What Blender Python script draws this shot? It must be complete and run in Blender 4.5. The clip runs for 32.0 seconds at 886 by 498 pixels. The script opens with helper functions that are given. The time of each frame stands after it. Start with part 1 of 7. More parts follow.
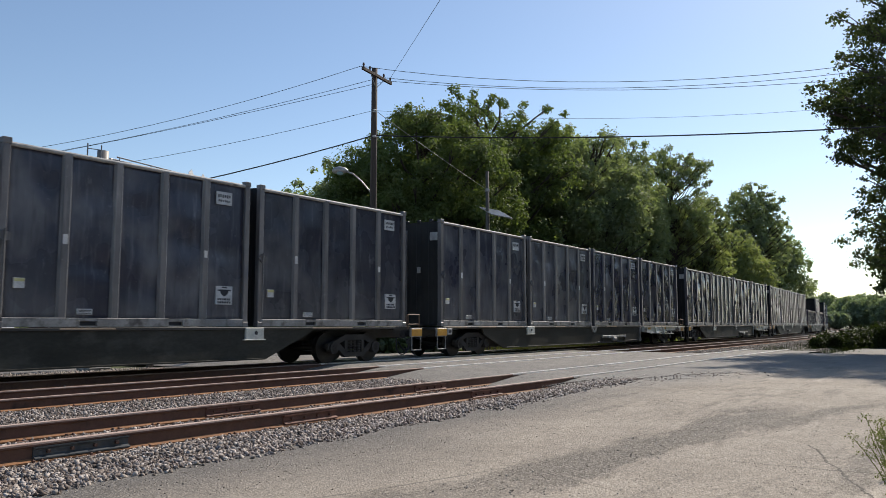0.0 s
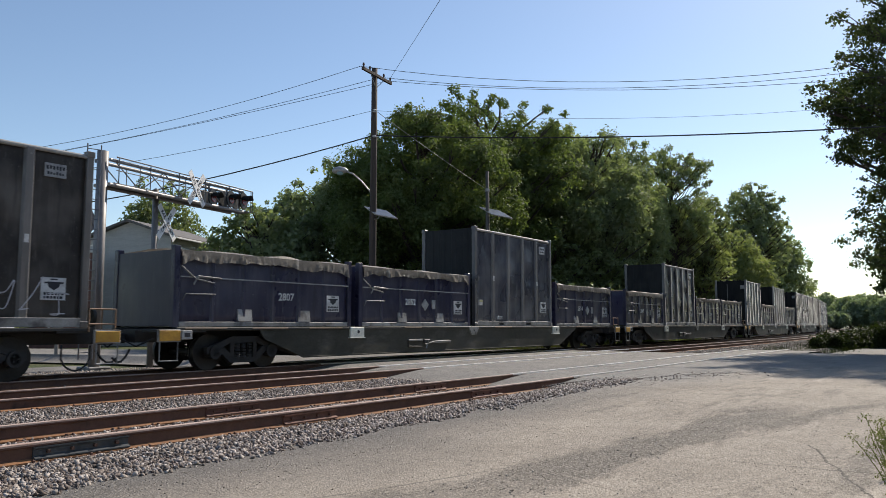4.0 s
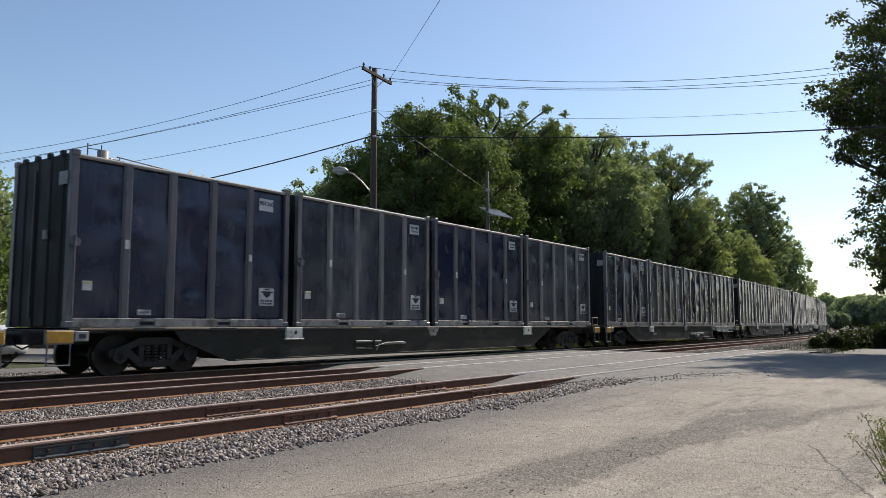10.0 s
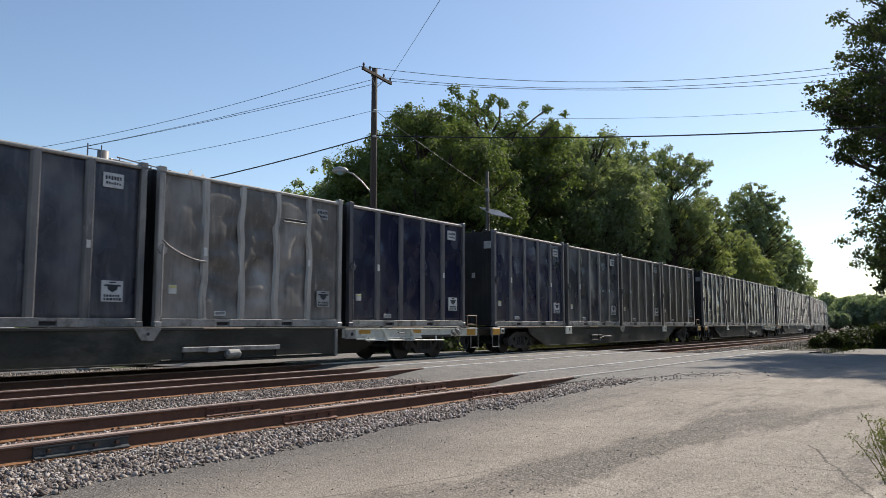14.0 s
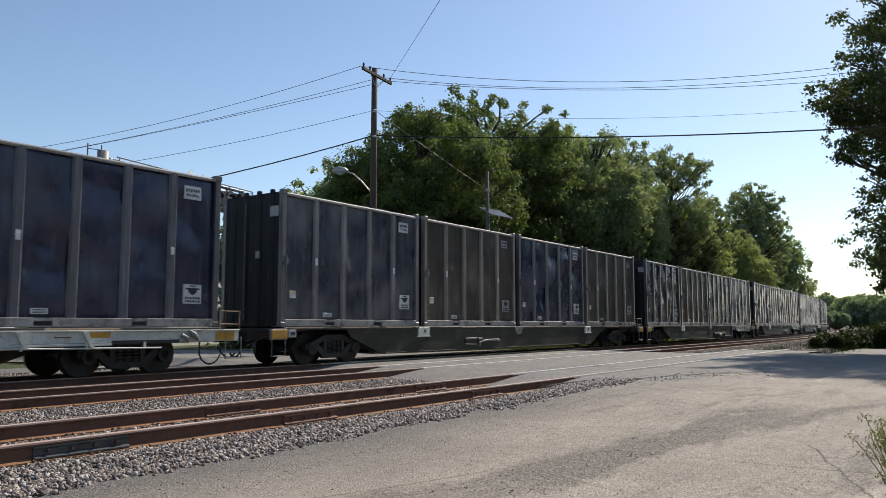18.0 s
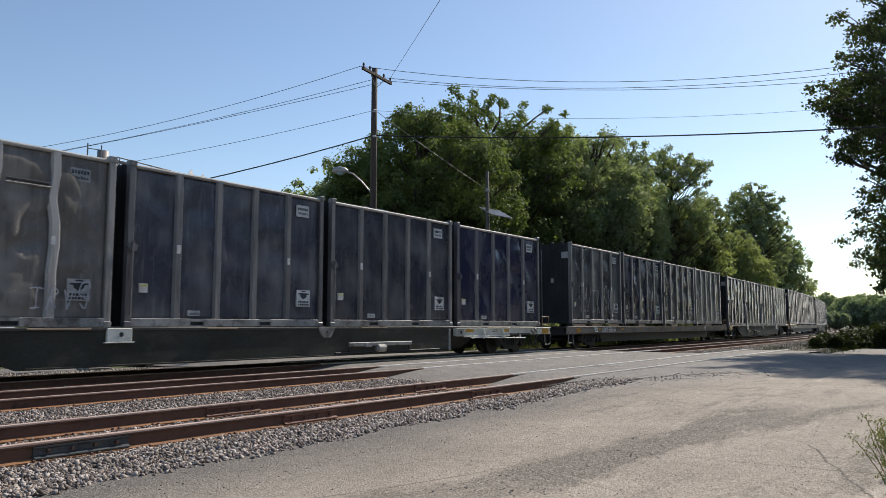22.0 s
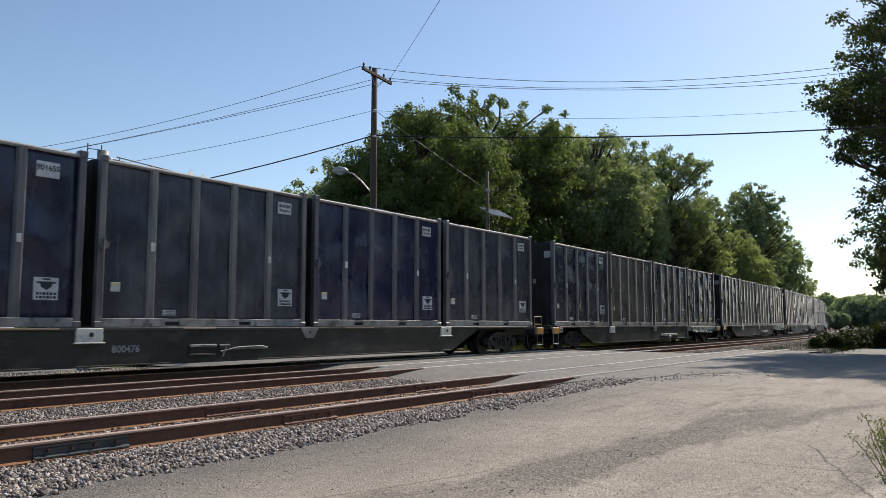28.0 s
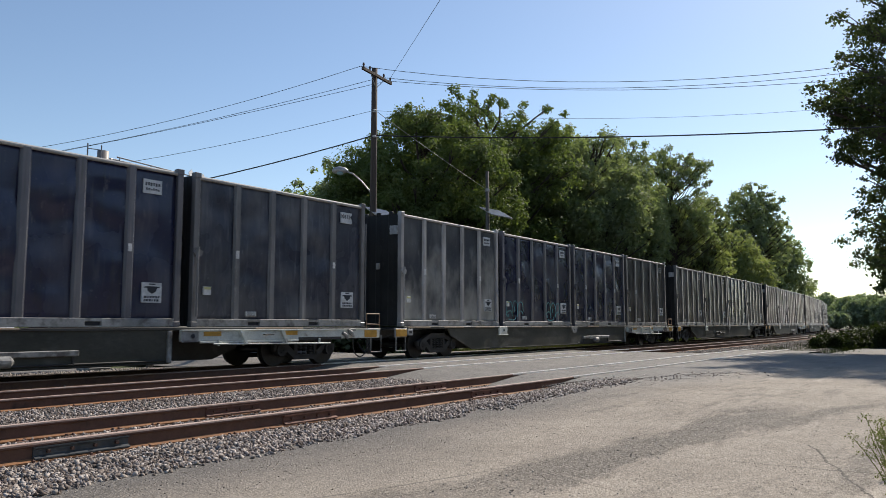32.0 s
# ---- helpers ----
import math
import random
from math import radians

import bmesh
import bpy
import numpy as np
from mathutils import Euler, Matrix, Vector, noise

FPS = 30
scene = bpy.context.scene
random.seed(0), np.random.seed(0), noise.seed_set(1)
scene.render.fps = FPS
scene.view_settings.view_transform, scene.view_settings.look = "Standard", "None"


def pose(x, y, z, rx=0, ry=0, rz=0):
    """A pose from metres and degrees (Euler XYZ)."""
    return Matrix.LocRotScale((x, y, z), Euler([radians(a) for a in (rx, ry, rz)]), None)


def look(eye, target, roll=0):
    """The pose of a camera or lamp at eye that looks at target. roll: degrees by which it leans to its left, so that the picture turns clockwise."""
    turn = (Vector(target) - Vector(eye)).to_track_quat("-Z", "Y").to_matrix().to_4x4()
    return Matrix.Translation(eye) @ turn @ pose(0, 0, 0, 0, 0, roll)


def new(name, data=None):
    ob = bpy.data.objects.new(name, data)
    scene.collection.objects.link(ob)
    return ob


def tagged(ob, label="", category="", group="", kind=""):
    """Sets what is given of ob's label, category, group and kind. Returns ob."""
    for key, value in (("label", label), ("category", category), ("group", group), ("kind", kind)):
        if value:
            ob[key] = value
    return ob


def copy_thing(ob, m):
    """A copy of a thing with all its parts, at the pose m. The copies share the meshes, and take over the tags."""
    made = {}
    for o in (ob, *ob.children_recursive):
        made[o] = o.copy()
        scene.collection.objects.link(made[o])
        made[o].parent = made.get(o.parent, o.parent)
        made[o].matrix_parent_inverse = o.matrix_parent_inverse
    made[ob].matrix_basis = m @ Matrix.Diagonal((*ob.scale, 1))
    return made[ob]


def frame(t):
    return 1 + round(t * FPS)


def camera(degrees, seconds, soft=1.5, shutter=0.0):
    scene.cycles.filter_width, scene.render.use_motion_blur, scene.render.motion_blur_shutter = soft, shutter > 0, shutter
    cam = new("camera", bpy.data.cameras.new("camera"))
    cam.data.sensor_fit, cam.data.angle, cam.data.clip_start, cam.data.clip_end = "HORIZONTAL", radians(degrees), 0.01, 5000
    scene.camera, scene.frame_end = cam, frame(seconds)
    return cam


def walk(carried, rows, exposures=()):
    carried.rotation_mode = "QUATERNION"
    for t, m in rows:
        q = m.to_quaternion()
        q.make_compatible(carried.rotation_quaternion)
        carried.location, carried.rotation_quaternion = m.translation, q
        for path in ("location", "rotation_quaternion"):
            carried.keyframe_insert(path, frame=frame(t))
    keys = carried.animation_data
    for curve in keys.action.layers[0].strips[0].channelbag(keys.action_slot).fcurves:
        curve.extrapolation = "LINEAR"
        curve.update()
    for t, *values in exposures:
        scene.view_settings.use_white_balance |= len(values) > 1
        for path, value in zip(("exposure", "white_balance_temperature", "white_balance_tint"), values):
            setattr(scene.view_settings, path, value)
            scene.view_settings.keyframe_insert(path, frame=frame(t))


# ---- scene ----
# A railway crossing beside a gravel lot. x runs along the tracks, y away from the camera, z = 0 is the rail top.
YAW, PITCH = 0.93997, 0.0982
EYE = Vector((0.0, 0.0, 1.11))
AIM = Vector((math.sin(YAW) * math.cos(PITCH), math.cos(YAW) * math.cos(PITCH), math.sin(PITCH)))
cam = camera(60.02, 32.0, soft=0.8, shutter=0.04)
walk(cam, [(0.0, look(EYE, EYE + AIM)), (32.0, look(EYE, EYE + AIM))], exposures=[(0.0, 0.0), (32.0, 0.0)])

# ---- light: high sun almost in line with the tracks, clear summer sky ----
SUN_BEARING, SUN_ELEVATION = radians(92.2), radians(39.0)
world = bpy.data.worlds.new("sky")
scene.world = world
world.use_nodes = True
wn = world.node_tree.nodes
sky = wn.new("ShaderNodeTexSky")
sky.sky_type = "NISHITA"
sky.sun_disc = False
sky.sun_elevation, sky.sun_rotation = SUN_ELEVATION, SUN_BEARING
sky.altitude, sky.air_density, sky.dust_density, sky.ozone_density = 50.0, 0.97, 0.32, 1.45
wn["Background"].inputs["Strength"].default_value = 0.139
world.node_tree.links.new(sky.outputs["Color"], wn["Background"].inputs["Color"])
sun_data = bpy.data.lights.new("sun", "SUN")
sun_data.energy, sun_data.angle, sun_data.color = 5.4, radians(0.5), (1.0, 0.92, 0.80)
sun = new("sun", sun_data)
SUN_DIR = Vector((math.sin(SUN_BEARING) * math.cos(SUN_ELEVATION), math.cos(SUN_BEARING) * math.cos(SUN_ELEVATION), math.sin(SUN_ELEVATION)))
sun.matrix_world = look(SUN_DIR * 60, (0, 0, 0))

# ---- materials ----
def surface(name, base, second=None, rough=0.7, metal=0.0, scale=3.0, fine=40.0, mix=(0.35, 0.65), bump=0.15, depth=0.01,
            stretch=(1, 1, 1), vary=0.12, spec=0.5, third=None, third_at=(0.58, 0.7), third_scale=0.6, third_stretch=None):
    """A worn surface: two colours in broad patches, a third in stains, fine grain in colour, roughness and relief."""
    m = bpy.data.materials.new(name)
    m.use_nodes = True
    nt, n = m.node_tree, m.node_tree.nodes
    link = nt.links.new
    bsdf = n["Principled BSDF"]
    bsdf.inputs["Metallic"].default_value = metal
    bsdf.inputs["Specular IOR Level"].default_value = spec
    coord, info = n.new("ShaderNodeTexCoord"), n.new("ShaderNodeObjectInfo")
    shift = n.new("ShaderNodeVectorMath")
    shift.operation = "MULTIPLY_ADD"
    shift.inputs[1].default_value = (37.0, 19.0, 53.0)
    link(info.outputs["Random"], shift.inputs[0])
    link(coord.outputs["Object"], shift.inputs[2])

    def grain(size, detail, squash):
        mp, tex = n.new("ShaderNodeMapping"), n.new("ShaderNodeTexNoise")
        mp.inputs["Scale"].default_value = squash
        tex.inputs["Scale"].default_value, tex.inputs["Detail"].default_value, tex.inputs["Roughness"].default_value = size, detail, 0.62
        link(shift.outputs[0], mp.inputs[0])
        link(mp.outputs[0], tex.inputs["Vector"])
        return tex.outputs["Fac"]

    def ramp(fac, lo, hi):
        r = n.new("ShaderNodeMapRange")
        r.inputs["From Min"].default_value, r.inputs["From Max"].default_value = lo, hi
        link(fac, r.inputs["Value"])
        return r.outputs["Result"]

    def blend(fac, a, b, kind="MIX"):
        x = n.new("ShaderNodeMix")
        x.data_type, x.blend_type = "RGBA", kind
        for socket, v in ((x.inputs["Factor"], fac), (x.inputs["A"], a), (x.inputs["B"], b)):
            if isinstance(v, (int, float)):
                socket.default_value = v
            elif isinstance(v, tuple):
                socket.default_value = (*v, 1.0) if len(v) == 3 else v
            else:
                link(v, socket)
        return x.outputs["Result"]

    broad, small = grain(scale, 5.0, stretch), grain(fine, 4.0, stretch)
    second = second or tuple(c * 0.7 for c in base)
    colour = blend(ramp(broad, *mix), base, second)
    if third:
        colour = blend(ramp(grain(third_scale, 6.0, third_stretch or stretch), *third_at), colour, third)
    grey = n.new("ShaderNodeHueSaturation")
    add = n.new("ShaderNodeMath")
    add.operation = "MULTIPLY_ADD"
    link(small, add.inputs[0])
    add.inputs[1].default_value, add.inputs[2].default_value = 0.7, 0.65
    tone = n.new("ShaderNodeMath")
    tone.operation = "MULTIPLY_ADD"
    link(info.outputs["Random"], tone.inputs[0])
    tone.inputs[1].default_value = 2 * vary
    link(add.outputs[0], tone.inputs[2])
    sub = n.new("ShaderNodeMath")
    sub.operation = "SUBTRACT"
    link(tone.outputs[0], sub.inputs[0])
    sub.inputs[1].default_value = vary
    link(sub.outputs[0], grey.inputs["Value"])
    link(colour, grey.inputs["Color"])
    link(grey.outputs["Color"], bsdf.inputs["Base Color"])
    rg = n.new("ShaderNodeMapRange")
    rg.inputs["To Min"].default_value, rg.inputs["To Max"].default_value = max(0.05, rough - 0.12), min(1.0, rough + 0.12)
    link(broad, rg.inputs["Value"])
    link(rg.outputs["Result"], bsdf.inputs["Roughness"])
    if bump:
        b = n.new("ShaderNodeBump")
        b.inputs["Strength"].default_value, b.inputs["Distance"].default_value = bump, depth
        link(small, b.inputs["Height"])
        link(b.outputs["Normal"], bsdf.inputs["Normal"])
    return m


def leaf_material(name, base, second, shine=0.62):
    """Leaves: colour varies from leaf to leaf; light comes through the blades."""
    m = bpy.data.materials.new(name)
    m.use_nodes = True
    n, link = m.node_tree.nodes, m.node_tree.links.new
    bsdf = n["Principled BSDF"]
    geo, mixn, coord, tex = n.new("ShaderNodeNewGeometry"), n.new("ShaderNodeMix"), n.new("ShaderNodeTexCoord"), n.new("ShaderNodeTexNoise")
    tex.inputs["Scale"].default_value = 0.35
    link(coord.outputs["Object"], tex.inputs["Vector"])
    avg = n.new("ShaderNodeMath")
    avg.operation = "MULTIPLY_ADD"
    link(geo.outputs["Random Per Island"], avg.inputs[0])
    avg.inputs[1].default_value = 0.6
    link(tex.outputs["Fac"], avg.inputs[2])
    sub = n.new("ShaderNodeMath")
    sub.operation = "SUBTRACT"
    link(avg.outputs[0], sub.inputs[0])
    sub.inputs[1].default_value = 0.3
    mixn.data_type = "RGBA"
    mixn.inputs["A"].default_value, mixn.inputs["B"].default_value = (*base, 1), (*second, 1)
    link(sub.outputs[0], mixn.inputs["Factor"])
    link(mixn.outputs["Result"], bsdf.inputs["Base Color"])
    bsdf.inputs["Roughness"].default_value = shine
    bsdf.inputs["Specular IOR Level"].default_value = 0.18
    thin, both, out = n.new("ShaderNodeBsdfTranslucent"), n.new("ShaderNodeMixShader"), n["Material Output"]
    tint = n.new("ShaderNodeMix")
    tint.data_type, tint.blend_type = "RGBA", "MULTIPLY"
    tint.inputs["Factor"].default_value = 1.0
    link(mixn.outputs["Result"], tint.inputs["A"])
    tint.inputs["B"].default_value = (1.15, 1.28, 0.58, 1)
    link(tint.outputs["Result"], thin.inputs["Color"])
    both.inputs["Fac"].default_value = 0.48
    link(bsdf.outputs[0], both.inputs[1])
    link(thin.outputs[0], both.inputs[2])
    link(both.outputs[0], out.inputs["Surface"])
    return m


def plain(name, colour, rough=0.5, metal=0.0):
    return surface(name, colour, tuple(c * 0.8 for c in colour), rough=rough, metal=metal, scale=2.0, fine=30.0, bump=0.05, depth=0.003, vary=0.03)


M = {}
# container paints: fresh blue, chalky blue, black grime, olive grime, bare grey, faded grey
def paint(name, base, second, cloud, streak, rough=0.38, spec=0.4, cloud_at=(0.50, 0.76), grime=(0.018, 0.018, 0.020), drips=0.32, narrow=1.0, dust=0.08, splashed=0.55, silt=None):
    """Old container paint: broad patches, chalky clouds that also paint in dent sheen, vertical drips and scuffs, with
    gloss that follows the dirt.
    """
    m = bpy.data.materials.new(name)
    m.use_nodes = True
    n, link = m.node_tree.nodes, m.node_tree.links.new
    bsdf = n["Principled BSDF"]
    bsdf.inputs["Specular IOR Level"].default_value = spec
    bsdf.inputs["Sheen Weight"].default_value, bsdf.inputs["Sheen Roughness"].default_value = dust, 0.22
    coord, info, shift = n.new("ShaderNodeTexCoord"), n.new("ShaderNodeObjectInfo"), n.new("ShaderNodeVectorMath")
    shift.operation = "MULTIPLY_ADD"
    shift.inputs[1].default_value = (41.0, 23.0, 61.0)
    link(info.outputs["Random"], shift.inputs[0])
    link(coord.outputs["Object"], shift.inputs[2])

    def tex(size, squash, detail=5.0, rough_=0.6):
        mp, t = n.new("ShaderNodeMapping"), n.new("ShaderNodeTexNoise")
        mp.inputs["Scale"].default_value = squash
        t.inputs["Scale"].default_value, t.inputs["Detail"].default_value, t.inputs["Roughness"].default_value = size, detail, rough_
        link(shift.outputs[0], mp.inputs[0])
        link(mp.outputs[0], t.inputs["Vector"])
        return t.outputs["Fac"]

    def ramp(fac, lo, hi, a=0.0, b=1.0):
        r = n.new("ShaderNodeMapRange")
        for key, v in (("From Min", lo), ("From Max", hi), ("To Min", a), ("To Max", b)):
            r.inputs[key].default_value = v
        link(fac, r.inputs["Value"])
        return r.outputs["Result"]

    def blend(fac, a, b):
        x = n.new("ShaderNodeMix")
        x.data_type = "RGBA"
        for socket, v in ((x.inputs["Factor"], fac), (x.inputs["A"], a), (x.inputs["B"], b)):
            if isinstance(v, tuple):
                socket.default_value = (*v, 1.0)
            else:
                link(v, socket)
        return x.outputs["Result"]

    broad, cloudy = tex(0.9, (1, 1, 0.6)), tex(0.95, (1.0, 1.0, 0.8), 3.0, 0.48)
    drip, fine = tex(3.2 * narrow, (1.9, 1.9, 0.2 / narrow), 6.0, 0.62), tex(20.0, (1, 1, 0.7), 4.0, 0.7)
    colour = blend(ramp(broad, 0.36, 0.64), base, second)
    # pale clouds: chalk, plus soft sheen of the dents put into the colour
    colour = blend(ramp(cloudy, cloud_at[0], cloud_at[1], 0.0, 0.9), colour, cloud)
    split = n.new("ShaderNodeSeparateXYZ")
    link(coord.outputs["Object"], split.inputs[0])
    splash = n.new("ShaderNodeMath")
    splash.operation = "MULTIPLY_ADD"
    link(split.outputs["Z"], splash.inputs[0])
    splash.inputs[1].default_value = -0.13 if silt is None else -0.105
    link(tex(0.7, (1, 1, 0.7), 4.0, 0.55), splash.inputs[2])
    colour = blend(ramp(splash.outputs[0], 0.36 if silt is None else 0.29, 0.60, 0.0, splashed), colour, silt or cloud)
    colour = blend(ramp(drip, 0.55, 0.78, 0.0, drips), colour, streak)
    colour = blend(ramp(drip, 0.45, 0.30, 0.0, 0.4 + 0.3 * (narrow > 1)), colour, grime)
    colour = blend(ramp(fine, 0.63, 0.74, 0.0, 0.65), colour, streak)
    colour = blend(ramp(tex(2.4, (1.6, 1.6, 0.5), 6.0, 0.7), 0.62, 0.70, 0.0, 0.42), colour, streak)
    tone = n.new("ShaderNodeHueSaturation")
    link(ramp(info.outputs["Random"], 0.0, 1.0, 0.84, 1.16), tone.inputs["Value"])
    link(colour, tone.inputs["Color"])
    link(tone.outputs["Color"], bsdf.inputs["Base Color"])
    link(ramp(cloudy, 0.35, 0.7, rough - 0.08, rough + 0.16), bsdf.inputs["Roughness"])
    b = n.new("ShaderNodeBump")
    b.inputs["Strength"].default_value, b.inputs["Distance"].default_value = 0.06, 0.006
    link(fine, b.inputs["Height"])
    link(b.outputs["Normal"], bsdf.inputs["Normal"])
    return m


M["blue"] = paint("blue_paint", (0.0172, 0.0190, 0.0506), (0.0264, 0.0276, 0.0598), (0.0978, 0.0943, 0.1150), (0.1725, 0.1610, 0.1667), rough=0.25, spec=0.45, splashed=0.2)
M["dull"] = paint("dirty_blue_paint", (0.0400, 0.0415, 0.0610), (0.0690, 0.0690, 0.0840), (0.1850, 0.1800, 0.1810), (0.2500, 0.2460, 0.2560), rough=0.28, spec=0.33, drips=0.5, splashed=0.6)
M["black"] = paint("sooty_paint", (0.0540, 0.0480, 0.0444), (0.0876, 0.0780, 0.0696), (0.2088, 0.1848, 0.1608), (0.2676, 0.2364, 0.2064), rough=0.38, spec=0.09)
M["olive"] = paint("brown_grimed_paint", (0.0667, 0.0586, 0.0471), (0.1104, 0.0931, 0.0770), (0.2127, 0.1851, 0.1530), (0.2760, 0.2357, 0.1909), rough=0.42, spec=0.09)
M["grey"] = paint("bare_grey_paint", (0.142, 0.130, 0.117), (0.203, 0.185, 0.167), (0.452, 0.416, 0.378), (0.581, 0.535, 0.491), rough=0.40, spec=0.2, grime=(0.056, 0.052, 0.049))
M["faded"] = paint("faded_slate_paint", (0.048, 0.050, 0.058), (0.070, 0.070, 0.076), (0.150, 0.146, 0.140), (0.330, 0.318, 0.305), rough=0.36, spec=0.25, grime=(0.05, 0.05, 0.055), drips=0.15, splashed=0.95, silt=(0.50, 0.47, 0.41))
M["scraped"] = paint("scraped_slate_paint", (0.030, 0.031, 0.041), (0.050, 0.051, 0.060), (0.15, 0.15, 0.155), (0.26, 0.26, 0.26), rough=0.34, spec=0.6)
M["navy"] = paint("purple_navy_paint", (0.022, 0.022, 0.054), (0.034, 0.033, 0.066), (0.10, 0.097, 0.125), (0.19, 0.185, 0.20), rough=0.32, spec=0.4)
# one dark paint for the end walls of all tall containers
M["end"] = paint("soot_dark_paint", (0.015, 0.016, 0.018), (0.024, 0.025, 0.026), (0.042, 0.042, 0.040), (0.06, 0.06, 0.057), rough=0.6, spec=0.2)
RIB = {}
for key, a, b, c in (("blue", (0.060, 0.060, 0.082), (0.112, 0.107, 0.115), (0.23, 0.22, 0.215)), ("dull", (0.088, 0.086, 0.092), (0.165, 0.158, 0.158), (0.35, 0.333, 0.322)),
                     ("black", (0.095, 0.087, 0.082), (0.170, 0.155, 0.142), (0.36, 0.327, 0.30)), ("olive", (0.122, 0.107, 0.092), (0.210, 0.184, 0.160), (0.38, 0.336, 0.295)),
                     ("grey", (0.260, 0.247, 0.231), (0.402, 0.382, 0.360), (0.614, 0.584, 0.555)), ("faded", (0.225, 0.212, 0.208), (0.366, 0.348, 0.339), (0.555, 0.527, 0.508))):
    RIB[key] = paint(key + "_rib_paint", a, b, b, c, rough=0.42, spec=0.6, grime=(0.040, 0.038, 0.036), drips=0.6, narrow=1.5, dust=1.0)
RIB["scraped"] = RIB["black"]
M["rail_dust"] = surface("dusty_steel", (0.194, 0.191, 0.183), (0.326, 0.321, 0.308), rough=0.6, scale=2.0, fine=25, third=(0.088, 0.079, 0.075), third_at=(0.50, 0.66), third_scale=3.0, bump=0.1, depth=0.004)
M["top_dust"] = surface("pale_dusty_steel", (0.26, 0.25, 0.24), (0.46, 0.45, 0.43), rough=0.6, scale=2.0, fine=25, stretch=(0.6, 2, 2), third=(0.16, 0.15, 0.14), third_at=(0.56, 0.7), third_scale=3.0, bump=0.1, depth=0.004)
M["label"] = surface("white_sticker", (0.68, 0.68, 0.67), (0.50, 0.50, 0.49), rough=0.5, scale=6, fine=40, bump=0.03, depth=0.002, vary=0.05)
M["label_grey"] = surface("dirty_sticker", (0.40, 0.40, 0.39), (0.26, 0.26, 0.26), rough=0.6, scale=6, fine=40, bump=0.03, depth=0.002, vary=0.1)
M["ink"] = plain("black_ink", (0.025, 0.027, 0.035), 0.6)
M["letter"] = plain("white_letter_paint", (0.80, 0.80, 0.78), 0.6)
M["spray"] = plain("white_spray_paint", (0.50, 0.51, 0.55), 0.7)
M["spray_teal"] = plain("teal_spray_paint", (0.10, 0.34, 0.36), 0.7)
M["yellow"] = surface("yellow_reflector", (0.55, 0.30, 0.035), (0.42, 0.21, 0.03), rough=0.5, scale=5, fine=30, bump=0.05, depth=0.002, vary=0.06)
M["pale_yellow"] = plain("pale_yellow_ink", (0.58, 0.56, 0.26), 0.6)
M["under"] = surface("grimy_steel", (0.0238, 0.0225, 0.0213), (0.0425, 0.0400, 0.0375), rough=0.6, scale=2.0, fine=20, third=(0.0813, 0.0750, 0.0688), third_at=(0.6, 0.8), third_scale=2.5, bump=0.12, depth=0.005)
M["truck"] = surface("dusty_cast_steel", (0.018, 0.017, 0.016), (0.036, 0.033, 0.031), rough=0.7, scale=4.0, fine=30, bump=0.15, depth=0.006)
M["wheel"] = surface("worn_wheel_steel", (0.026, 0.025, 0.024), (0.05, 0.045, 0.042), rough=0.5, metal=0.6, scale=3.0, fine=30, bump=0.08, depth=0.003)
M["sill_white"] = surface("chalky_white_steel", (0.68, 0.69, 0.63), (0.52, 0.53, 0.48), rough=0.6, scale=2.0, fine=25, third=(0.16, 0.13, 0.10), third_at=(0.58, 0.75), third_scale=2.5, bump=0.1, depth=0.004)
M["sill_brown"] = surface("weathered_brown_steel", (0.165, 0.136, 0.112), (0.240, 0.212, 0.184), rough=0.65, scale=1.2, fine=20, third=(0.081, 0.061, 0.047), third_at=(0.56, 0.75), third_scale=1.6, bump=0.12, depth=0.005)
M["ladder_tan"] = surface("tan_ladder_paint", (0.30, 0.19, 0.11), (0.20, 0.12, 0.075), rough=0.65, scale=6, fine=40, bump=0.05, depth=0.002)
M["tarp"] = surface("brown_tarp", (0.150, 0.130, 0.109), (0.247, 0.215, 0.179), rough=0.65, scale=2.5, fine=25, third=(0.442, 0.403, 0.351), third_at=(0.55, 0.70), third_scale=2.0, third_stretch=(2.5, 1, 0.5), bump=0.2, depth=0.01)
M["teal_tarp"] = surface("teal_tarp_cloth", (0.015, 0.085, 0.12), (0.01, 0.05, 0.075), rough=0.6, scale=5, fine=25, bump=0.2, depth=0.01)
M["lid"] = surface("dark_lid", (0.05, 0.05, 0.055), (0.09, 0.09, 0.09), rough=0.7, scale=2, fine=20)
# track
# web rust, kept darker than the foot: shade below the head in the colour
M["rail_side"] = surface("rusty_rail", (0.115, 0.056, 0.037), (0.17, 0.085, 0.055), rough=0.75, scale=4, fine=35, third=(0.05, 0.03, 0.022), third_at=(0.55, 0.7), third_scale=2, bump=0.15, depth=0.004)
M["rail_head"] = surface("polished_rail_head", (0.476, 0.359, 0.307), (0.369, 0.250, 0.203), rough=0.68, metal=0.0, spec=0.25, scale=3, fine=40, bump=0.03, depth=0.001)
M["rail_orange"] = surface("orange_rust", (0.33, 0.155, 0.065), (0.22, 0.10, 0.045), rough=0.8, scale=5, fine=35, bump=0.15, depth=0.004)
M["joint"] = surface("red_brown_joint_bar", (0.20, 0.085, 0.055), (0.13, 0.06, 0.04), rough=0.7, scale=5, fine=35, bump=0.15, depth=0.004)
M["joint_grey"] = surface("grey_joint_bar", (0.085, 0.09, 0.095), (0.05, 0.055, 0.06), rough=0.5, metal=0.3, scale=5, fine=35, bump=0.1, depth=0.003)
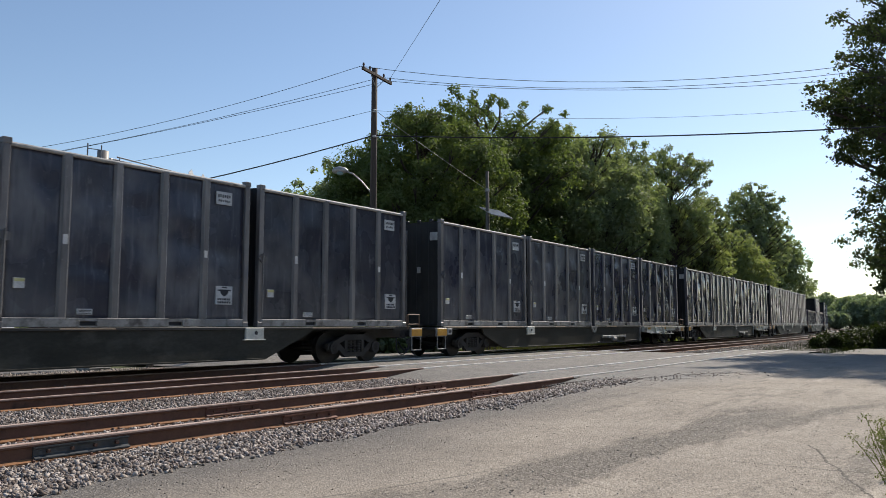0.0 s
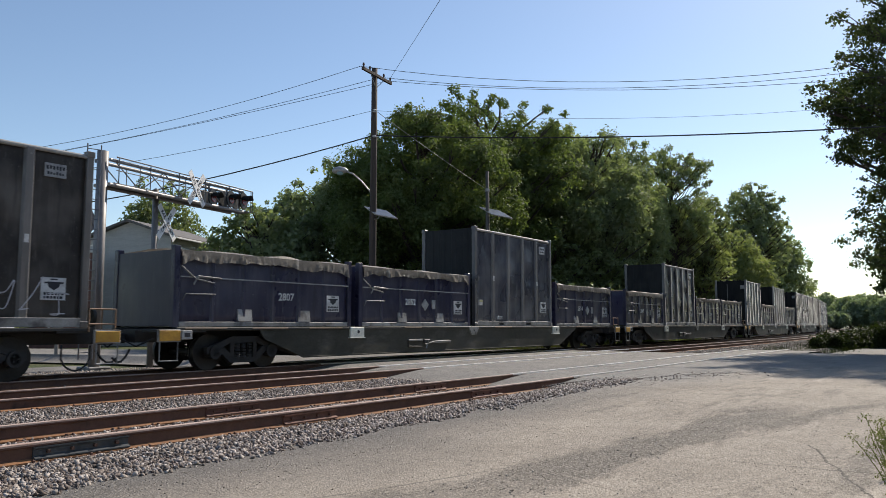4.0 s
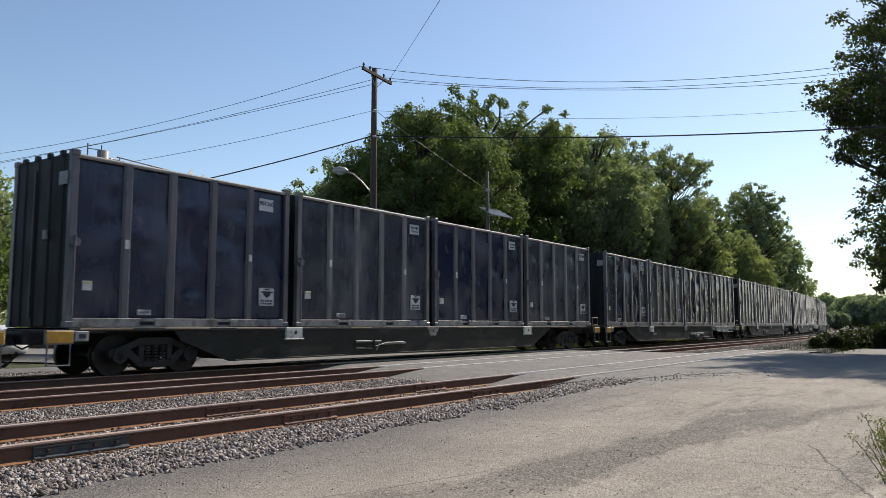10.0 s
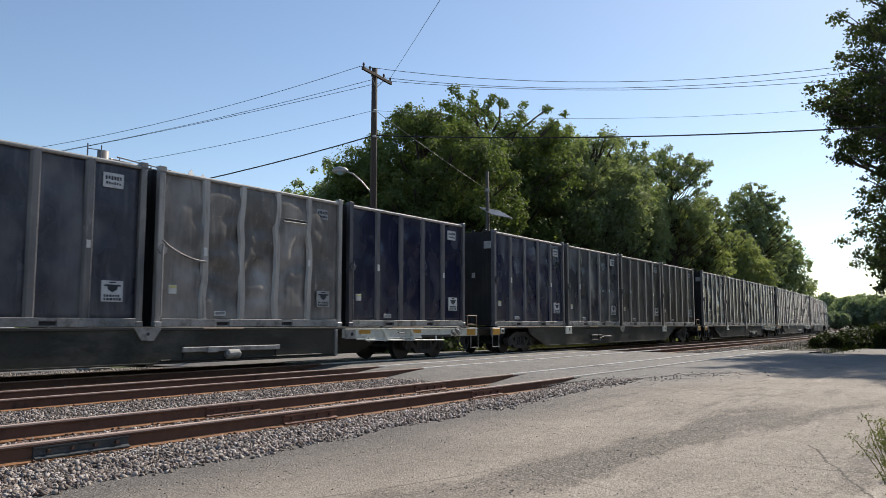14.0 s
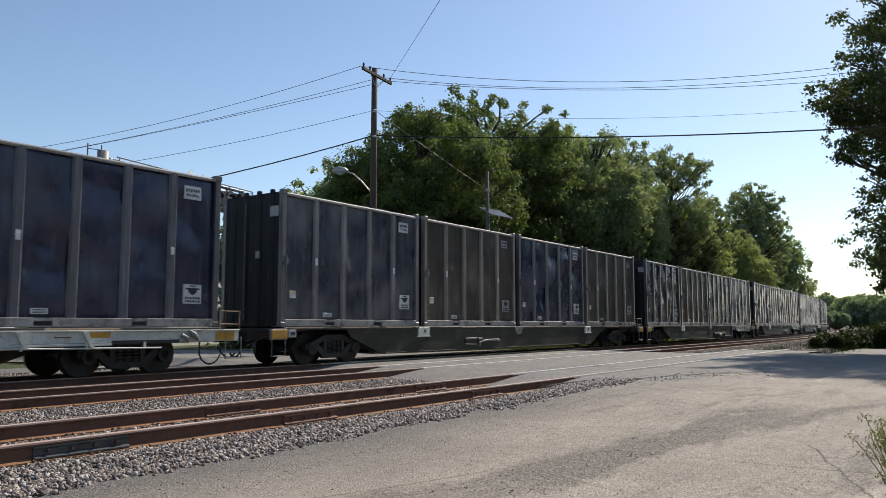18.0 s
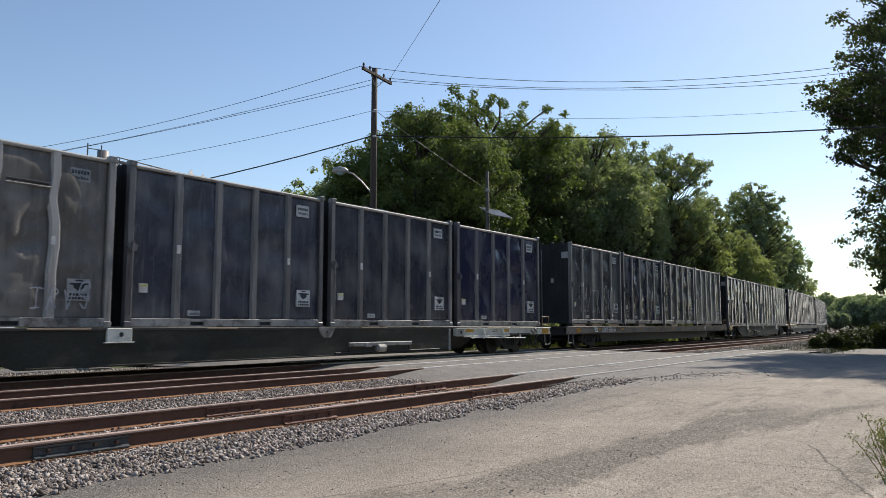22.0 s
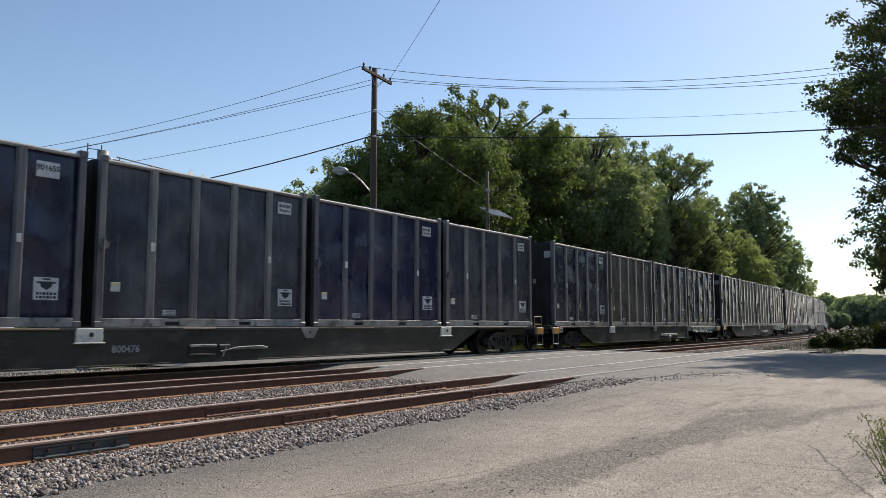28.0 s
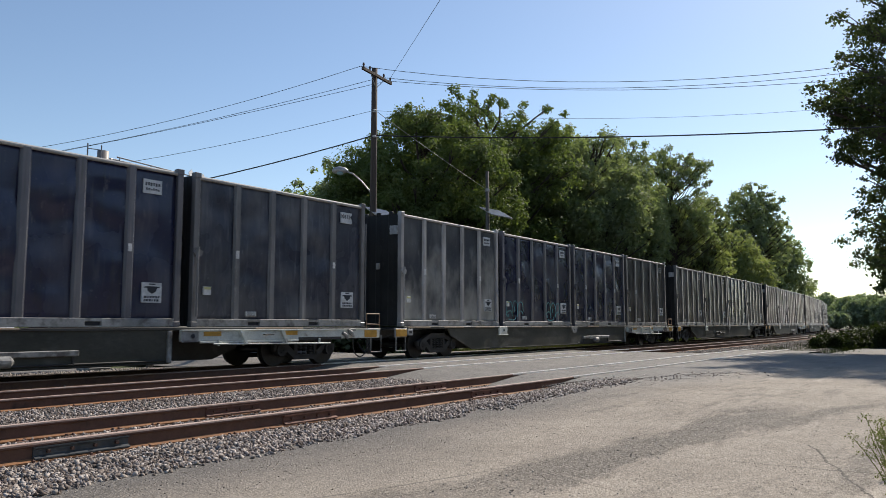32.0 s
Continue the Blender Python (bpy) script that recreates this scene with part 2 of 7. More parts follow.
M["tie"] = surface("weathered_tie_wood", (0.10, 0.078, 0.06), (0.06, 0.048, 0.04), rough=0.9, scale=3, fine=30, stretch=(4, 0.6, 1), bump=0.3, depth=0.01)
# wood, metal, signs
M["pole"] = surface("dark_pole_wood", (0.075, 0.052, 0.040), (0.045, 0.033, 0.027), rough=0.85, scale=3, fine=25, stretch=(3, 3, 0.15), bump=0.3, depth=0.01)
M["post"] = surface("grey_post_wood", (0.105, 0.091, 0.077), (0.070, 0.059, 0.050), rough=0.85, scale=3, fine=25, stretch=(3, 3, 0.15), bump=0.3, depth=0.01)
M["galv"] = surface("galvanised_steel", (0.42, 0.40, 0.38), (0.32, 0.30, 0.28), rough=0.45, metal=0.55, scale=3, fine=25, bump=0.05, depth=0.002)
M["alu"] = surface("aluminium_mast", (0.29, 0.268, 0.255), (0.22, 0.205, 0.195), rough=0.5, metal=0.35, scale=2.5, fine=25, stretch=(1, 1, 0.3), bump=0.05, depth=0.002)
M["sign_white"] = surface("white_sign_face", (0.84, 0.82, 0.80), (0.72, 0.70, 0.68), rough=0.45, scale=3, fine=25, bump=0.03, depth=0.002)
M["sign_back"] = surface("sign_back_metal", (0.24, 0.22, 0.22), (0.18, 0.17, 0.17), rough=0.5, metal=0.3, scale=3, fine=25, bump=0.03, depth=0.002)
M["black_metal"] = plain("black_painted_metal", (0.022, 0.022, 0.024), 0.45)
M["red_lens"] = plain("dark_red_lens", (0.17, 0.014, 0.018), 0.2)
M["lamp_glass"] = plain("frosted_lamp_lens", (0.30, 0.42, 0.42), 0.25)
M["cable"] = plain("black_cable", (0.018, 0.018, 0.02), 0.6)
M["insulator"] = plain("brown_porcelain", (0.06, 0.035, 0.03), 0.25)
M["solar_face"] = surface("solar_panel_glass", (0.17, 0.18, 0.20), (0.13, 0.14, 0.155), rough=0.22, scale=3, fine=25, bump=0.0, spec=0.8)
M["siding"] = surface("beige_siding", (0.50, 0.48, 0.45), (0.42, 0.40, 0.375), rough=0.7, scale=1.5, fine=20, stretch=(0.4, 0.4, 3), bump=0.05, depth=0.003)
M["shingle"] = surface("grey_brown_shingles", (0.15, 0.135, 0.125), (0.10, 0.092, 0.088), rough=0.9, scale=2.5, fine=20, bump=0.2, depth=0.01)
M["trim"] = plain("white_house_trim", (0.66, 0.65, 0.62), 0.6)
M["dark_glass"] = plain("window_glass", (0.03, 0.035, 0.04), 0.08)
M["bark"] = surface("grey_brown_bark", (0.085, 0.067, 0.052), (0.05, 0.041, 0.034), rough=0.9, scale=4, fine=20, stretch=(2, 2, 0.4), bump=0.4, depth=0.02)
M["leaf_bright"] = leaf_material("maple_leaves", (0.0910, 0.1196, 0.0468), (0.1664, 0.1976, 0.0806))
# mid and dark leaves are paled and blued: some haze sits in their colour
M["leaf_mid"] = leaf_material("mixed_leaves", (0.2063, 0.2375, 0.1400), (0.3000, 0.3250, 0.1875))
M["leaf_dark"] = leaf_material("oak_leaves", (0.1938, 0.2250, 0.1475), (0.2812, 0.3063, 0.1900))
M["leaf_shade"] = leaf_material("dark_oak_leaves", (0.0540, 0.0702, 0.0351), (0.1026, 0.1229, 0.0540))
M["leaf_light"] = leaf_material("light_green_leaves", (0.2218, 0.2419, 0.1236), (0.3226, 0.3387, 0.1747))
M["leaf_pale"] = leaf_material("locust_leaves", (0.149, 0.172, 0.098), (0.230, 0.253, 0.149))
M["grass"] = leaf_material("dry_grass", (0.045, 0.057, 0.018), (0.096, 0.093, 0.039), 0.6)
M["brick_far"] = surface("brown_brick", (0.16, 0.082, 0.065), (0.23, 0.12, 0.095), rough=0.9, scale=5, fine=30, bump=0.2, depth=0.006)
M["gate_red"] = plain("faded_red_gate_paint", (0.36, 0.045, 0.05), 0.5)
M["gate_white"] = plain("white_gate_paint", (0.62, 0.60, 0.58), 0.5)
M["dunnage"] = surface("tan_dunnage_wood", (0.42, 0.31, 0.22), (0.32, 0.24, 0.17), rough=0.85, scale=3, fine=25, stretch=(0.3, 3, 3), bump=0.2, depth=0.006)
# far leaves are paled: aerial haze put into the base colour
M["leaf_haze"] = leaf_material("haze_paled_leaves", (0.1950, 0.2325, 0.1725), (0.2850, 0.3225, 0.2325))
M["sill_dark"] = surface("grimy_green_steel", (0.040, 0.039, 0.031), (0.066, 0.063, 0.052), rough=0.7, spec=0.2, scale=1.2, fine=20, stretch=(0.5, 1, 1), third=(0.120, 0.112, 0.096), third_at=(0.54, 0.8), third_scale=1.6, vary=0.35, bump=0.1, depth=0.005)
# worn rail heads in the road: sun glint painted as a near-white base
M["rail_bright"] = surface("worn_rail_head_glint", (0.86, 0.83, 0.80), (0.72, 0.67, 0.63), rough=0.32, metal=0.3, scale=3, fine=40, bump=0.03, depth=0.001)
# roadside weeds: the tall tree's shade is put into this dark leaf colour
M["weed_shaded"] = leaf_material("shade_toned_leaves", (0.0143, 0.0221, 0.0084), (0.0312, 0.0396, 0.0143))
M["weed_pale"] = leaf_material("pale_weed_leaves", (0.094, 0.112, 0.040), (0.173, 0.175, 0.072))


def ground_material(name, kind):
    """Trodden lot with gravel, sand and worn asphalt (lot); mown grass and weeds (grass); crushed stone (ballast)."""
    m = bpy.data.materials.new(name)
    m.use_nodes = True
    n, link = m.node_tree.nodes, m.node_tree.links.new
    bsdf = n["Principled BSDF"]
    bsdf.inputs["Specular IOR Level"].default_value = 0.25
    pos = n.new("ShaderNodeTexCoord").outputs["Object"]

    def noise_tex(size, detail=5.0, rough=0.6, squash=(1, 1, 1)):
        mp, tex = n.new("ShaderNodeMapping"), n.new("ShaderNodeTexNoise")
        mp.inputs["Scale"].default_value = squash
        tex.inputs["Scale"].default_value, tex.inputs["Detail"].default_value, tex.inputs["Roughness"].default_value = size, detail, rough
        link(pos, mp.inputs[0])
        link(mp.outputs[0], tex.inputs["Vector"])
        return tex.outputs["Fac"]

    def ramp(fac, lo, hi, a=0.0, b=1.0):
        r = n.new("ShaderNodeMapRange")
        for key, v in (("From Min", lo), ("From Max", hi), ("To Min", a), ("To Max", b)):
            r.inputs[key].default_value = v
        link(fac, r.inputs["Value"])
        return r.outputs["Result"]

    def calc(op, a, b):
        x = n.new("ShaderNodeMath")
        x.operation = op
        for i, v in enumerate((a, b)):
            if isinstance(v, (int, float)):
                x.inputs[i].default_value = v
            else:
                link(v, x.inputs[i])
        return x.outputs[0]

    def blend(fac, a, b):
        x = n.new("ShaderNodeMix")
        x.data_type = "RGBA"
        for socket, v in ((x.inputs["Factor"], fac), (x.inputs["A"], a), (x.inputs["B"], b)):
            if isinstance(v, (int, float)):
                socket.default_value = v
            elif isinstance(v, tuple):
                socket.default_value = (*v, 1.0)
            else:
                link(v, socket)
        return x.outputs["Result"]

    def cells(size):
        v = n.new("ShaderNodeTexVoronoi")
        v.inputs["Scale"].default_value = size
        link(pos, v.inputs["Vector"])
        return v

    split = n.new("ShaderNodeSeparateXYZ")
    link(pos, split.inputs[0])
    X, Y = split.outputs["X"], split.outputs["Y"]
    grit = noise_tex(40, 4, 0.75)
    pebble = cells(38)
    if kind == "lot":
        sand = blend(ramp(noise_tex(0.5, 6), 0.38, 0.62), (0.345, 0.295, 0.240), (0.285, 0.243, 0.198))
        sand = blend(ramp(noise_tex(2.2, 8, 0.75), 0.50, 0.68, 0.0, 0.6), sand, (0.225, 0.190, 0.155))
        sand = blend(ramp(noise_tex(1.1, 5, 0.65, (0.3, 1.5, 1)), 0.58, 0.68, 0.0, 0.7), sand, (0.40, 0.345, 0.285))
        # swaths of loose grit, raked out by tyres
        skew = calc("ADD", Y, calc("MULTIPLY", X, 0.13))
        ragged = calc("MULTIPLY", calc("SUBTRACT", noise_tex(1.3, 7, 0.72, (0.5, 1.4, 1)), 0.5), 1.9)
        off = calc("ABSOLUTE", calc("ADD", calc("SUBTRACT", skew, 4.08), ragged), 0.0)
        swath = calc("MULTIPLY", ramp(off, 0.46, 0.22), calc("MULTIPLY", ramp(X, 12.2, 10.8), ramp(X, 3.6, 6.2)))
        bend = calc("ABSOLUTE", calc("ADD", calc("SUBTRACT", calc("ADD", Y, calc("MULTIPLY", X, 0.27)), 4.98), calc("MULTIPLY", ragged, 0.6)), 0.0)
        swath = calc("MAXIMUM", swath, calc("MULTIPLY", ramp(bend, 0.34, 0.12), calc("MULTIPLY", ramp(X, 13.4, 12.2), ramp(X, 8.9, 9.8))))
        patchy = ramp(noise_tex(0.9, 7, 0.72, (0.28, 1.5, 1)), 0.55, 0.63)
        loose = calc("MAXIMUM", swath, calc("MULTIPLY", patchy, 0.75))
        chip = cells(30)
        gravelly = blend(ramp(chip.outputs["Distance"], 0.12, 0.62), (0.27, 0.235, 0.197), (0.06, 0.052, 0.045))
        sand = blend(calc("MULTIPLY", loose, 0.7), sand, gravelly)
        sand = blend(ramp(noise_tex(52, 3, 0.65), 0.59, 0.67, 0.0, 0.6), sand, (0.12, 0.10, 0.085))
        sand = blend(ramp(noise_tex(34, 3, 0.65, (1.3, 1, 1)), 0.60, 0.68, 0.0, 0.55), sand, (0.46, 0.41, 0.35))
        grey = blend(ramp(noise_tex(1.2, 6), 0.35, 0.65), (0.190, 0.176, 0.160), (0.240, 0.222, 0.202))
        grey = blend(ramp(noise_tex(7, 4), 0.58, 0.72), grey, (0.13, 0.12, 0.11))
        wobble = calc("MULTIPLY", calc("SUBTRACT", noise_tex(0.35, 6), 0.5), 5.0)
        paved = ramp(calc("ADD", calc("ADD", Y, calc("MULTIPLY", X, 0.22)), wobble), 7.6, 9.6)
        gravel = ramp(calc("ADD", calc("SUBTRACT", Y, calc("MULTIPLY", X, 0.03)), calc("MULTIPLY", wobble, 0.35)), 4.1, 5.9)
        stony = blend(ramp(pebble.outputs["Distance"], 0.1, 0.7), (0.235, 0.212, 0.188), (0.115, 0.103, 0.092))
        left = ramp(X, 15.0, 11.0)
        colour = blend(paved, sand, grey)
        colour = blend(calc("MULTIPLY", gravel, left), colour, stony)
        crack = cells(0.42)
        crack.feature = "DISTANCE_TO_EDGE"
        line = ramp(calc("ADD", crack.outputs["Distance"], calc("MULTIPLY", noise_tex(2.5), 0.02)), 0.012, 0.017, 0.55, 0.0)
        colour = blend(calc("MULTIPLY", line, ramp(noise_tex(0.2), 0.45, 0.6)), colour, (0.07, 0.062, 0.055))
        # two long cracks across the lot
        jag = calc("MULTIPLY", calc("SUBTRACT", noise_tex(2.6, 6, 0.7), 0.5), 0.22)
        for a, b, c, axis, lo, hi in ((0.37, -0.93, -1.645, X, 5.9, 8.7), (1.0, 0.06, -13.05, Y, 2.3, 4.3)):
            away = calc("ABSOLUTE", calc("ADD", calc("ADD", calc("MULTIPLY", X, a), calc("MULTIPLY", Y, b)), calc("ADD", jag, c)), 0.0)
            seam = calc("MULTIPLY", ramp(away, 0.008, 0.016, 0.75, 0.0), calc("MULTIPLY", calc("GREATER_THAN", axis, lo), calc("LESS_THAN", axis, hi)))
            colour = blend(seam, colour, (0.06, 0.052, 0.045))
        height = calc("ADD", calc("MULTIPLY", grit, 0.6), ramp(pebble.outputs["Distance"], 0.0, 0.5, 0.5, 0.0))
        depth = 0.016
    elif kind == "ballast":
        colour = blend(ramp(noise_tex(6, 4), 0.35, 0.65), (0.20, 0.172, 0.152), (0.12, 0.104, 0.092))
        stone = cells(16)
        # darken towards the stone edges: shade of the gaps painted into the bed
        colour = blend(ramp(stone.outputs["Distance"], 0.25, 0.75), colour, (0.045, 0.042, 0.04))
        colour = blend(ramp(noise_tex(0.7, 5), 0.58, 0.7, 0.0, 0.7), colour, (0.16, 0.10, 0.065))
        height = ramp(stone.outputs["Distance"], 0.0, 0.7, 1.0, 0.0)
        depth = 0.05
    else:
        colour = blend(ramp(noise_tex(0.25, 6), 0.4, 0.6), (0.055, 0.075, 0.024), (0.095, 0.092, 0.04))
        colour = blend(ramp(noise_tex(3.0, 5), 0.55, 0.7), colour, (0.17, 0.145, 0.09))
        height, depth = grit, 0.05
    tone = n.new("ShaderNodeHueSaturation")
    link(colour, tone.inputs["Color"])
    link(calc("MULTIPLY", ramp(grit, 0.3, 0.7, 0.55, 1.45), ramp(noise_tex(9, 5, 0.7), 0.3, 0.7, 0.86, 1.14)), tone.inputs["Value"])
    link(tone.outputs["Color"], bsdf.inputs["Base Color"])
    bsdf.inputs["Roughness"].default_value = 0.88
    b = n.new("ShaderNodeBump")
    b.inputs["Strength"].default_value, b.inputs["Distance"].default_value = 0.7, depth
    link(height, b.inputs["Height"])
    link(b.outputs["Normal"], bsdf.inputs["Normal"])
    return m


M["lot"] = ground_material("gravel_lot_surface", "lot")
M["ballast"] = ground_material("crushed_stone_bed", "ballast")
M["turf"] = ground_material("dry_turf", "grass")

# ---- mesh helpers ----
def part(name, bm, material, parent=None, label="", smooth=False):
    """Links a bmesh as one mesh object under a thing or a part."""
    me = bpy.data.meshes.new(name)
    bm.normal_update()
    bm.to_mesh(me)
    bm.free()
    if material:
        me.materials.append(material)
    if smooth:
        for p in me.polygons:
            p.use_smooth = True
    ob = new(name, me)
    ob.parent = parent
    if label:
        ob["label"] = label
    return ob


def thing(name, label, category, group="", kind=""):
    return tagged(new(name), label, category, group, kind)


def box(bm, x0, x1, y0, y1, z0, z1, bevel=0.0):
    v = [bm.verts.new((x, y, z)) for x in (x0, x1) for y in (y0, y1) for z in (z0, z1)]
    faces = [bm.faces.new([v[i] for i in f]) for f in ((0, 1, 3, 2), (4, 6, 7, 5), (0, 4, 5, 1), (2, 3, 7, 6), (0, 2, 6, 4), (1, 5, 7, 3))]
    if bevel:
        bmesh.ops.bevel(bm, geom=list({e for f in faces for e in f.edges}), offset=bevel, segments=1, affect="EDGES")
    return bm


def boxed(x0, x1, y0, y1, z0, z1, bevel=0.0):
    return box(bmesh.new(), x0, x1, y0, y1, z0, z1, bevel)


def prism(bm, outline, lo, hi, axis="y"):
    """An outline of 2D points, drawn out along an axis: (x, z) along y, (y, z) along x, (x, y) along z."""
    place = {"y": lambda a, b, c: (a, c, b), "x": lambda a, b, c: (c, a, b), "z": lambda a, b, c: (a, b, c)}[axis]
    low = [bm.verts.new(place(a, b, lo)) for a, b in outline]
    high = [bm.verts.new(place(a, b, hi)) for a, b in outline]
    n = len(outline)
    made = [bm.faces.new(low), bm.faces.new(high[::-1])]
    for i in range(n):
        made.append(bm.faces.new((low[i], high[i], high[(i + 1) % n], low[(i + 1) % n])))
    bmesh.ops.recalc_face_normals(bm, faces=made)
    return bm


def tube(bm, points, radii, sides=8, cap=True):
    points = [Vector(p) for p in points]
    if isinstance(radii, (int, float)):
        radii = [radii] * len(points)
    rings = []
    for i, p in enumerate(points):
        way = (points[min(i + 1, len(points) - 1)] - points[max(i - 1, 0)]).normalized()
        side = way.cross(Vector((0.13, 0.27, 1.0) if abs(way.z) < 0.95 else (1, 0.2, 0))).normalized()
        up = side.cross(way)
        rings.append([bm.verts.new(p + radii[i] * (math.cos(a) * side + math.sin(a) * up)) for a in (2 * math.pi * k / sides for k in range(sides))])
    for a, b in zip(rings, rings[1:]):
        for k in range(sides):
            bm.faces.new((a[k], a[(k + 1) % sides], b[(k + 1) % sides], b[k]))
    if cap:
        bm.faces.new(rings[0][::-1])
        bm.faces.new(rings[-1])
    return bm


def disc(bm, centre, radius, y0, y1, sides=24, hole=0.0):
    """A round plate whose axle lies along y."""
    x, z = centre
    return prism(bm, [(x + radius * math.cos(2 * math.pi * k / sides), z + radius * math.sin(2 * math.pi * k / sides)) for k in range(sides)], y0, y1)


LETTERS = {}


def text_mesh(words, height, depth=0.002):
    """Words in the built-in font as a flat mesh, standing in the xz plane, facing -y, centred."""
    key = (words, height)
    if key not in LETTERS:
        curve = bpy.data.curves.new("words", "FONT")
        curve.body, curve.size, curve.align_x, curve.align_y, curve.resolution_u, curve.extrude = words, height * 1.38, "CENTER", "CENTER", 2, depth
        curve.offset = height * 0.025
        ob = bpy.data.objects.new("words", curve)
        scene.collection.objects.link(ob)
        bpy.context.view_layer.update()
        me = bpy.data.meshes.new_from_object(ob.evaluated_get(bpy.context.evaluated_depsgraph_get()))
        bpy.data.objects.remove(ob)
        me.transform(pose(0, 0, 0, 90))
        me.materials.clear()
        LETTERS[key] = me
    return LETTERS[key]


def letters(words, height, material, parent, where, name="lettering"):
    me = text_mesh(words, height)
    if not me.materials or me.materials[0] is not material:
        me = me.copy()
        me.materials.clear()
        me.materials.append(material)
        LETTERS[(words, height)] = me
    ob = new(name, me)
    ob.parent = parent
    ob.matrix_basis = where
    return ob


# ---- the line of the tracks: a gentle curve that tightens with distance ----
STEP = 0.5
S_AXIS = np.arange(-60.0, 175.0, STEP)
HEADING = 0.0006924 * S_AXIS + np.where(S_AXIS > 26.03, 7.2e-6 * (S_AXIS - 26.03) ** 2 / 2, 0.0)
LINE_X = np.concatenate([[0.0], np.cumsum(np.cos((HEADING[1:] + HEADING[:-1]) / 2) * STEP)])
LINE_Y = np.concatenate([[0.0], np.cumsum(np.sin((HEADING[1:] + HEADING[:-1]) / 2) * STEP)])
ORIGIN = int(round(60.0 / STEP))
LINE_X -= LINE_X[ORIGIN]
LINE_Y += 16.559 - LINE_Y[ORIGIN]
TRACK_A, TRACK_B, TRACK_C = -8.30, -3.665, 0.0


def on_line(s, offset=0.0, z=0.0):
    """A place s metres along the train's track, offset metres to its far side."""
    c = min(max(s, S_AXIS[0]), S_AXIS[-1])
    a = float(np.interp(c, S_AXIS, HEADING))
    x = float(np.interp(c, S_AXIS, LINE_X)) + (s - c) * math.cos(a)
    y = float(np.interp(c, S_AXIS, LINE_Y)) + (s - c) * math.sin(a)
    return Vector((x - offset * math.sin(a), y + offset * math.cos(a), z))


def heading(s):
    return float(np.interp(s, S_AXIS, HEADING))


def sweep(name, outline, offset, stations, material, parent=None, smooth=False):
    """An outline of (offset, z) points drawn out along the line."""
    verts, faces, n = [], [], len(outline)
    for s in stations:
        verts += [on_line(s, offset + o, z) for o, z in outline]
    for i in range(len(stations) - 1):
        for k in range(n):
            a, b = i * n + k, i * n + (k + 1) % n
            faces.append((a, b, b + n, a + n))
    faces += [tuple(range(n))[::-1], tuple(range((len(stations) - 1) * n, len(stations) * n))]
    me = bpy.data.meshes.new(name)
    me.from_pydata(verts, [], faces)
    me.materials.append(material)
    ob = new(name, me)
    ob.parent = parent
    return ob

# ---- ground ----
def smoothstep(v, lo, hi):
    t = min(max((v - lo) / (hi - lo), 0.0), 1.0)
    return t * t * (3 - 2 * t)


def lot_height(x, y):
    rise = smoothstep(x, 5.0, 13.5) * (1 - smoothstep(x, 33.0, 37.0))
    bumps = 0.018 * noise.noise((x * 0.5, y * 0.7, 3.0)) + 0.008 * noise.noise((x * 2.1, y * 2.4, 7.0))
    return -0.20 + 0.185 * rise + bumps * (1 - 0.85 * rise * smoothstep(y, 4.0, 7.0))


def sheet(name, xs, ys, height, material, label, category, warp=None):
    verts = [((x + warp(x, y) if warp else x), y, height(x, y)) for y in ys for x in xs]
    w = len(xs)
    faces = [(j * w + i, j * w + i + 1, (j + 1) * w + i + 1, (j + 1) * w + i) for j in range(len(ys) - 1) for i in range(w - 1)]
    me = bpy.data.meshes.new(name)
    me.from_pydata(verts, [], faces)
    me.materials.append(material)
    for p in me.polygons:
        p.use_smooth = True
    return tagged(new(name, me), label, category, kind="structure")


far = [-2500, -900, -400, -200, -100, -50, 0, 50, 100, 200, 400, 900, 2500]
sheet("ground", far, far, lambda x, y: -0.36, M["turf"], "flat dry grassland reaching to the horizon", "ground")
sheet("gravel_lot", [-60, -40, -25, -15, -8] + [-5 + 0.3 * i for i in range(150)] + [45, 60, 90],
      [-60, -40, -25, -12, -5] + [-2 + 0.3 * i for i in range(29)] + [6.55], lot_height, M["lot"],
      "dusty gravel lot with worn asphalt patches and cracks", "lot")


def road_edge(x, y):
    t = smoothstep(-x, -20.0, -14.0)
    beyond = max(y - 18.5, 0.0)
    return 0.25 * min(beyond, 5.0) - 0.39 * max(beyond - 5.5, 0.0) - 0.5 * (x - 13.5) * smoothstep(y, 18.3, 20.0) + t * (0.55 * noise.noise((y * 0.8, 1.0, 5.0)) + 0.12 * noise.noise((y * 4.0, 2.0, 5.0)) + 0.1 * (y - 10))


sheet("road", [13.5 + 0.25 * i for i in range(10)] + [16.0 + 0.5 * i for i in range(45)], [6.55 + 0.175 * i for i in range(80)] + [22, 26, 32, 40, 60],
      lambda x, y: -0.027 - (0.17 + 0.10 * smoothstep(y, 20, 24)) * smoothstep(-x, -16.0, -13.5) - 0.2 * smoothstep(x - 5.5 * (1 - smoothstep(y, 9.2, 10.2)), 31.0, 32.0), M["lot"],
      "worn grey asphalt road across the tracks", "road", road_edge)
sheet("gravel_shoulder", [-30 + 1.5 * i for i in range(30)], [22.3, 23.5, 24.8, 26.2, 27.5], lambda x, y: -0.325 + 0.012 * noise.noise((x, y, 1.0)) - 0.06 * smoothstep(y, 26.2, 27.5), M["lot"],
      "pale gravel beside the street behind the tracks", "gravel", lambda x, y: 0.2 * (y - 22.3))

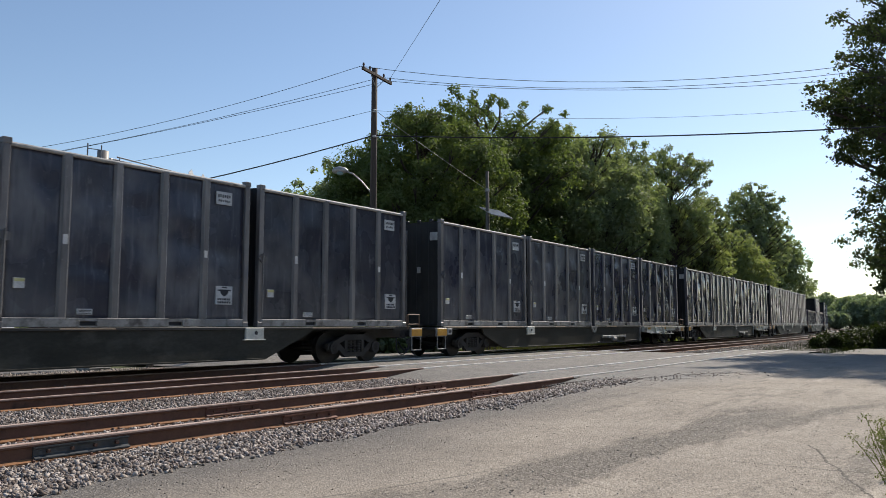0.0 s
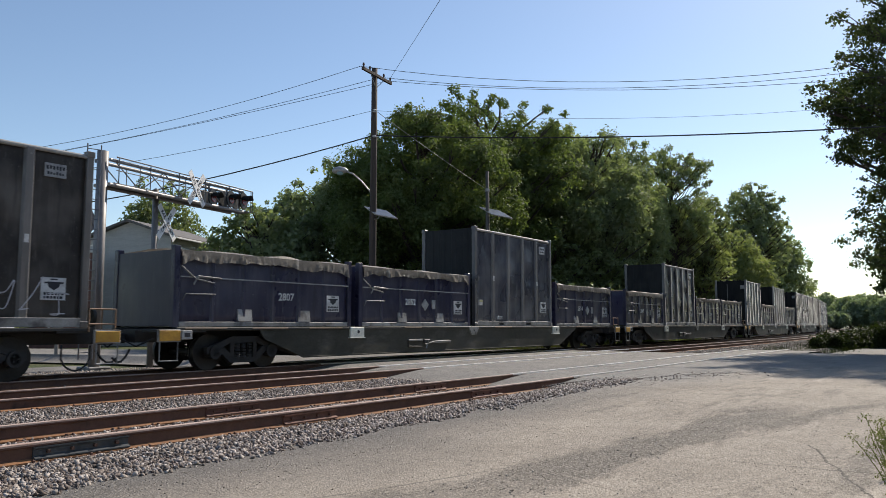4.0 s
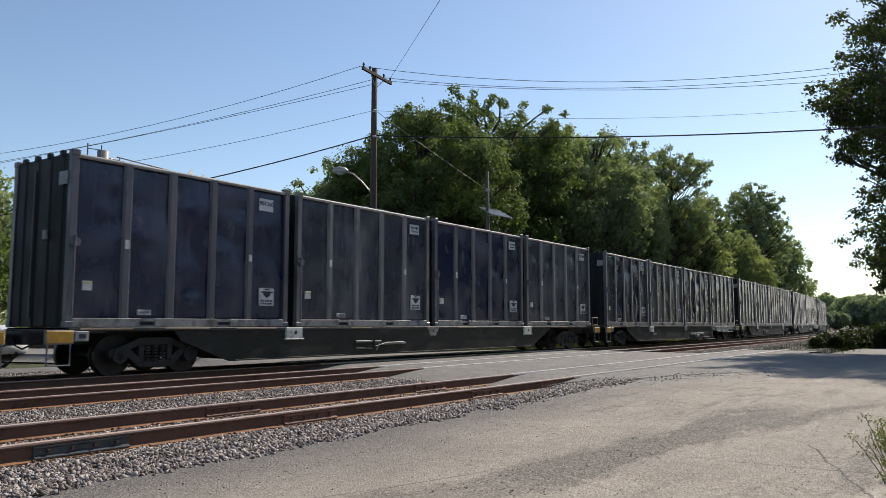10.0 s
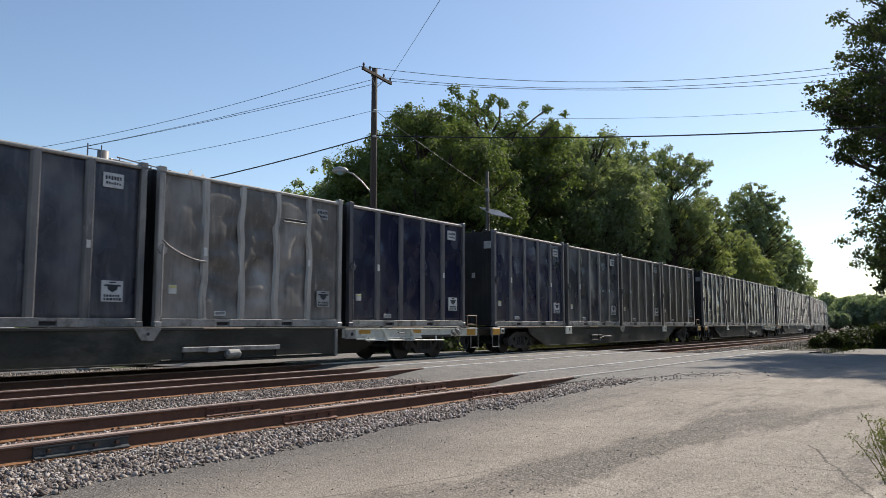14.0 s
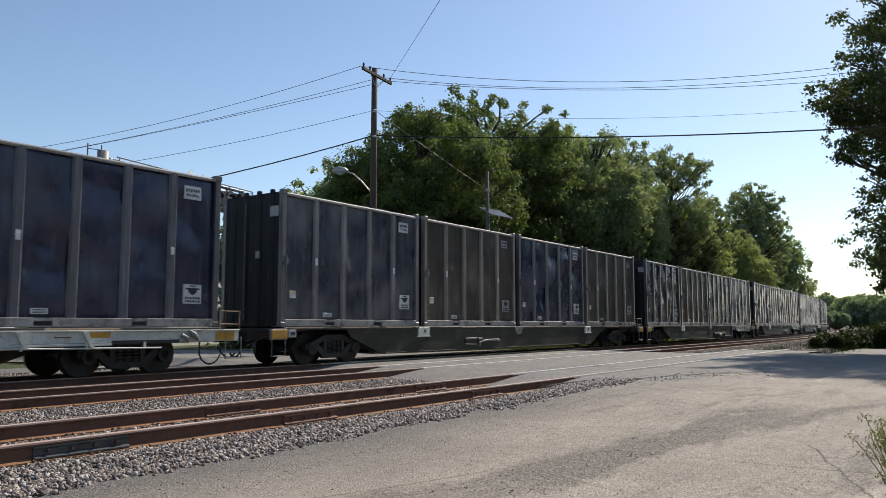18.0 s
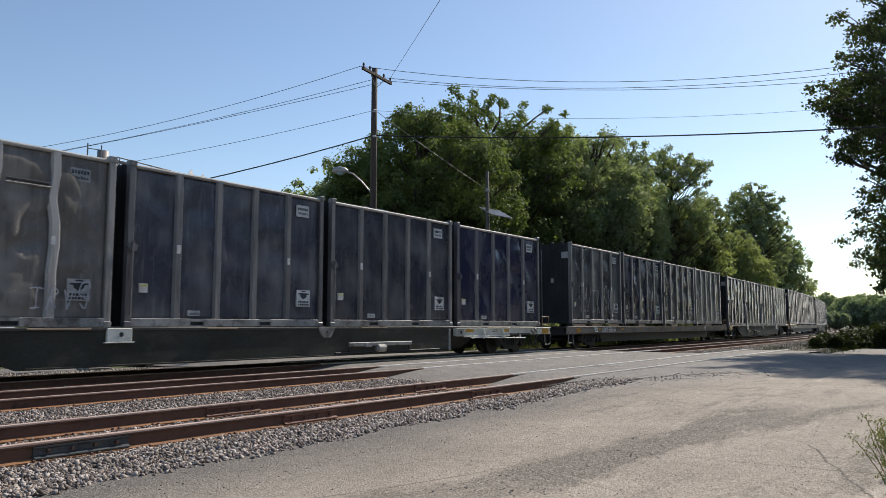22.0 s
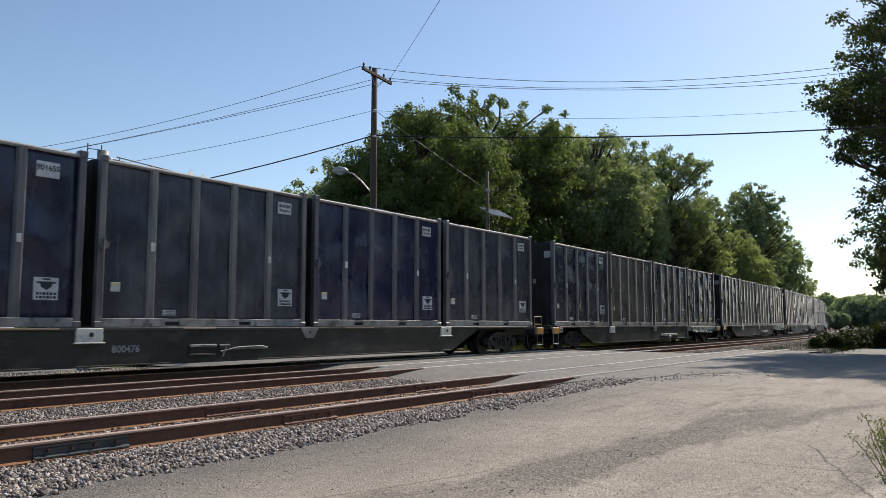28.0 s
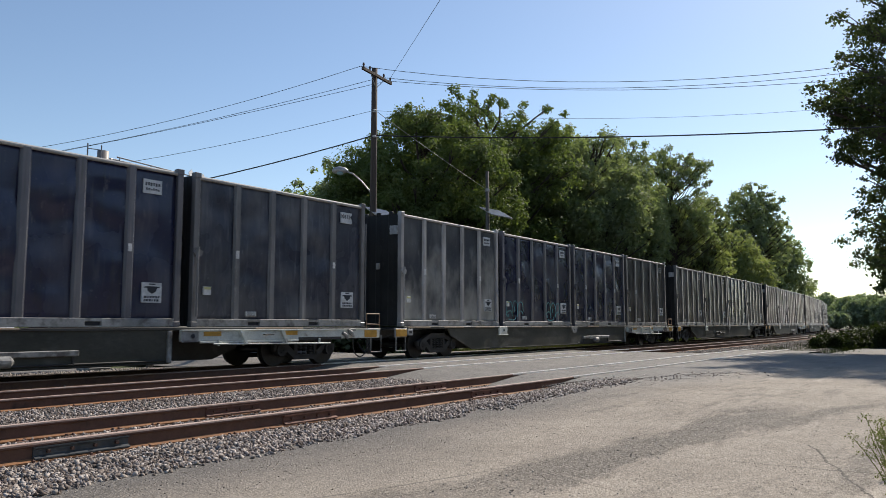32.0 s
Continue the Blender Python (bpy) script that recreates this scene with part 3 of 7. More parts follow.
# ballast bed under the three tracks
stations = [-60 + 2.0 * i for i in range(130)] + [220, 260, 320, 420, 600, 900]
bed = sweep("ballast_bed", [(-10.6, -0.40), (-9.55, -0.195), (-6.0, -0.19), (-2.0, -0.18), (1.9, -0.17), (5.6, -0.26), (6.4, -0.42)], 0.0, stations, M["ballast"])
tagged(bed, "grey crushed-stone ballast bed under the tracks", "ballast", kind="structure")

# ---- tracks ----
FOOT = [(-0.076, -0.186), (-0.076, -0.172), (-0.012, -0.150), (0.012, -0.150), (0.076, -0.172), (0.076, -0.186)]
WEB = [(-0.010, -0.152), (-0.010, -0.045), (-0.037, -0.036), (-0.037, -0.007), (0.037, -0.007), (0.037, -0.036), (0.010, -0.045), (0.010, -0.152)]
HEAD_THIN = [(-0.041, -0.030), (-0.041, 0.0), (-0.037, 0.007), (0.037, 0.007), (0.041, 0.0), (0.041, -0.030)]
HEAD = [(-0.0395, -0.020), (-0.0385, -0.004), (-0.033, 0.0), (0.033, 0.0), (0.0385, -0.004), (0.0395, -0.020)]
rail_stations = [-60 + 2.0 * i for i in range(117)] + [200, 260, 400, 900]
near_stations = [-12 + 0.56 * i for i in range(48)]
tie_mesh = None
for name, offset, label in (("track_1", TRACK_A, "rusty railway track in stone ballast beside the lot"),
                            ("track_2", TRACK_B, "middle railway track with orange rusted rail feet"),
                            ("track_3", TRACK_C, "railway track under the passing freight train")):
    track = thing(name, label, "track", kind="structure")
    run = [v for v in rail_stations if v < 37] + [37.0] if offset == TRACK_A else rail_stations
    paved_to = 37.0 if offset == TRACK_A else 33.5
    for side in (-0.7525, 0.7525):
        rail = sweep("rail", WEB, offset + side, run, M["rail_side"], track)
        sweep("rail_foot", FOOT, offset + side, run, M["rail_orange"], rail)
        split = 15.0 if offset < -5 else 15.8
        sweep("rail_head", HEAD, offset + side, [v for v in rail_stations if v < split] + [split], M["rail_head"], rail)
        sweep("rail_head", HEAD_THIN, offset + side, [split] + [v for v in rail_stations if split < v < paved_to] + [paved_to], M["rail_bright"], rail)
        if offset != TRACK_A:
            sweep("rail_head", HEAD, offset + side, [paved_to] + [v for v in run if v > paved_to], M["rail_head"], rail)
    for s in near_stations:
        if tie_mesh is None:
            bm = boxed(-0.115, 0.115, -1.3, 1.3, -0.36, -0.182, 0.012)
            tie_mesh = part("tie", bm, M["tie"]).data
            bpy.data.objects.remove(bpy.data.objects["tie"])
            plates = bmesh.new()
            for y in (-0.7525, 0.7525):
                for sy in (-1, 1):
                    box(plates, -0.09, 0.09, y + sy * 0.078, y + sy * 0.16, -0.190, -0.178, 0.003)
                    box(plates, -0.05, -0.025, y + sy * 0.07, y + sy * 0.10, -0.180, -0.155, 0.004)
                    box(plates, 0.03, 0.055, y + sy * 0.07, y + sy * 0.10, -0.180, -0.155, 0.004)
            plate_mesh = part("tie_plate", plates, M["rail_side"]).data
            bpy.data.objects.remove(bpy.data.objects["tie_plate"])
        p = on_line(s, offset)
        turn = math.degrees(heading(s))
        for nm, me in (("tie", tie_mesh), ("tie_plate", plate_mesh)):
            ob = new(nm, me)
            ob.parent = track
            ob.matrix_basis = pose(p.x, p.y, random.uniform(-0.006, 0.002), 0, 0, turn + random.uniform(-0.8, 0.8))


def joint_bar(s, offset, side, length, material, label):
    """Two bolted bars that hold a rail joint, one on either side of the web."""
    p = on_line(s, offset)
    ob = thing("joint_bar", label, "joint bar", "rail joints")
    ob.matrix_basis = pose(p.x, p.y, 0, 0, 0, math.degrees(heading(s)))
    for sy in (-1, 1):
        bm = bmesh.new()
        prism(bm, [(-0.006 * sy, -0.045), (sy * 0.05, -0.042), (sy * 0.05, -0.058), (sy * 0.026, -0.066), (sy * 0.026, -0.125), (sy * 0.07, -0.146), (sy * 0.07, -0.158), (sy * 0.012, -0.152)], -length / 2, length / 2, "x")
        part("bar", bm, material, ob)
        for k in range(4):
            x = length * (-0.36 + 0.24 * k)
            part("bolt", tube(bmesh.new(), [(x, sy * 0.02, -0.095), (x, sy * 0.062, -0.095)], 0.018, 6), M["rail_side"], ob)


joint_bar(4.15, TRACK_A - 0.7525, -1, 0.98, M["joint_grey"], "grey insulated joint bar bolted to a rail")
joint_bar(7.25, TRACK_A - 0.7525, -1, 0.95, M["joint"], "red-brown joint bar bolted to a rusty rail")
joint_bar(11.55, TRACK_A - 0.7525, -1, 0.98, M["joint"], "red-brown joint bar bolted to a rusty rail")
joint_bar(7.2, TRACK_A + 0.7525, -1, 0.95, M["joint"], "red-brown joint bar bolted to a rusty rail")
joint_bar(11.9, TRACK_A + 0.7525, -1, 0.98, M["joint"], "red-brown joint bar bolted to a rusty rail")

# ---- freight train ----
C_LEN, C_HALF, C_TALL, C_LOW, C_PITCH, DECK = 6.045, 1.219, 3.675, 1.80, 6.37, {"A": 1.048, "P": 1.048, "C": 1.155}


def dented(x0, x1, z0, z1, y, amount, seed, nx=10, nz=8, crease=0.0):
    """A thin sheet facing -y, pushed out between its stiffeners in soft cushions, with dents and one long diagonal fold."""
    bm = bmesh.new()
    rows = []
    for j in range(nz + 1):
        row = []
        for i in range(nx + 1):
            u, v = i / nx, j / nz
            x, z = x0 + (x1 - x0) * u, z0 + (z1 - z0) * v
            edge = min(1.0, 6 * u * (1 - u)) * min(1.0, 6 * v * (1 - v))
            d = amount * edge * (0.8 * noise.noise((x * 1.3 + seed, z * 1.1, seed * 3.1)) + 0.4 * noise.noise((x * 2.9, z * 2.5 + seed, 4.0)) + 0.10 * noise.noise((x * 7.0, z * 6.0, seed)))
            if crease:
                fold = max(0.0, 1 - 5.0 * abs(noise.noise((x * 1.1 + seed, z * 0.45, 7.0)))) + max(0.0, 1 - 6.0 * abs(noise.noise((x * 0.5, z * 1.0 + seed, 9.0))))
                d += crease * edge * (0.6 * noise.noise((x * 0.9 + seed, z * 0.7, 2.0)) - fold)
            number, across = int(min(5.0 * u, 4.999)), (5.0 * u) % 1.0
            cushion = math.sin(math.pi * across) ** 0.8
            wave = noise.noise((number * 7.3 + seed, z * 1.25 + 0.25 * across, 3.0)) + 0.45 * noise.noise((number * 3.7 + seed, z * 2.6, 11.0))
            d -= amount * 0.9 * edge * cushion * (0.25 + 1.1 * wave)
            if number == 0:
                along = (z - z0) / (z1 - z0) - (0.92 - 0.42 * across)
                d -= amount * 0.55 * edge * cushion * math.exp(-(along / 0.07) ** 2)
            row.append(bm.verts.new((x, y + max(d, -0.045 - 0.4 * crease), z)))
        rows.append(row)
    for a, b in zip(rows, rows[1:]):
        for i in range(nx):
            bm.faces.new((a[i], a[i + 1], b[i + 1], b[i]))
    back = bmesh.ops.extrude_face_region(bm, geom=bm.faces[:])
    for v in [g for g in back["geom"] if isinstance(g, bmesh.types.BMVert)]:
        v.co.y += 0.035
    bmesh.ops.recalc_face_normals(bm, faces=bm.faces)
    return bm


def rib_mesh(x, z0, z1, y, out, width=0.23, bend=0.0, seed=0.0):
    """A pressed stiffener on a wall; out is -1 for the near side and 1 for the far side."""
    bm = bmesh.new()
    rings = []
    steps = 7
    for k in range(steps + 1):
        z = z0 + (z1 - z0) * k / steps
        dx = bend * noise.noise((z * 1.9, seed, x)) * (1 - abs(2 * k / steps - 1) ** 3)
        rings.append([bm.verts.new((x + dx + a, y + out * b, z)) for a, b in ((-width / 2, 0.0), (-width / 2 + 0.045, 0.055), (width / 2 - 0.045, 0.055), (width / 2, 0.0))])
    for a, b in zip(rings, rings[1:]):
        for k in range(3):
            bm.faces.new((a[k], a[k + 1], b[k + 1], b[k]))
    bm.faces.new(rings[0])
    bm.faces.new(rings[-1][::-1])
    bmesh.ops.recalc_face_normals(bm, faces=bm.faces)
    return bm


def shield_sign(parent, x, z, size, dirty=False):
    """A square white sticker with a dark shield and rows of unreadable small print."""
    sign = part("hazard_sticker", boxed(x, x + size, -C_HALF + 0.036, -C_HALF + 0.085, z, z + size * 0.92, 0.002), M["label_grey" if dirty else "label"], parent, "white sticker with a dark shield")
    bm = bmesh.new()
    cx, top = x + size / 2, z + size * 0.80
    prism(bm, [(cx - 0.27 * size, top - 0.05 * size), (cx - 0.22 * size, top - 0.26 * size), (cx, top - 0.40 * size), (cx + 0.22 * size, top - 0.26 * size), (cx + 0.27 * size, top - 0.05 * size)], -C_HALF + 0.033, -C_HALF + 0.038)
    box(bm, cx - 0.40 * size, cx + 0.40 * size, -C_HALF + 0.0325, -C_HALF + 0.038, top - 0.13 * size, top - 0.06 * size)
    box(bm, cx - 0.16 * size, cx + 0.16 * size, -C_HALF + 0.033, -C_HALF + 0.038, top + 0.015 * size, top + 0.075 * size)
    part("shield", bm, M["ink"], sign)
    bm = bmesh.new()
    for k, zz in enumerate((0.21, 0.06)):
        x1 = x + 0.10 * size
        while x1 < x + 0.86 * size:
            w = random.uniform(0.06, 0.14) * size
            box(bm, x1, min(x1 + w, x + 0.92 * size), -C_HALF + 0.033, -C_HALF + 0.038, z + zz * size, z + (zz + 0.10) * size)
            x1 += w + 0.04 * size
    part("print", bm, M["ink"], sign)


def container(paint, dent, wrecked=False):
    """A tall waste container: frame, dented walls behind stiffeners, roof lid, stickers."""
    c = thing("container", "tall steel waste container", "container", "containers on the train")
    wall, rib = M[paint], RIB[paint]
    bay = (C_LEN - 0.32) / 5
    part("side_panel", dented(0.14, C_LEN - 0.14, 0.16, C_TALL - 0.09, -C_HALF + 0.082, dent, random.random() * 40, 72 if wrecked else 42, 40 if wrecked else 24, 0.05 if paint == "scraped" else 0.05 if wrecked else 0.0), wall, c, smooth=True)
    fold = [(0.14, C_HALF - 0.05), (0.14, C_HALF - 0.02)]
    for k in range(4):
        x = 0.16 + bay * (k + 1)
        fold += [(x - 0.12, C_HALF - 0.02), (x - 0.08, C_HALF + 0.0), (x + 0.08, C_HALF + 0.0), (x + 0.12, C_HALF - 0.02)]
    fold += [(C_LEN - 0.14, C_HALF - 0.02), (C_LEN - 0.14, C_HALF - 0.05)]
    far_wall = prism(bmesh.new(), fold, 0.16, C_TALL - 0.09, "z")
    for k in range(4):
        x = 0.16 + bay * (k + 1)
        part("rib", rib_mesh(x, 0.17, C_TALL - 0.10, -C_HALF + 0.062, -1, 0.23, bend=0.24 if paint == "scraped" else 0.13 if wrecked else 0.0, seed=k + dent * 99), rib, c)
    part("side_panel", far_wall, wall, c)
    for x0, y0 in ((0, -1), (0, 1), (C_LEN - 0.15, -1), (C_LEN - 0.15, 1)):
        bm = boxed(x0, x0 + 0.15, y0 * C_HALF - (0.15 if y0 > 0 else 0), y0 * C_HALF + (0.15 if y0 < 0 else 0), 0.11, C_TALL - 0.1, 0.012)
        for z0 in (0.0, C_TALL - 0.118):
            box(bm, x0 - 0.012, x0 + 0.166, y0 * (C_HALF + 0.012) - (0.166 if y0 > 0 else 0), y0 * (C_HALF + 0.012) + (0.166 if y0 < 0 else 0), z0, z0 + 0.13, 0.012)
        part("corner_post", bm, rib, c)
    for y0, y1 in ((-C_HALF, -C_HALF + 0.10), (C_HALF - 0.10, C_HALF)):
        bm = tube(bmesh.new(), [(0.15, (y0 + y1) / 2, C_TALL - 0.105), (C_LEN - 0.15, (y0 + y1) / 2, C_TALL - 0.105)], 0.045, 12)
        part("top_rail", bm, M["top_dust"], c, "dusty pale top rail")
        bm = bmesh.new()
        cuts = [0.15, 1.68, 2.06, 3.78, 4.15, C_LEN - 0.15]
        for a, b in zip(cuts[0::2], cuts[1::2]):
            box(bm, a, b, y0 - (0.004 if y0 < 0 else 0), y1 + (0.004 if y0 > 0 else 0), 0.012, 0.198, 0.008)
        for a, b in ((1.68, 2.06), (3.78, 4.15)):
            box(bm, a, b, y0, y1, 0.012, 0.040)
            box(bm, a, b, y0, y1, 0.130, 0.198)
        part("bottom_rail", bm, M["rail_dust"], c)
    part("fork_pocket", boxed(1.68, 2.06, -C_HALF + 0.06, C_HALF - 0.06, 0.045, 0.12), M["ink"], c)
    part("fork_pocket", boxed(3.78, 4.15, -C_HALF + 0.06, C_HALF - 0.06, 0.045, 0.12), M["ink"], c)
    for x0, x1, out in ((0.03, 0.07, -1), (C_LEN - 0.07, C_LEN - 0.03, 1)):
        fold, face, back = [(x1 if out < 0 else x0, -C_HALF + 0.13)], (x0 if out < 0 else x1), (x1 if out < 0 else x0)
        fold.append((face, -C_HALF + 0.13))
        for k in range(4):
            y = -0.78 + 0.52 * k
            fold += [(face, y - 0.13), (face + out * 0.025, y - 0.08), (face + out * 0.025, y + 0.08), (face, y + 0.13)]
        fold += [(face, C_HALF - 0.13), (back, C_HALF - 0.13)]
        end = part("end_panel", prism(bmesh.new(), fold, 0.03, C_TALL - 0.05, "z"), M["end"], c, "dark ribbed end wall")
        for y in ((-0.78, -0.26, 0.26, 0.78) if out < 0 else ()):
            part("hinge", boxed(face - 0.05, face + 0.05, y - 0.07, y + 0.07, C_TALL - 0.10, C_TALL + 0.035, 0.02), M["end"], end)
        if out > 0:
            continue
        part("lock_box", boxed(face + out * 0.05 - 0.03, face + out * 0.05 + 0.03, -0.35, -0.22, 1.85, 2.05, 0.01), M["label_grey"], end)
        part("lock_rod", tube(bmesh.new(), [((x0 - 0.04 if out < 0 else x1 + 0.04), 0.25, 0.2), ((x0 - 0.04 if out < 0 else x1 + 0.04), 0.25, C_TALL - 0.3)], 0.022, 6), rib, end)
    part("roof_lid", boxed(0.15, C_LEN - 0.15, -C_HALF + 0.10, C_HALF - 0.10, C_TALL - 0.13, C_TALL - 0.075, 0.01), M["lid"], c)
    bm = bmesh.new()
    prism(bm, [(-0.02, 1.77), (0.07, 1.88), (0.24, 1.80), (0.20, 1.68), (0.06, 1.65)], -C_HALF - 0.05, -C_HALF + 0.01)
    tube(bm, [(0.09, -C_HALF - 0.06, 0.25), (0.09, -C_HALF - 0.06, 1.72), (0.10, -C_HALF - 0.07, 1.9)], 0.022, 8)
    part("latch", bm, rib, c, "worn steel latch on the corner post")
    # stickers
    part("sticker", boxed(0.16 + bay - 0.05, 0.16 + bay + 0.05, -C_HALF + 0.001, -C_HALF + 0.02, 1.70, 1.90, 0.002), M["label"], c)
    part("sticker", boxed(0.16 + 4 * bay - 0.045, 0.16 + 4 * bay + 0.045, -C_HALF + 0.001, -C_HALF + 0.02, 1.66, 1.83, 0.002), M["label"], c)
    st = part("sticker", boxed(0.35, 0.56, -C_HALF + 0.038, -C_HALF + 0.085, 0.77, 0.97, 0.002), M["label"], c, "small sticker with a yellow stripe")
    part("stripe", boxed(0.355, 0.555, -C_HALF + 0.034, -C_HALF + 0.042, 0.90, 0.96), M["pale_yellow"], st)
    st = part("sticker", boxed(1.64, 1.97, -C_HALF + 0.038, -C_HALF + 0.085, 0.27, 0.39, 0.002), M["label"], c, "small white label with lines of print")
    bm = bmesh.new()
    for z in (0.29, 0.32, 0.35):
        box(bm, 1.67, 1.94, -C_HALF + 0.034, -C_HALF + 0.040, z, z + 0.012)
    part("print", bm, M["ink"], st)
    if wrecked:
        chain = paint == "grey" and [(0.1 + 1.2 * k / 8, -C_HALF - 0.03, 1.98 - 0.42 * math.sin(math.pi * 0.5 * k / 8) ** 0.8) for k in range(9)]
        if chain:
            part("slack_chain", tube(bmesh.new(), chain, 0.022, 6), M["rail_dust"], c, "slack rusty chain")
        part("torn_slot", boxed(3.78, 4.62, -C_HALF + 0.0, -C_HALF + 0.05, 2.86, 2.91, 0.01), M["ink"], c, "dark torn slot in the wall")
        if paint == "scraped":
            for x0, x1, z in ((2.6, 3.5, 2.62), (4.85, 5.75, 2.45)):
                ridge = [(x0 + (x1 - x0) * k / 5, -C_HALF + 0.045 - 0.02 * math.sin(math.pi * k / 5), z + 0.05 * noise.noise((k * 0.9, x0, z))) for k in range(6)]
                part("bent_ridge", tube(bmesh.new(), ridge, [0.010, 0.022, 0.024, 0.022, 0.018, 0.008], 7), wall, c, "bent scraped ridge", smooth=True)
        part("slot_lip", boxed(3.76, 4.64, -C_HALF - 0.01, -C_HALF + 0.05, 2.80, 2.83, 0.01), rib, c)
    shield_sign(c, 5.09, 0.55, 0.49, wrecked or paint in ("olive",))
    return c


def low_container(number, placards=True):
    """A low open container with a tarp pulled over its load."""
    c = thing("low_container", "low blue open-top container with a ragged brown tarp", "container", "low containers on the train")
    wall, rib = M["navy"], M["navy"]
    h = C_LOW
    part("side_panel", dented(0.1, C_LEN - 0.1, 0.1, h - 0.02, -C_HALF + 0.06, 0.03, random.random() * 40, 30, 8), wall, c, smooth=True)
    part("side_panel", boxed(0.1, C_LEN - 0.1, C_HALF - 0.05, C_HALF - 0.01, 0.1, h - 0.02), wall, c)
    for k in range(5):
        x = 0.16 + (C_LEN - 0.32) / 6 * (k + 1)
        part("rib", rib_mesh(x, 0.12, h - 0.03, -C_HALF + 0.06, -1, 0.15), M["navy"], c)
        part("rib", rib_mesh(x, 0.12, h - 0.03, C_HALF - 0.02, 1, 0.15), rib, c)
    for x0, y0 in ((0, -1), (0, 1), (C_LEN - 0.16, -1), (C_LEN - 0.16, 1)):
        part("corner_post", boxed(x0, x0 + 0.16, y0 * C_HALF - (0.16 if y0 > 0 else 0), y0 * C_HALF + (0.16 if y0 < 0 else 0), 0.0, h + 0.1, 0.012), rib, c)
    for y0, y1 in ((-C_HALF, -C_HALF + 0.08), (C_HALF - 0.08, C_HALF)):
        part("bottom_rail", boxed(0.16, C_LEN - 0.16, y0, y1, 0.01, 0.13, 0.01), M["rail_dust"], c)
        part("strap", boxed(0.16, C_LEN - 0.16, y0 - 0.01 if y0 < 0 else y1, y0 if y0 < 0 else y1 + 0.01, 1.16, 1.19), M["label_grey"], c, "thin pale strap along the wall")
    for x in (2.1, 4.15):
        chute = bmesh.new()
        prism(chute, [(-C_HALF + 0.06, 0.14), (-C_HALF - 0.012, 0.14), (-C_HALF + 0.03, 0.44), (-C_HALF + 0.06, 0.44)], x - 0.22, x + 0.22, "x")
        part("fork_guard", chute, M["rail_dust"], c, "scraped pale guard plate over a fork pocket")
    bars = tube(bmesh.new(), [(0.22, -C_HALF - 0.02, 0.62), (0.3, -C_HALF - 0.03, 0.78), (1.15, -C_HALF - 0.03, 0.78)], 0.018, 6)
    tube(bars, [(0.18, -C_HALF - 0.02, 1.42), (0.55, -C_HALF - 0.05, 1.14), (1.1, -C_HALF - 0.04, 1.05)], 0.02, 6)
    tube(bars, [(0.5, -C_HALF - 0.05, 1.0), (0.62, -C_HALF - 0.05, 1.2), (1.3, -C_HALF - 0.04, 1.17)], 0.022, 6)
    part("latch_bars", bars, M["rail_dust"], c, "bent grey latch bars")
    for x0, x1 in ((0.02, 0.07), (C_LEN - 0.07, C_LEN - 0.02)):
        part("end_panel", boxed(x0, x1, -C_HALF + 0.16, C_HALF - 0.16, 0.03, h, 0.005), wall, c)
    # tarp: a hump over the load, with a ragged hem over the near wall
    bm = bmesh.new()
    rows, nx = [], 110
    shape = [(-C_HALF - 0.03, h - 0.23), (-C_HALF - 0.035, h - 0.16), (-C_HALF - 0.03, h - 0.09), (-C_HALF - 0.02, h + 0.0), (-C_HALF + 0.08, h + 0.03), (-0.6, h + 0.05), (0, h + 0.07), (0.6, h + 0.05), (C_HALF - 0.08, h + 0.03), (C_HALF + 0.02, h), (C_HALF + 0.015, h - 0.26)]
    seed = random.random() * 30
    for i in range(nx + 1):
        x = 0.17 + (C_LEN - 0.34) * i / nx
        ring = []
        for k, (y, z) in enumerate(shape):
            wob = noise.noise((x * 1.5 + seed, y * 1.3, seed))
            if k < 3:
                y -= (0.055, 0.045, 0.025)[k] * max(0.0, noise.noise((x * 4.5 + z * 2.0, seed, 5.0)) + 0.6 * noise.noise((x * 9.0 - z * 5.0, seed, 8.0)))
            if k in (0, len(shape) - 1):
                z += 0.09 * noise.noise((x * 1.1, seed, 2.0)) + 0.04 * noise.noise((x * 4.0, seed, 1.0)) + 0.015 * noise.noise((x * 13.0, seed, 3.0)) - 0.12 * max(0.0, 1 - 3 * min(x - 0.17, C_LEN - 0.17 - x))
                y += -0.05 * abs(noise.noise((x * 5, seed, 5.0))) * (1 if k == 0 else -1)
            elif 3 < k < len(shape) - 2:
                z += 0.06 * wob
            ring.append(bm.verts.new((x, y, z)))
        rows.append(ring)
    for a, b in zip(rows, rows[1:]):
        for k in range(len(shape) - 1):
            bm.faces.new((a[k], a[k + 1], b[k + 1], b[k]))
    bmesh.ops.solidify(bm, geom=bm.faces[:], thickness=0.012)
    part("tarp", bm, M["tarp"], c, "ragged brown tarp")
    for x in (3.35, 3.75) if placards else ():
        pl = bmesh.new()
        if x < 3.5:
            prism(pl, [(x - 0.2, 0.72), (x, 0.52), (x + 0.2, 0.72), (x, 0.92)], -C_HALF + 0.03, -C_HALF + 0.08)
        else:
            box(pl, x, x + 0.28, -C_HALF + 0.03, -C_HALF + 0.08, 0.58, 0.88)
        part("placard", pl, M["label_grey"], c, "faded placard")
    shield_sign(c, 5.05, 0.42, 0.5)
    letters(number, 0.2, M["letter"], c, pose(2.55 if placards else 3.5, -C_HALF + 0.03, 0.78), "number")
    return c


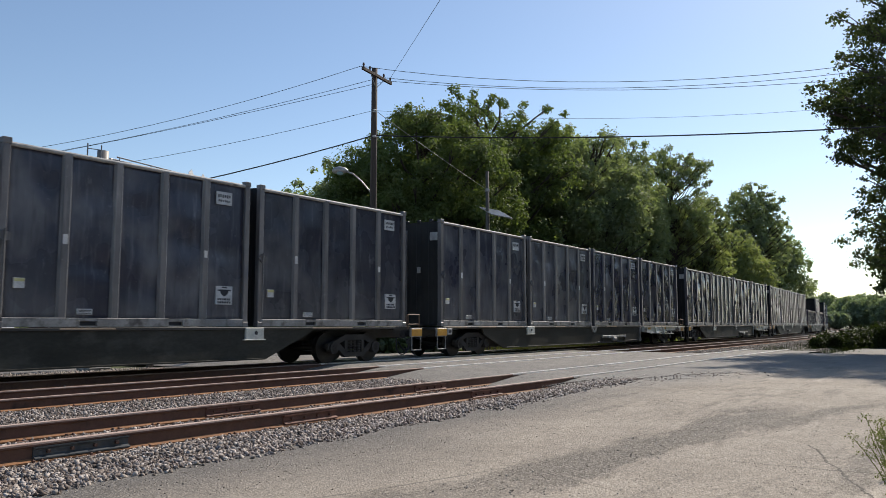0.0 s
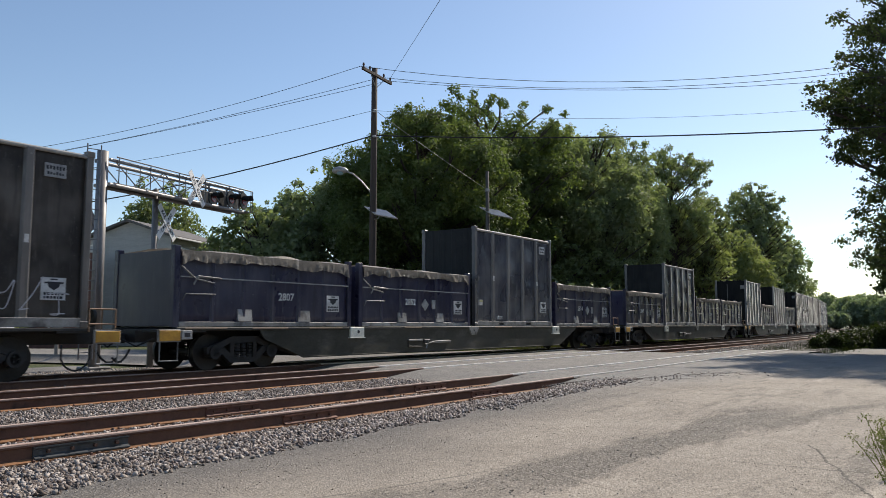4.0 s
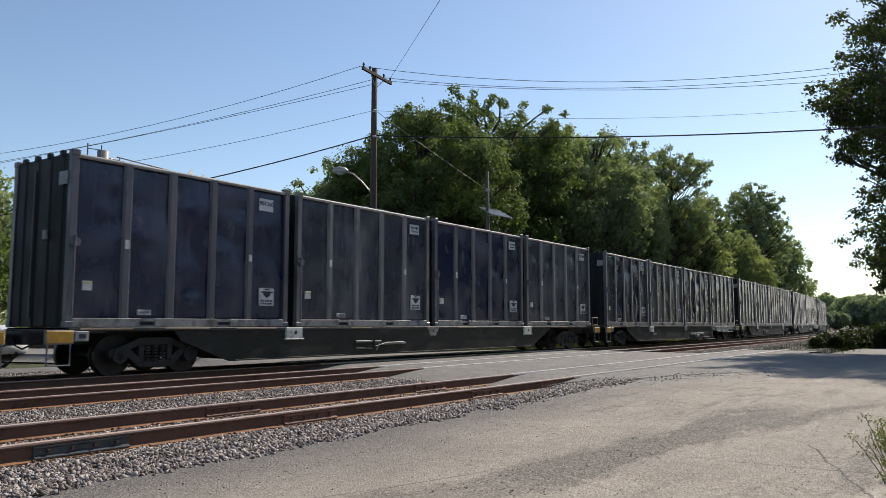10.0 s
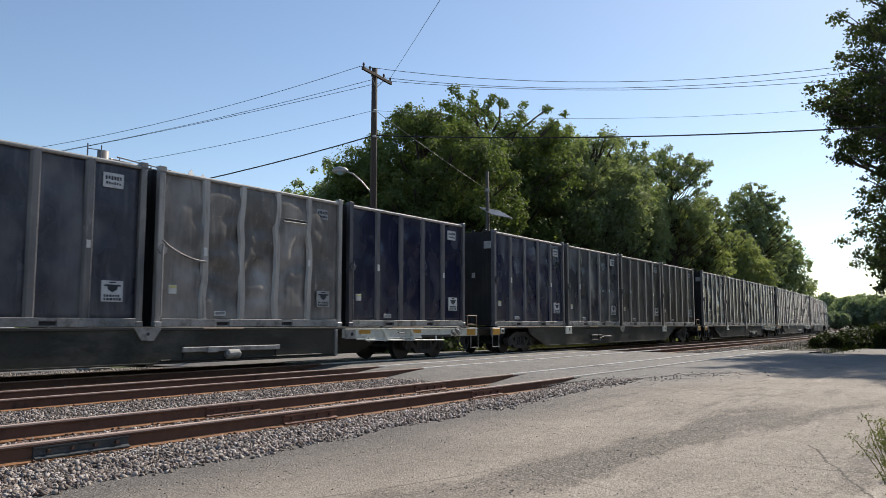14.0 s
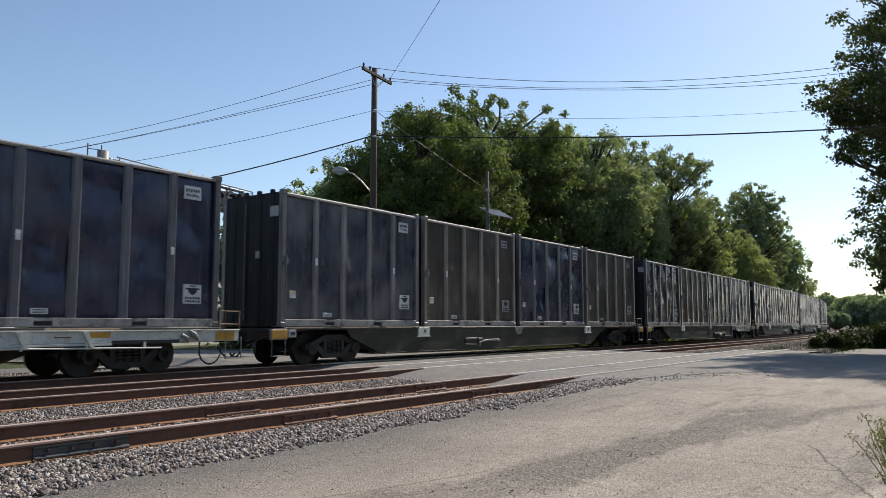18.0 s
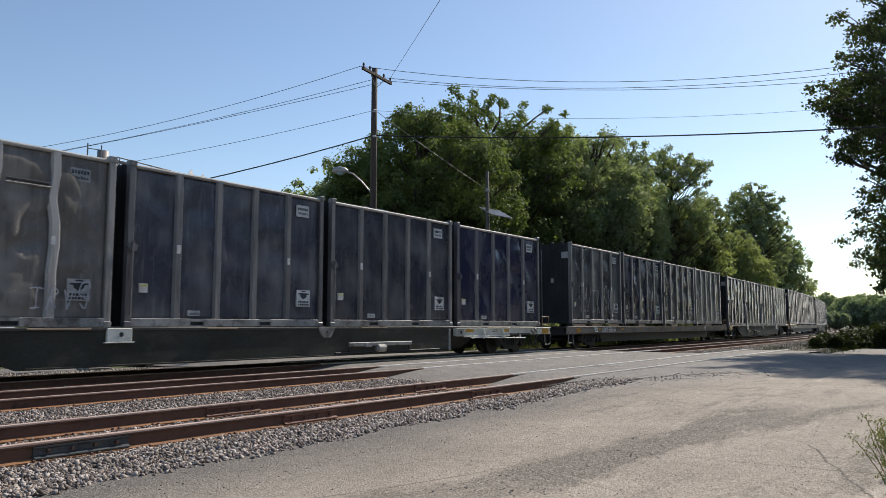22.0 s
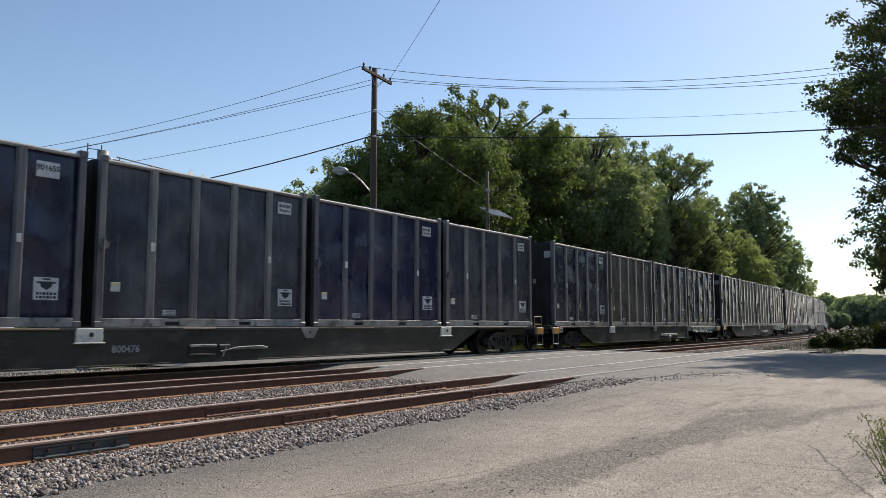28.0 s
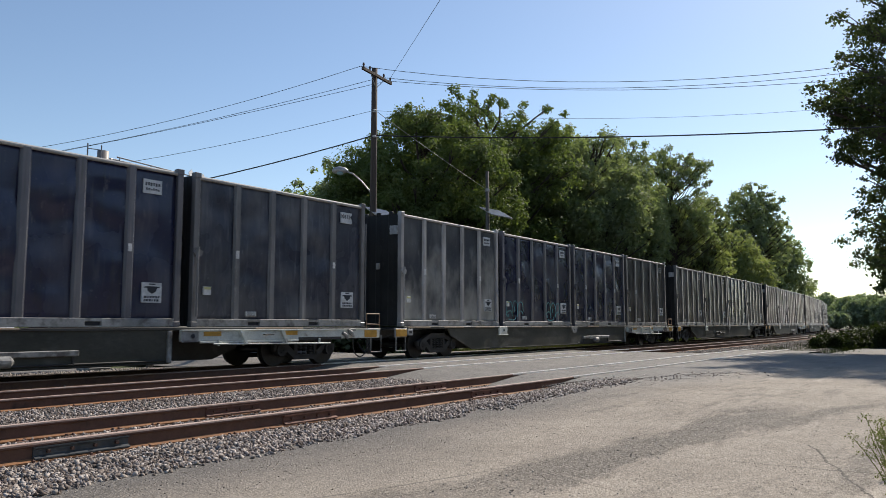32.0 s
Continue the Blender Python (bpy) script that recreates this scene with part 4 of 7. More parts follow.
TAG_LETTERS = (((0.9, 0.75), (0.75, 1.0), (0.2, 0.9), (0.1, 0.55), (0.6, 0.4), (0.8, 0.35), (0.7, 0.0), (0.2, 0.25)),
               ((0.05, 0.95), (0.15, 0.6), (0.55, 0.55), (0.85, 0.95), (0.75, 0.3), (0.6, 0.0), (0.25, 0.1), (0.2, 0.4), (0.5, 0.55)),
               ((0.9, 1.0), (0.55, 0.5), (0.1, 0.05), (0.0, 0.0), (0.5, 0.05)),
               ((0.0, 0.8), (0.5, 0.85), (1.0, 0.8), (0.55, 0.82), (0.5, 0.3), (0.45, 0.0), (0.1, 0.02), (0.9, 0.05)),
               ((0.2, 0.0), (0.3, 0.6), (0.4, 1.0), (0.8, 0.8), (0.35, 0.5), (0.7, 0.2), (0.9, 0.05)),
               ((0.1, 0.9), (0.4, 0.3), (0.5, 0.0), (0.7, 0.6), (0.8, 0.95)))


def ribbon(parent, knots, width, rng, material, y=-C_HALF + 0.004):
    """One sprayed stroke: a flat ribbon through the knots, a little proud of the wall."""
    knots = [Vector((x, 0, z)) for x, z in knots]
    pts = []
    for i in range(len(knots) - 1):
        p0, p1, p2, p3 = knots[max(i - 1, 0)], knots[i], knots[i + 1], knots[min(i + 2, len(knots) - 1)]
        for t in (0, 0.2, 0.4, 0.6, 0.8):
            pts.append(0.5 * ((2 * p1) + (p2 - p0) * t + (2 * p0 - 5 * p1 + 4 * p2 - p3) * t * t + (3 * p1 - p0 - 3 * p2 + p3) * t ** 3))
    bm = bmesh.new()
    last = None
    for i, p in enumerate(pts):
        way = (pts[min(i + 1, len(pts) - 1)] - pts[max(i - 1, 0)]).normalized()
        side = Vector((-way.z, 0, way.x)) * width * rng.uniform(0.75, 1.25)
        a, b = bm.verts.new((p.x + side.x, y, p.z + side.z)), bm.verts.new((p.x - side.x, y, p.z - side.z))
        if last:
            bm.faces.new((last[0], a, b, last[1]))
        last = (a, b)
    bmesh.ops.recalc_face_normals(bm, faces=bm.faces)
    bmesh.ops.solidify(bm, geom=bm.faces[:], thickness=0.003)
    part("spray_stroke", bm, material, parent)


def tag_strokes(parent, x0, x1, z0, z1, seed, count, material, width=0.011):
    """A thin tag: loose written strokes side by side."""
    rng = random.Random(seed)
    step = (x1 - x0) / count
    for k in range(count):
        low, tall, lean = z0 + (z1 - z0) * rng.uniform(0, 0.2), (z1 - z0) * rng.uniform(0.65, 0.95), rng.uniform(-0.1, 0.25)
        shape = TAG_LETTERS[(k + seed) % len(TAG_LETTERS)]
        ribbon(parent, [(x0 + step * (k + 0.08 + 0.84 * u + lean * (v - 0.5)), low + tall * v) for u, v in shape], width, rng, material)


def bubble_strokes(parent, x0, x1, z0, z1, seed, count, material, width=0.018):
    """Fat outlined letters: tall arches that share their legs, with small arches and feet inside."""
    rng = random.Random(seed)
    step, h = (x1 - x0) / count, z1 - z0
    for k in range(count):
        a, b = x0 + step * k, x0 + step * (k + 1) - 0.02
        top, foot = z1 - h * rng.uniform(0, 0.08), z0 + h * rng.uniform(0.0, 0.12)
        hang = foot if k % 2 else z0 + h * rng.uniform(0.35, 0.5)
        ribbon(parent, [(a - 0.03, foot + 0.05 * h), (a - 0.01, z0 + 0.55 * h), (a + 0.15 * step, z0 + 0.85 * h), (a + 0.5 * step, top), (b - 0.1 * step, z0 + 0.86 * h), (b, z0 + 0.6 * h), (b + 0.02, hang)], width, rng, material)
        if k % 2 == 0:
            ribbon(parent, [(a, foot + 0.2 * h), (a + 0.35 * step, z0 + 0.42 * h), (a + 0.75 * step, z0 + 0.40 * h), (b, z0 + 0.2 * h)], width, rng, material)
        if k % 3 == 0:
            ribbon(parent, [(a + 0.02, foot + 0.06 * h), (a + 0.25 * step, foot), (a + 0.3 * step, foot + 0.17 * h)], width, rng, material)
        elif k % 3 == 1:
            ribbon(parent, [(a + 0.35 * step, z0 + 0.35 * h), (a + 0.42 * step, z0 + 0.68 * h), (a + 0.46 * step, z0 + 0.36 * h)], width * 0.8, rng, material)
    ribbon(parent, [(x0 + 0.1 * (x1 - x0), z0 - 0.02), (x0 + 0.3 * (x1 - x0), z0 - 0.06), (x0 + 0.5 * (x1 - x0), z0 - 0.02), (x0 + 0.55 * (x1 - x0), z0 + 0.2 * h)], width, rng, material)


CAR_LEN = 25.425
WHEEL_R = 0.44
TRUCK_AT = (2.22, CAR_LEN - 2.48)
AXLE = 0.89


def wheel_mesh():
    bm = bmesh.new()
    for y in (-0.7525, 0.7525):
        disc(bm, (0, WHEEL_R), WHEEL_R, y - 0.07, y + 0.06, 26)
        disc(bm, (0, WHEEL_R), WHEEL_R + 0.028, y - math.copysign(0.085, y) if y > 0 else y + 0.06, y - math.copysign(0.06, y) if y > 0 else y + 0.085, 26)
        disc(bm, (0, WHEEL_R), 0.13, y - 0.10, y + 0.09, 14)
    tube(bm, [(0, -0.98, WHEEL_R), (0, 0.98, WHEEL_R)], 0.08, 10)
    return bm


def side_frame(bm, y):
    """A cast truck side frame with its spring window and journal boxes."""
    lo, hi = y - 0.07, y + 0.07
    prism(bm, [(-1.12, 0.40), (-1.12, 0.56), (-0.78, 0.66), (-0.40, 0.82), (0.40, 0.82), (0.78, 0.66), (1.12, 0.56), (1.12, 0.40), (0.80, 0.50), (0.42, 0.66), (-0.42, 0.66), (-0.80, 0.50)], lo, hi)
    prism(bm, [(-0.80, 0.50), (-0.62, 0.56), (-0.30, 0.30), (0.30, 0.30), (0.62, 0.56), (0.80, 0.50), (0.40, 0.17), (-0.40, 0.17)], lo, hi)
    for x in (-0.42, 0.30):
        box(bm, x, x + 0.12, lo, hi, 0.28, 0.70)
    for x in (-AXLE, AXLE):
        prism(bm, [(x + 0.17 * math.cos(a), 0.44 + 0.17 * math.sin(a)) for a in (k * math.pi / 6 for k in range(12))], lo - 0.05, hi)
    return bm


def springs(y):
    bm = bmesh.new()
    for x in (-0.19, 0.0, 0.19):
        for k in range(5):
            z = 0.31 + 0.07 * k
            tube(bm, [(x, y - 0.03, z), (x, y - 0.03, z + 0.045)], 0.075, 8)
    return bm


def flat_car(style):
    """A long container flat car. belly: deep sloping sill; platform: the same with a pale end platform; plate: straight side sill."""
    label = {"belly": "dark container flat car with a deep sloping sill", "platform": "container flat car with a chalky white end platform", "plate": "flat car with a long weathered brown side sill"}[style]
    car = thing("flat_car", label, "rail car", "cars of the train")
    x0, x1 = -0.42, CAR_LEN + 0.40
    if style == "plate":
        x0, x1 = -0.68, CAR_LEN + 0.62
        for y0, y1 in ((-1.36, -1.26), (1.26, 1.36)):
            part("side_sill", boxed(x0, x1, y0, y1, 0.70, 1.00, 0.012), M["sill_brown"], car, "weathered brown side sill")
            part("sill_flange", boxed(x0, x1, y0 - 0.03, y1 + 0.03, 1.0, 1.025, 0.006), M["sill_brown"], car)
        bm = bmesh.new()
        prism(bm, [(x0 + 0.1, 0.98), (x0 + 0.1, 0.66), (3.3, 0.64), (3.6, 0.28), (CAR_LEN - 3.6, 0.28), (CAR_LEN - 3.3, 0.64), (x1 - 0.1, 0.66), (x1 - 0.1, 0.98)], -1.12, 1.12)
        part("centre_sill", bm, M["under"], car)
        part("deck", boxed(x0 + 0.02, x1 - 0.02, -1.26, 1.26, 0.94, 1.02, 0.01), M["under"], car)
        for x in [0.2, 2.65, 5.55] + [8.2 + 2.75 * k for k in range(6)] + [24.6]:
            wide = 0.48 if x in (0.2, 24.6) else 0.38
            part("reflector", boxed(x, x + wide, -1.366, -1.355, 0.76 if wide > 0.4 else 0.85, 0.94, 0.002), M["yellow"], car)
        for k in range(5):
            for sx in (0.02, -0.30):
                x = k * C_PITCH + sx
                if 0 <= x < CAR_LEN:
                    part("pedestal", boxed(x, x + 0.16, -1.24, -1.06, 1.02, 1.145, 0.008), M["under"], car)
        for xx in (2.30, 20.4):
            bm = prism(bmesh.new(), [(xx - 0.16, 1.0), (xx + 0.22, 1.0), (xx + 0.30, 0.76), (xx - 0.02, 0.76)], -1.375, -1.34)
            br = part("lashing_bracket", bm, M["sill_white"], car, "chalky white lashing bracket")
            part("bracket_hole", tube(bmesh.new(), [(xx + 0.12, -1.38, 0.84), (xx + 0.12, -1.35, 0.84)], 0.045, 10), M["ink"], br)
    else:
        end_of_belly = 18.55 if style == "platform" else CAR_LEN - 6.05
        for y0, y1 in ((-1.27, -1.22), (1.22, 1.27)):
            side = [(2.55, 1.0), (2.75, 0.74), (4.15, 0.22), (end_of_belly, 0.22)]
            side += [(18.55, 1.0)] if style == "platform" else [(CAR_LEN - 4.55, 0.86), (CAR_LEN - 4.3, 1.0)]
            part("side_sill", prism(bmesh.new(), side, y0, y1), M["sill_dark"], car, "deep grimy side sill")
            part("edge_flange", boxed(x0 + 0.5, x1 - 0.5, y0 - 0.03, y1 + 0.03, 0.975, 1.044, 0.008), M["under"], car)
            out = y0 - 0.035 if y0 < 0 else y1
            part("sill_bead", boxed(4.3, end_of_belly - 0.1, out, out + 0.035, 0.225, 0.262, 0.006), M["sill_dark"], car)
        bm = bmesh.new()
        prism(bm, [(x0, 0.98), (x0, 0.70), (3.0, 0.66), (4.6, 0.24), (CAR_LEN - (5.1 if style == "platform" else 6.6), 0.24), (CAR_LEN - 4.4, 0.48 if style == "platform" else 0.66), (CAR_LEN - 4.2, 0.66), (x1, 0.70), (x1, 0.98)], -0.46, 0.46)
        part("centre_sill", bm, M["under"], car)
        part("deck", boxed(x0 + 0.4, x1 - 0.4, -1.20, 1.20, 0.96, 1.01, 0.008), M["under"], car)
        for y in (-1.0, 1.0):
            part("end_platform", boxed(x0, 0.9, y - 0.28, y + 0.28, 0.93, 1.0, 0.01), M["under"], car)
            part("end_platform", boxed(CAR_LEN - 0.9, x1, y - 0.28, y + 0.28, 0.93, 1.0, 0.01), M["under"], car)
        for k in (1, 3):
            x = k * C_PITCH - 0.13
            if k == 3 and style == "platform":
                continue
            br = part("pedestal", boxed(x - 0.29, x + 0.29, -1.335, -1.24, 0.74, 1.03, 0.012), M["sill_white"], car, "chalky steel corner pedestal")
            part("pedestal_foot", boxed(x - 0.34, x + 0.34, -1.345, -1.26, 0.715, 0.742, 0.006), M["sill_white"], br)
            part("pedestal_hole", tube(bmesh.new(), [(x + 0.03, -1.345, 0.90), (x + 0.03, -1.30, 0.90)], 0.05, 10), M["ink"], br)
        x = 2 * C_PITCH - 0.20
        bm = prism(bmesh.new(), [(x - 0.34, 1.03), (x + 0.34, 1.03), (x + 0.15, 0.75), (x - 0.15, 0.75)], -1.32, -1.24)
        br = part("pedestal", bm, M["rail_dust"], car)
        part("pedestal_hole", tube(bmesh.new(), [(x, -1.33, 0.90), (x, -1.30, 0.90)], 0.035, 10), M["ink"], br)
        if style == "platform":
            a, b = 18.78, CAR_LEN + 0.24
            sill = part("platform_sill", boxed(a, b, -1.42, -1.27, 0.72, 0.985, 0.012), M["sill_white"], car, "chalky white platform sill")
            part("platform_lip", boxed(a - 0.05, b, -1.46, -1.42, 0.962, 0.992, 0.006), M["sill_white"], sill)
            part("platform_foot", boxed(a + 0.45, 22.35, -1.45, -1.42, 0.672, 0.722, 0.006), M["sill_white"], sill)
            part("corner_plate", boxed(a - 0.04, a + 0.42, -1.435, -1.42, 0.70, 0.962, 0.006), M["rail_dust"], sill)
            part("plate_hole", tube(bmesh.new(), [(a + 0.26, -1.445, 0.84), (a + 0.26, -1.42, 0.84)], 0.055, 12), M["ink"], sill)
            for x in (20.42, 21.74):
                bm = bmesh.new()
                prism(bm, [(x - 0.05, 0.962), (x + 0.06, 0.962), (x + 0.20, 0.64), (x + 0.12, 0.64)], -1.50, -1.42)
                part("bracket", bm, M["sill_white"], sill)
            for xa, xb in ((19.35, 19.85), (21.82, 22.32), (24.98, 25.52)):
                part("reflector", boxed(xa, xb, -1.43, -1.418, 0.84 if xa < 24 else 0.74, 0.945, 0.002), M["yellow"], sill)
            part("grab_iron", tube(bmesh.new(), [(21.15, -1.42, 0.86), (21.15, -1.47, 0.86), (21.45, -1.47, 0.86), (21.45, -1.42, 0.86)], 0.014, 6), M["under"], sill)
            part("sill_recess", boxed(22.35, 24.0, -1.425, -1.40, 0.70, 0.775, 0.004), M["under"], sill)
            part("sill_bar", tube(bmesh.new(), [(19.6, -1.47, 0.655), (23.5, -1.47, 0.60)], 0.020, 6), M["sill_white"], sill, "thin pale release rod")
            for x in (19.75, 20.5, 21.8, 23.1):
                part("rod_hanger", boxed(x - 0.02, x + 0.02, -1.48, -1.43, 0.60, 0.74, 0.004), M["sill_white"], sill)
            # release lever and its bell crank
            crank = bmesh.new()
            tube(crank, [(24.02, -1.45, 0.88), (24.16, -1.47, 0.80), (24.20, -1.47, 0.70)], [0.05, 0.06, 0.03], 8)
            tube(crank, [(24.22, -1.46, 0.98), (24.34, -1.48, 0.88), (24.48, -1.46, 0.76)], [0.03, 0.07, 0.025], 8)
            box(crank, 24.30, 24.56, -1.47, -1.42, 0.93, 1.0, 0.01)
            part("release_lever", crank, M["rail_dust"], sill, "worn grey release lever")
            part("belly_post", boxed(18.47, 18.57, -1.33, -1.18, 0.24, 0.97, 0.01), M["rail_dust"], car)
            part("brake_beam", boxed(13.45, 16.4, -1.34, -1.22, 0.47, 0.59, 0.015), M["rail_dust"], car, "pale grey brake beam")
            part("beam_box", boxed(14.12, 14.42, -1.36, -1.20, 0.45, 0.585, 0.01), M["label_grey"], car)
            part("air_tank", tube(bmesh.new(), [(14.65, -1.30, 0.40), (14.72, -1.30, 0.40), (15.05, -1.30, 0.40), (15.12, -1.30, 0.40)], [0.05, 0.12, 0.12, 0.05], 14), M["rail_dust"], car, "grey air tank")
            part("brake_pipe", tube(bmesh.new(), [(12.9, -1.29, 0.30), (18.4, -1.29, 0.30)], 0.022, 6), M["truck"], car)
            for x in (13.5, 14.95, 16.3):
                part("pipe_hanger", boxed(x - 0.02, x + 0.02, -1.31, -1.26, 0.28, 0.55, 0.004), M["truck"], car)
        else:
            for xa, xb, za, zb in ((8.7, 9.45, 0.585, 0.645), (9.95, 11.05, 0.50, 0.56)):
                part("brake_beam", boxed(xa, xb, -1.33, -1.27, za, zb, 0.01), M["rail_dust"], car, "dusty brake beam")
            part("brake_valve", boxed(9.5, 9.85, -1.35, -1.27, 0.50, 0.64, 0.03), M["truck"], car)
            part("brake_pipe", tube(bmesh.new(), [(8.68, -1.31, 0.62), (8.68, -1.31, 0.42), (9.4, -1.33, 0.40)], 0.02, 6), M["truck"], car)
            part("brake_rod", tube(bmesh.new(), [(9.62, -1.33, 0.34), (9.72, -1.33, 0.60)], 0.025, 6), M["rail_dust"], car)
            part("brake_rod", tube(bmesh.new(), [(9.55, -1.34, 0.47), (10.1, -1.34, 0.56), (10.9, -1.34, 0.57)], 0.018, 6), M["rail_dust"], car)
    edge, low, high = (-1.325, 1.004, 1.04) if style != "plate" else (-1.21, 1.03, 1.125)
    for xa, xb in ((0.3, 1.5), (2.3, 3.5), (4.3, 5.6), (8.5, 9.4), (14.0, 15.2), (21.0, 22.6)):
        part("dunnage_board", boxed(xa, xb, edge, edge + (0.022 if style != "plate" else 0.19), low, high, 0.004), M["dunnage"], car)
    # ends: placards, ladders, couplers
    for sx, xe in ((-1, x0), (1, x1)):
        if style == "belly" or (style == "platform" and sx < 0):
            frame_plate = part("plate_frame", boxed(min(xe + sx * 0.02, xe - sx * 0.56), max(xe + sx * 0.02, xe - sx * 0.56), -1.385, -1.31, 0.715, 1.0, 0.01), M["rail_dust"], car)
            part("reflector", boxed(min(xe, xe - sx * 0.54), max(xe, xe - sx * 0.54), -1.40, -1.37, 0.74, 0.975, 0.01), M["yellow"], frame_plate, "yellow end plate")
        if sx < 0 and style != "plate":
            light = part("light_plate", boxed(xe + 0.58, xe + 0.86, -1.40, -1.33, 0.77, 0.975, 0.012), M["label_grey"], car)
            part("plate_print", boxed(xe + 0.65, xe + 0.80, -1.405, -1.395, 0.83, 0.92, 0.002), M["ink"], light)
        bm = bmesh.new()
        xa, xb = xe - sx * 0.03, xe - sx * 0.50
        tube(bm, [(xa, -1.36, 0.80), (xa, -1.36, 0.30), (xb, -1.36, 0.30), (xb, -1.36, 0.80)], 0.020, 6)
        box(bm, min(xa, xb), max(xa, xb), -1.40, -1.32, 0.288, 0.305)
        part("step", bm, M["rail_dust"], car)
        bm = bmesh.new()
        box(bm, min(xe, xe + sx * 0.45), max(xe, xe + sx * 0.45), -0.12, 0.12, 0.68, 0.92, 0.03)
        prism(bm, [(xe + sx * 0.42, -0.16), (xe + sx * 0.56, -0.20), (xe + sx * 0.62, 0.02), (xe + sx * 0.56, 0.18), (xe + sx * 0.42, 0.14)], 0.66, 0.94, "z")
        part("coupler", bm, M["truck"], car)
        hose = [(xe + sx * (0.05 + 0.12 * k), -0.35 - 0.02 * k, 0.68 - 0.42 * math.sin(math.pi * (0.1 + 0.16 * k))) for k in range(5)]
        part("air_hose", tube(bmesh.new(), hose, 0.024, 7), M["cable"], car)
        part("cut_lever", tube(bmesh.new(), [(xe + sx * 0.05, -1.25, 0.80), (xe + sx * 0.12, -0.7, 0.62), (xe + sx * 0.2, -0.15, 0.80)], 0.018, 6), M["truck"], car)
    if style != "plate":
        droop = [(x1 - 1.2 + 0.075 * k, -1.30, 0.42 - 0.24 * math.sin(math.pi * k / 8) ** 0.6) for k in range(9)]
        part("hose_loop", tube(bmesh.new(), [(x1 - 1.2, -1.30, 0.70)] + droop + [(x1 - 0.6, -1.30, 0.68)], 0.020, 7), M["cable"], car)
    bm = bmesh.new()
    xa, xb = x1 - 0.08, x1 - 0.66
    for x in (xa, xb):
        tube(bm, [(x, -1.33, 0.96), (x - 0.0, -1.33, 1.43)], 0.016, 6)
    for z in (1.12, 1.43):
        tube(bm, [(xa, -1.33, z), (xb, -1.33, z)], 0.016, 6)
    tube(bm, [(xa, -1.33, 1.43), (xa, -0.80, 1.43), (xa, -0.80, 0.95)], 0.016, 6)
    part("end_ladder", bm, M["ladder_tan"], car, "worn tan end ladder")
    part("hand_brake", tube(bmesh.new(), [(x1 - 0.14, -0.4, 1.28), (x1 - 0.08, -0.4, 1.28)], 0.20, 16), M["under"], car)
    part("brake_post", boxed(x1 - 0.10, x1 - 0.02, -0.45, -0.35, 0.95, 1.30, 0.01), M["under"], car)
    if style == "plate":
        stand = part("brake_stand", boxed(x1 - 0.42, x1 - 0.22, -0.95, -0.70, 1.0, 1.75, 0.04), M["under"], car, "dark hand brake stand")
        ring = [(x1 - 0.52, -0.85 + 0.27 * math.cos(2 * math.pi * k / 20), 1.72 + 0.27 * math.sin(2 * math.pi * k / 20)) for k in range(21)]
        part("brake_wheel", tube(bmesh.new(), ring, 0.025, 6), M["under"], stand)
        part("brake_hub", tube(bmesh.new(), [(x1 - 0.56, -0.85, 1.72), (x1 - 0.40, -0.85, 1.72)], 0.07, 10), M["rail_dust"], stand)
        part("brake_housing", boxed(x1 - 0.45, x1 - 0.18, -1.02, -0.62, 1.30, 1.80, 0.08), M["under"], stand)
    # trucks
    for c in TRUCK_AT:
        for ax in (-AXLE, AXLE):
            w = part("wheelset", wheel_mesh(), M["wheel"], car)
            w.location.x = c + ax
        for y in (-1.02, 1.02):
            f = part("truck_frame", side_frame(bmesh.new(), y), M["truck"], car, "dusty cast truck frame")
            f.location.x = c
            part("spring_nest", springs(y), M["truck"], f)
            for ax in (-AXLE, AXLE):
                bm = tube(bmesh.new(), [(ax, y - 0.12, WHEEL_R), (ax, y + 0.12, WHEEL_R)], 0.11, 12)
                for k in range(3):
                    a = 2 * math.pi * k / 3
                    tube(bm, [(ax + 0.06 * math.cos(a), y - 0.135, WHEEL_R + 0.06 * math.sin(a)), (ax + 0.06 * math.cos(a), y - 0.11, WHEEL_R + 0.06 * math.sin(a))], 0.02, 6)
                part("bearing_cap", bm, M["truck"], f)
        part("bolster", boxed(c - 0.2, c + 0.2, -0.95, 0.95, 0.5, 0.74, 0.02), M["under"], car)
    return car


# the consist: style of car, four containers each (paint letters), from the first car to the last
CAR_STARTS = {-1: -6.06, 0: 21.02, 1: 48.11, 2: 75.23, 3: 102.40, 4: 129.48, 5: 156.51, 6: 183.53, 7: 210.71, 8: 237.72, 9: 264.80, 10: 291.91,
              11: 318.95, 12: 346.09, 13: 373.30, 14: 400.09, 15: 427.24, 16: 454.21, 17: 481.23, 18: 508.32, 19: 536.48, 20: 563.75, 21: 591.22, 22: 618.40,
              23: 645.47, 24: 672.60, 25: 699.75, 26: 726.99, 27: 753.87, 28: 781.05, 29: 808.13, 30: 835.21, 31: 862.29, 32: 889.37}
SPEED = 22.97
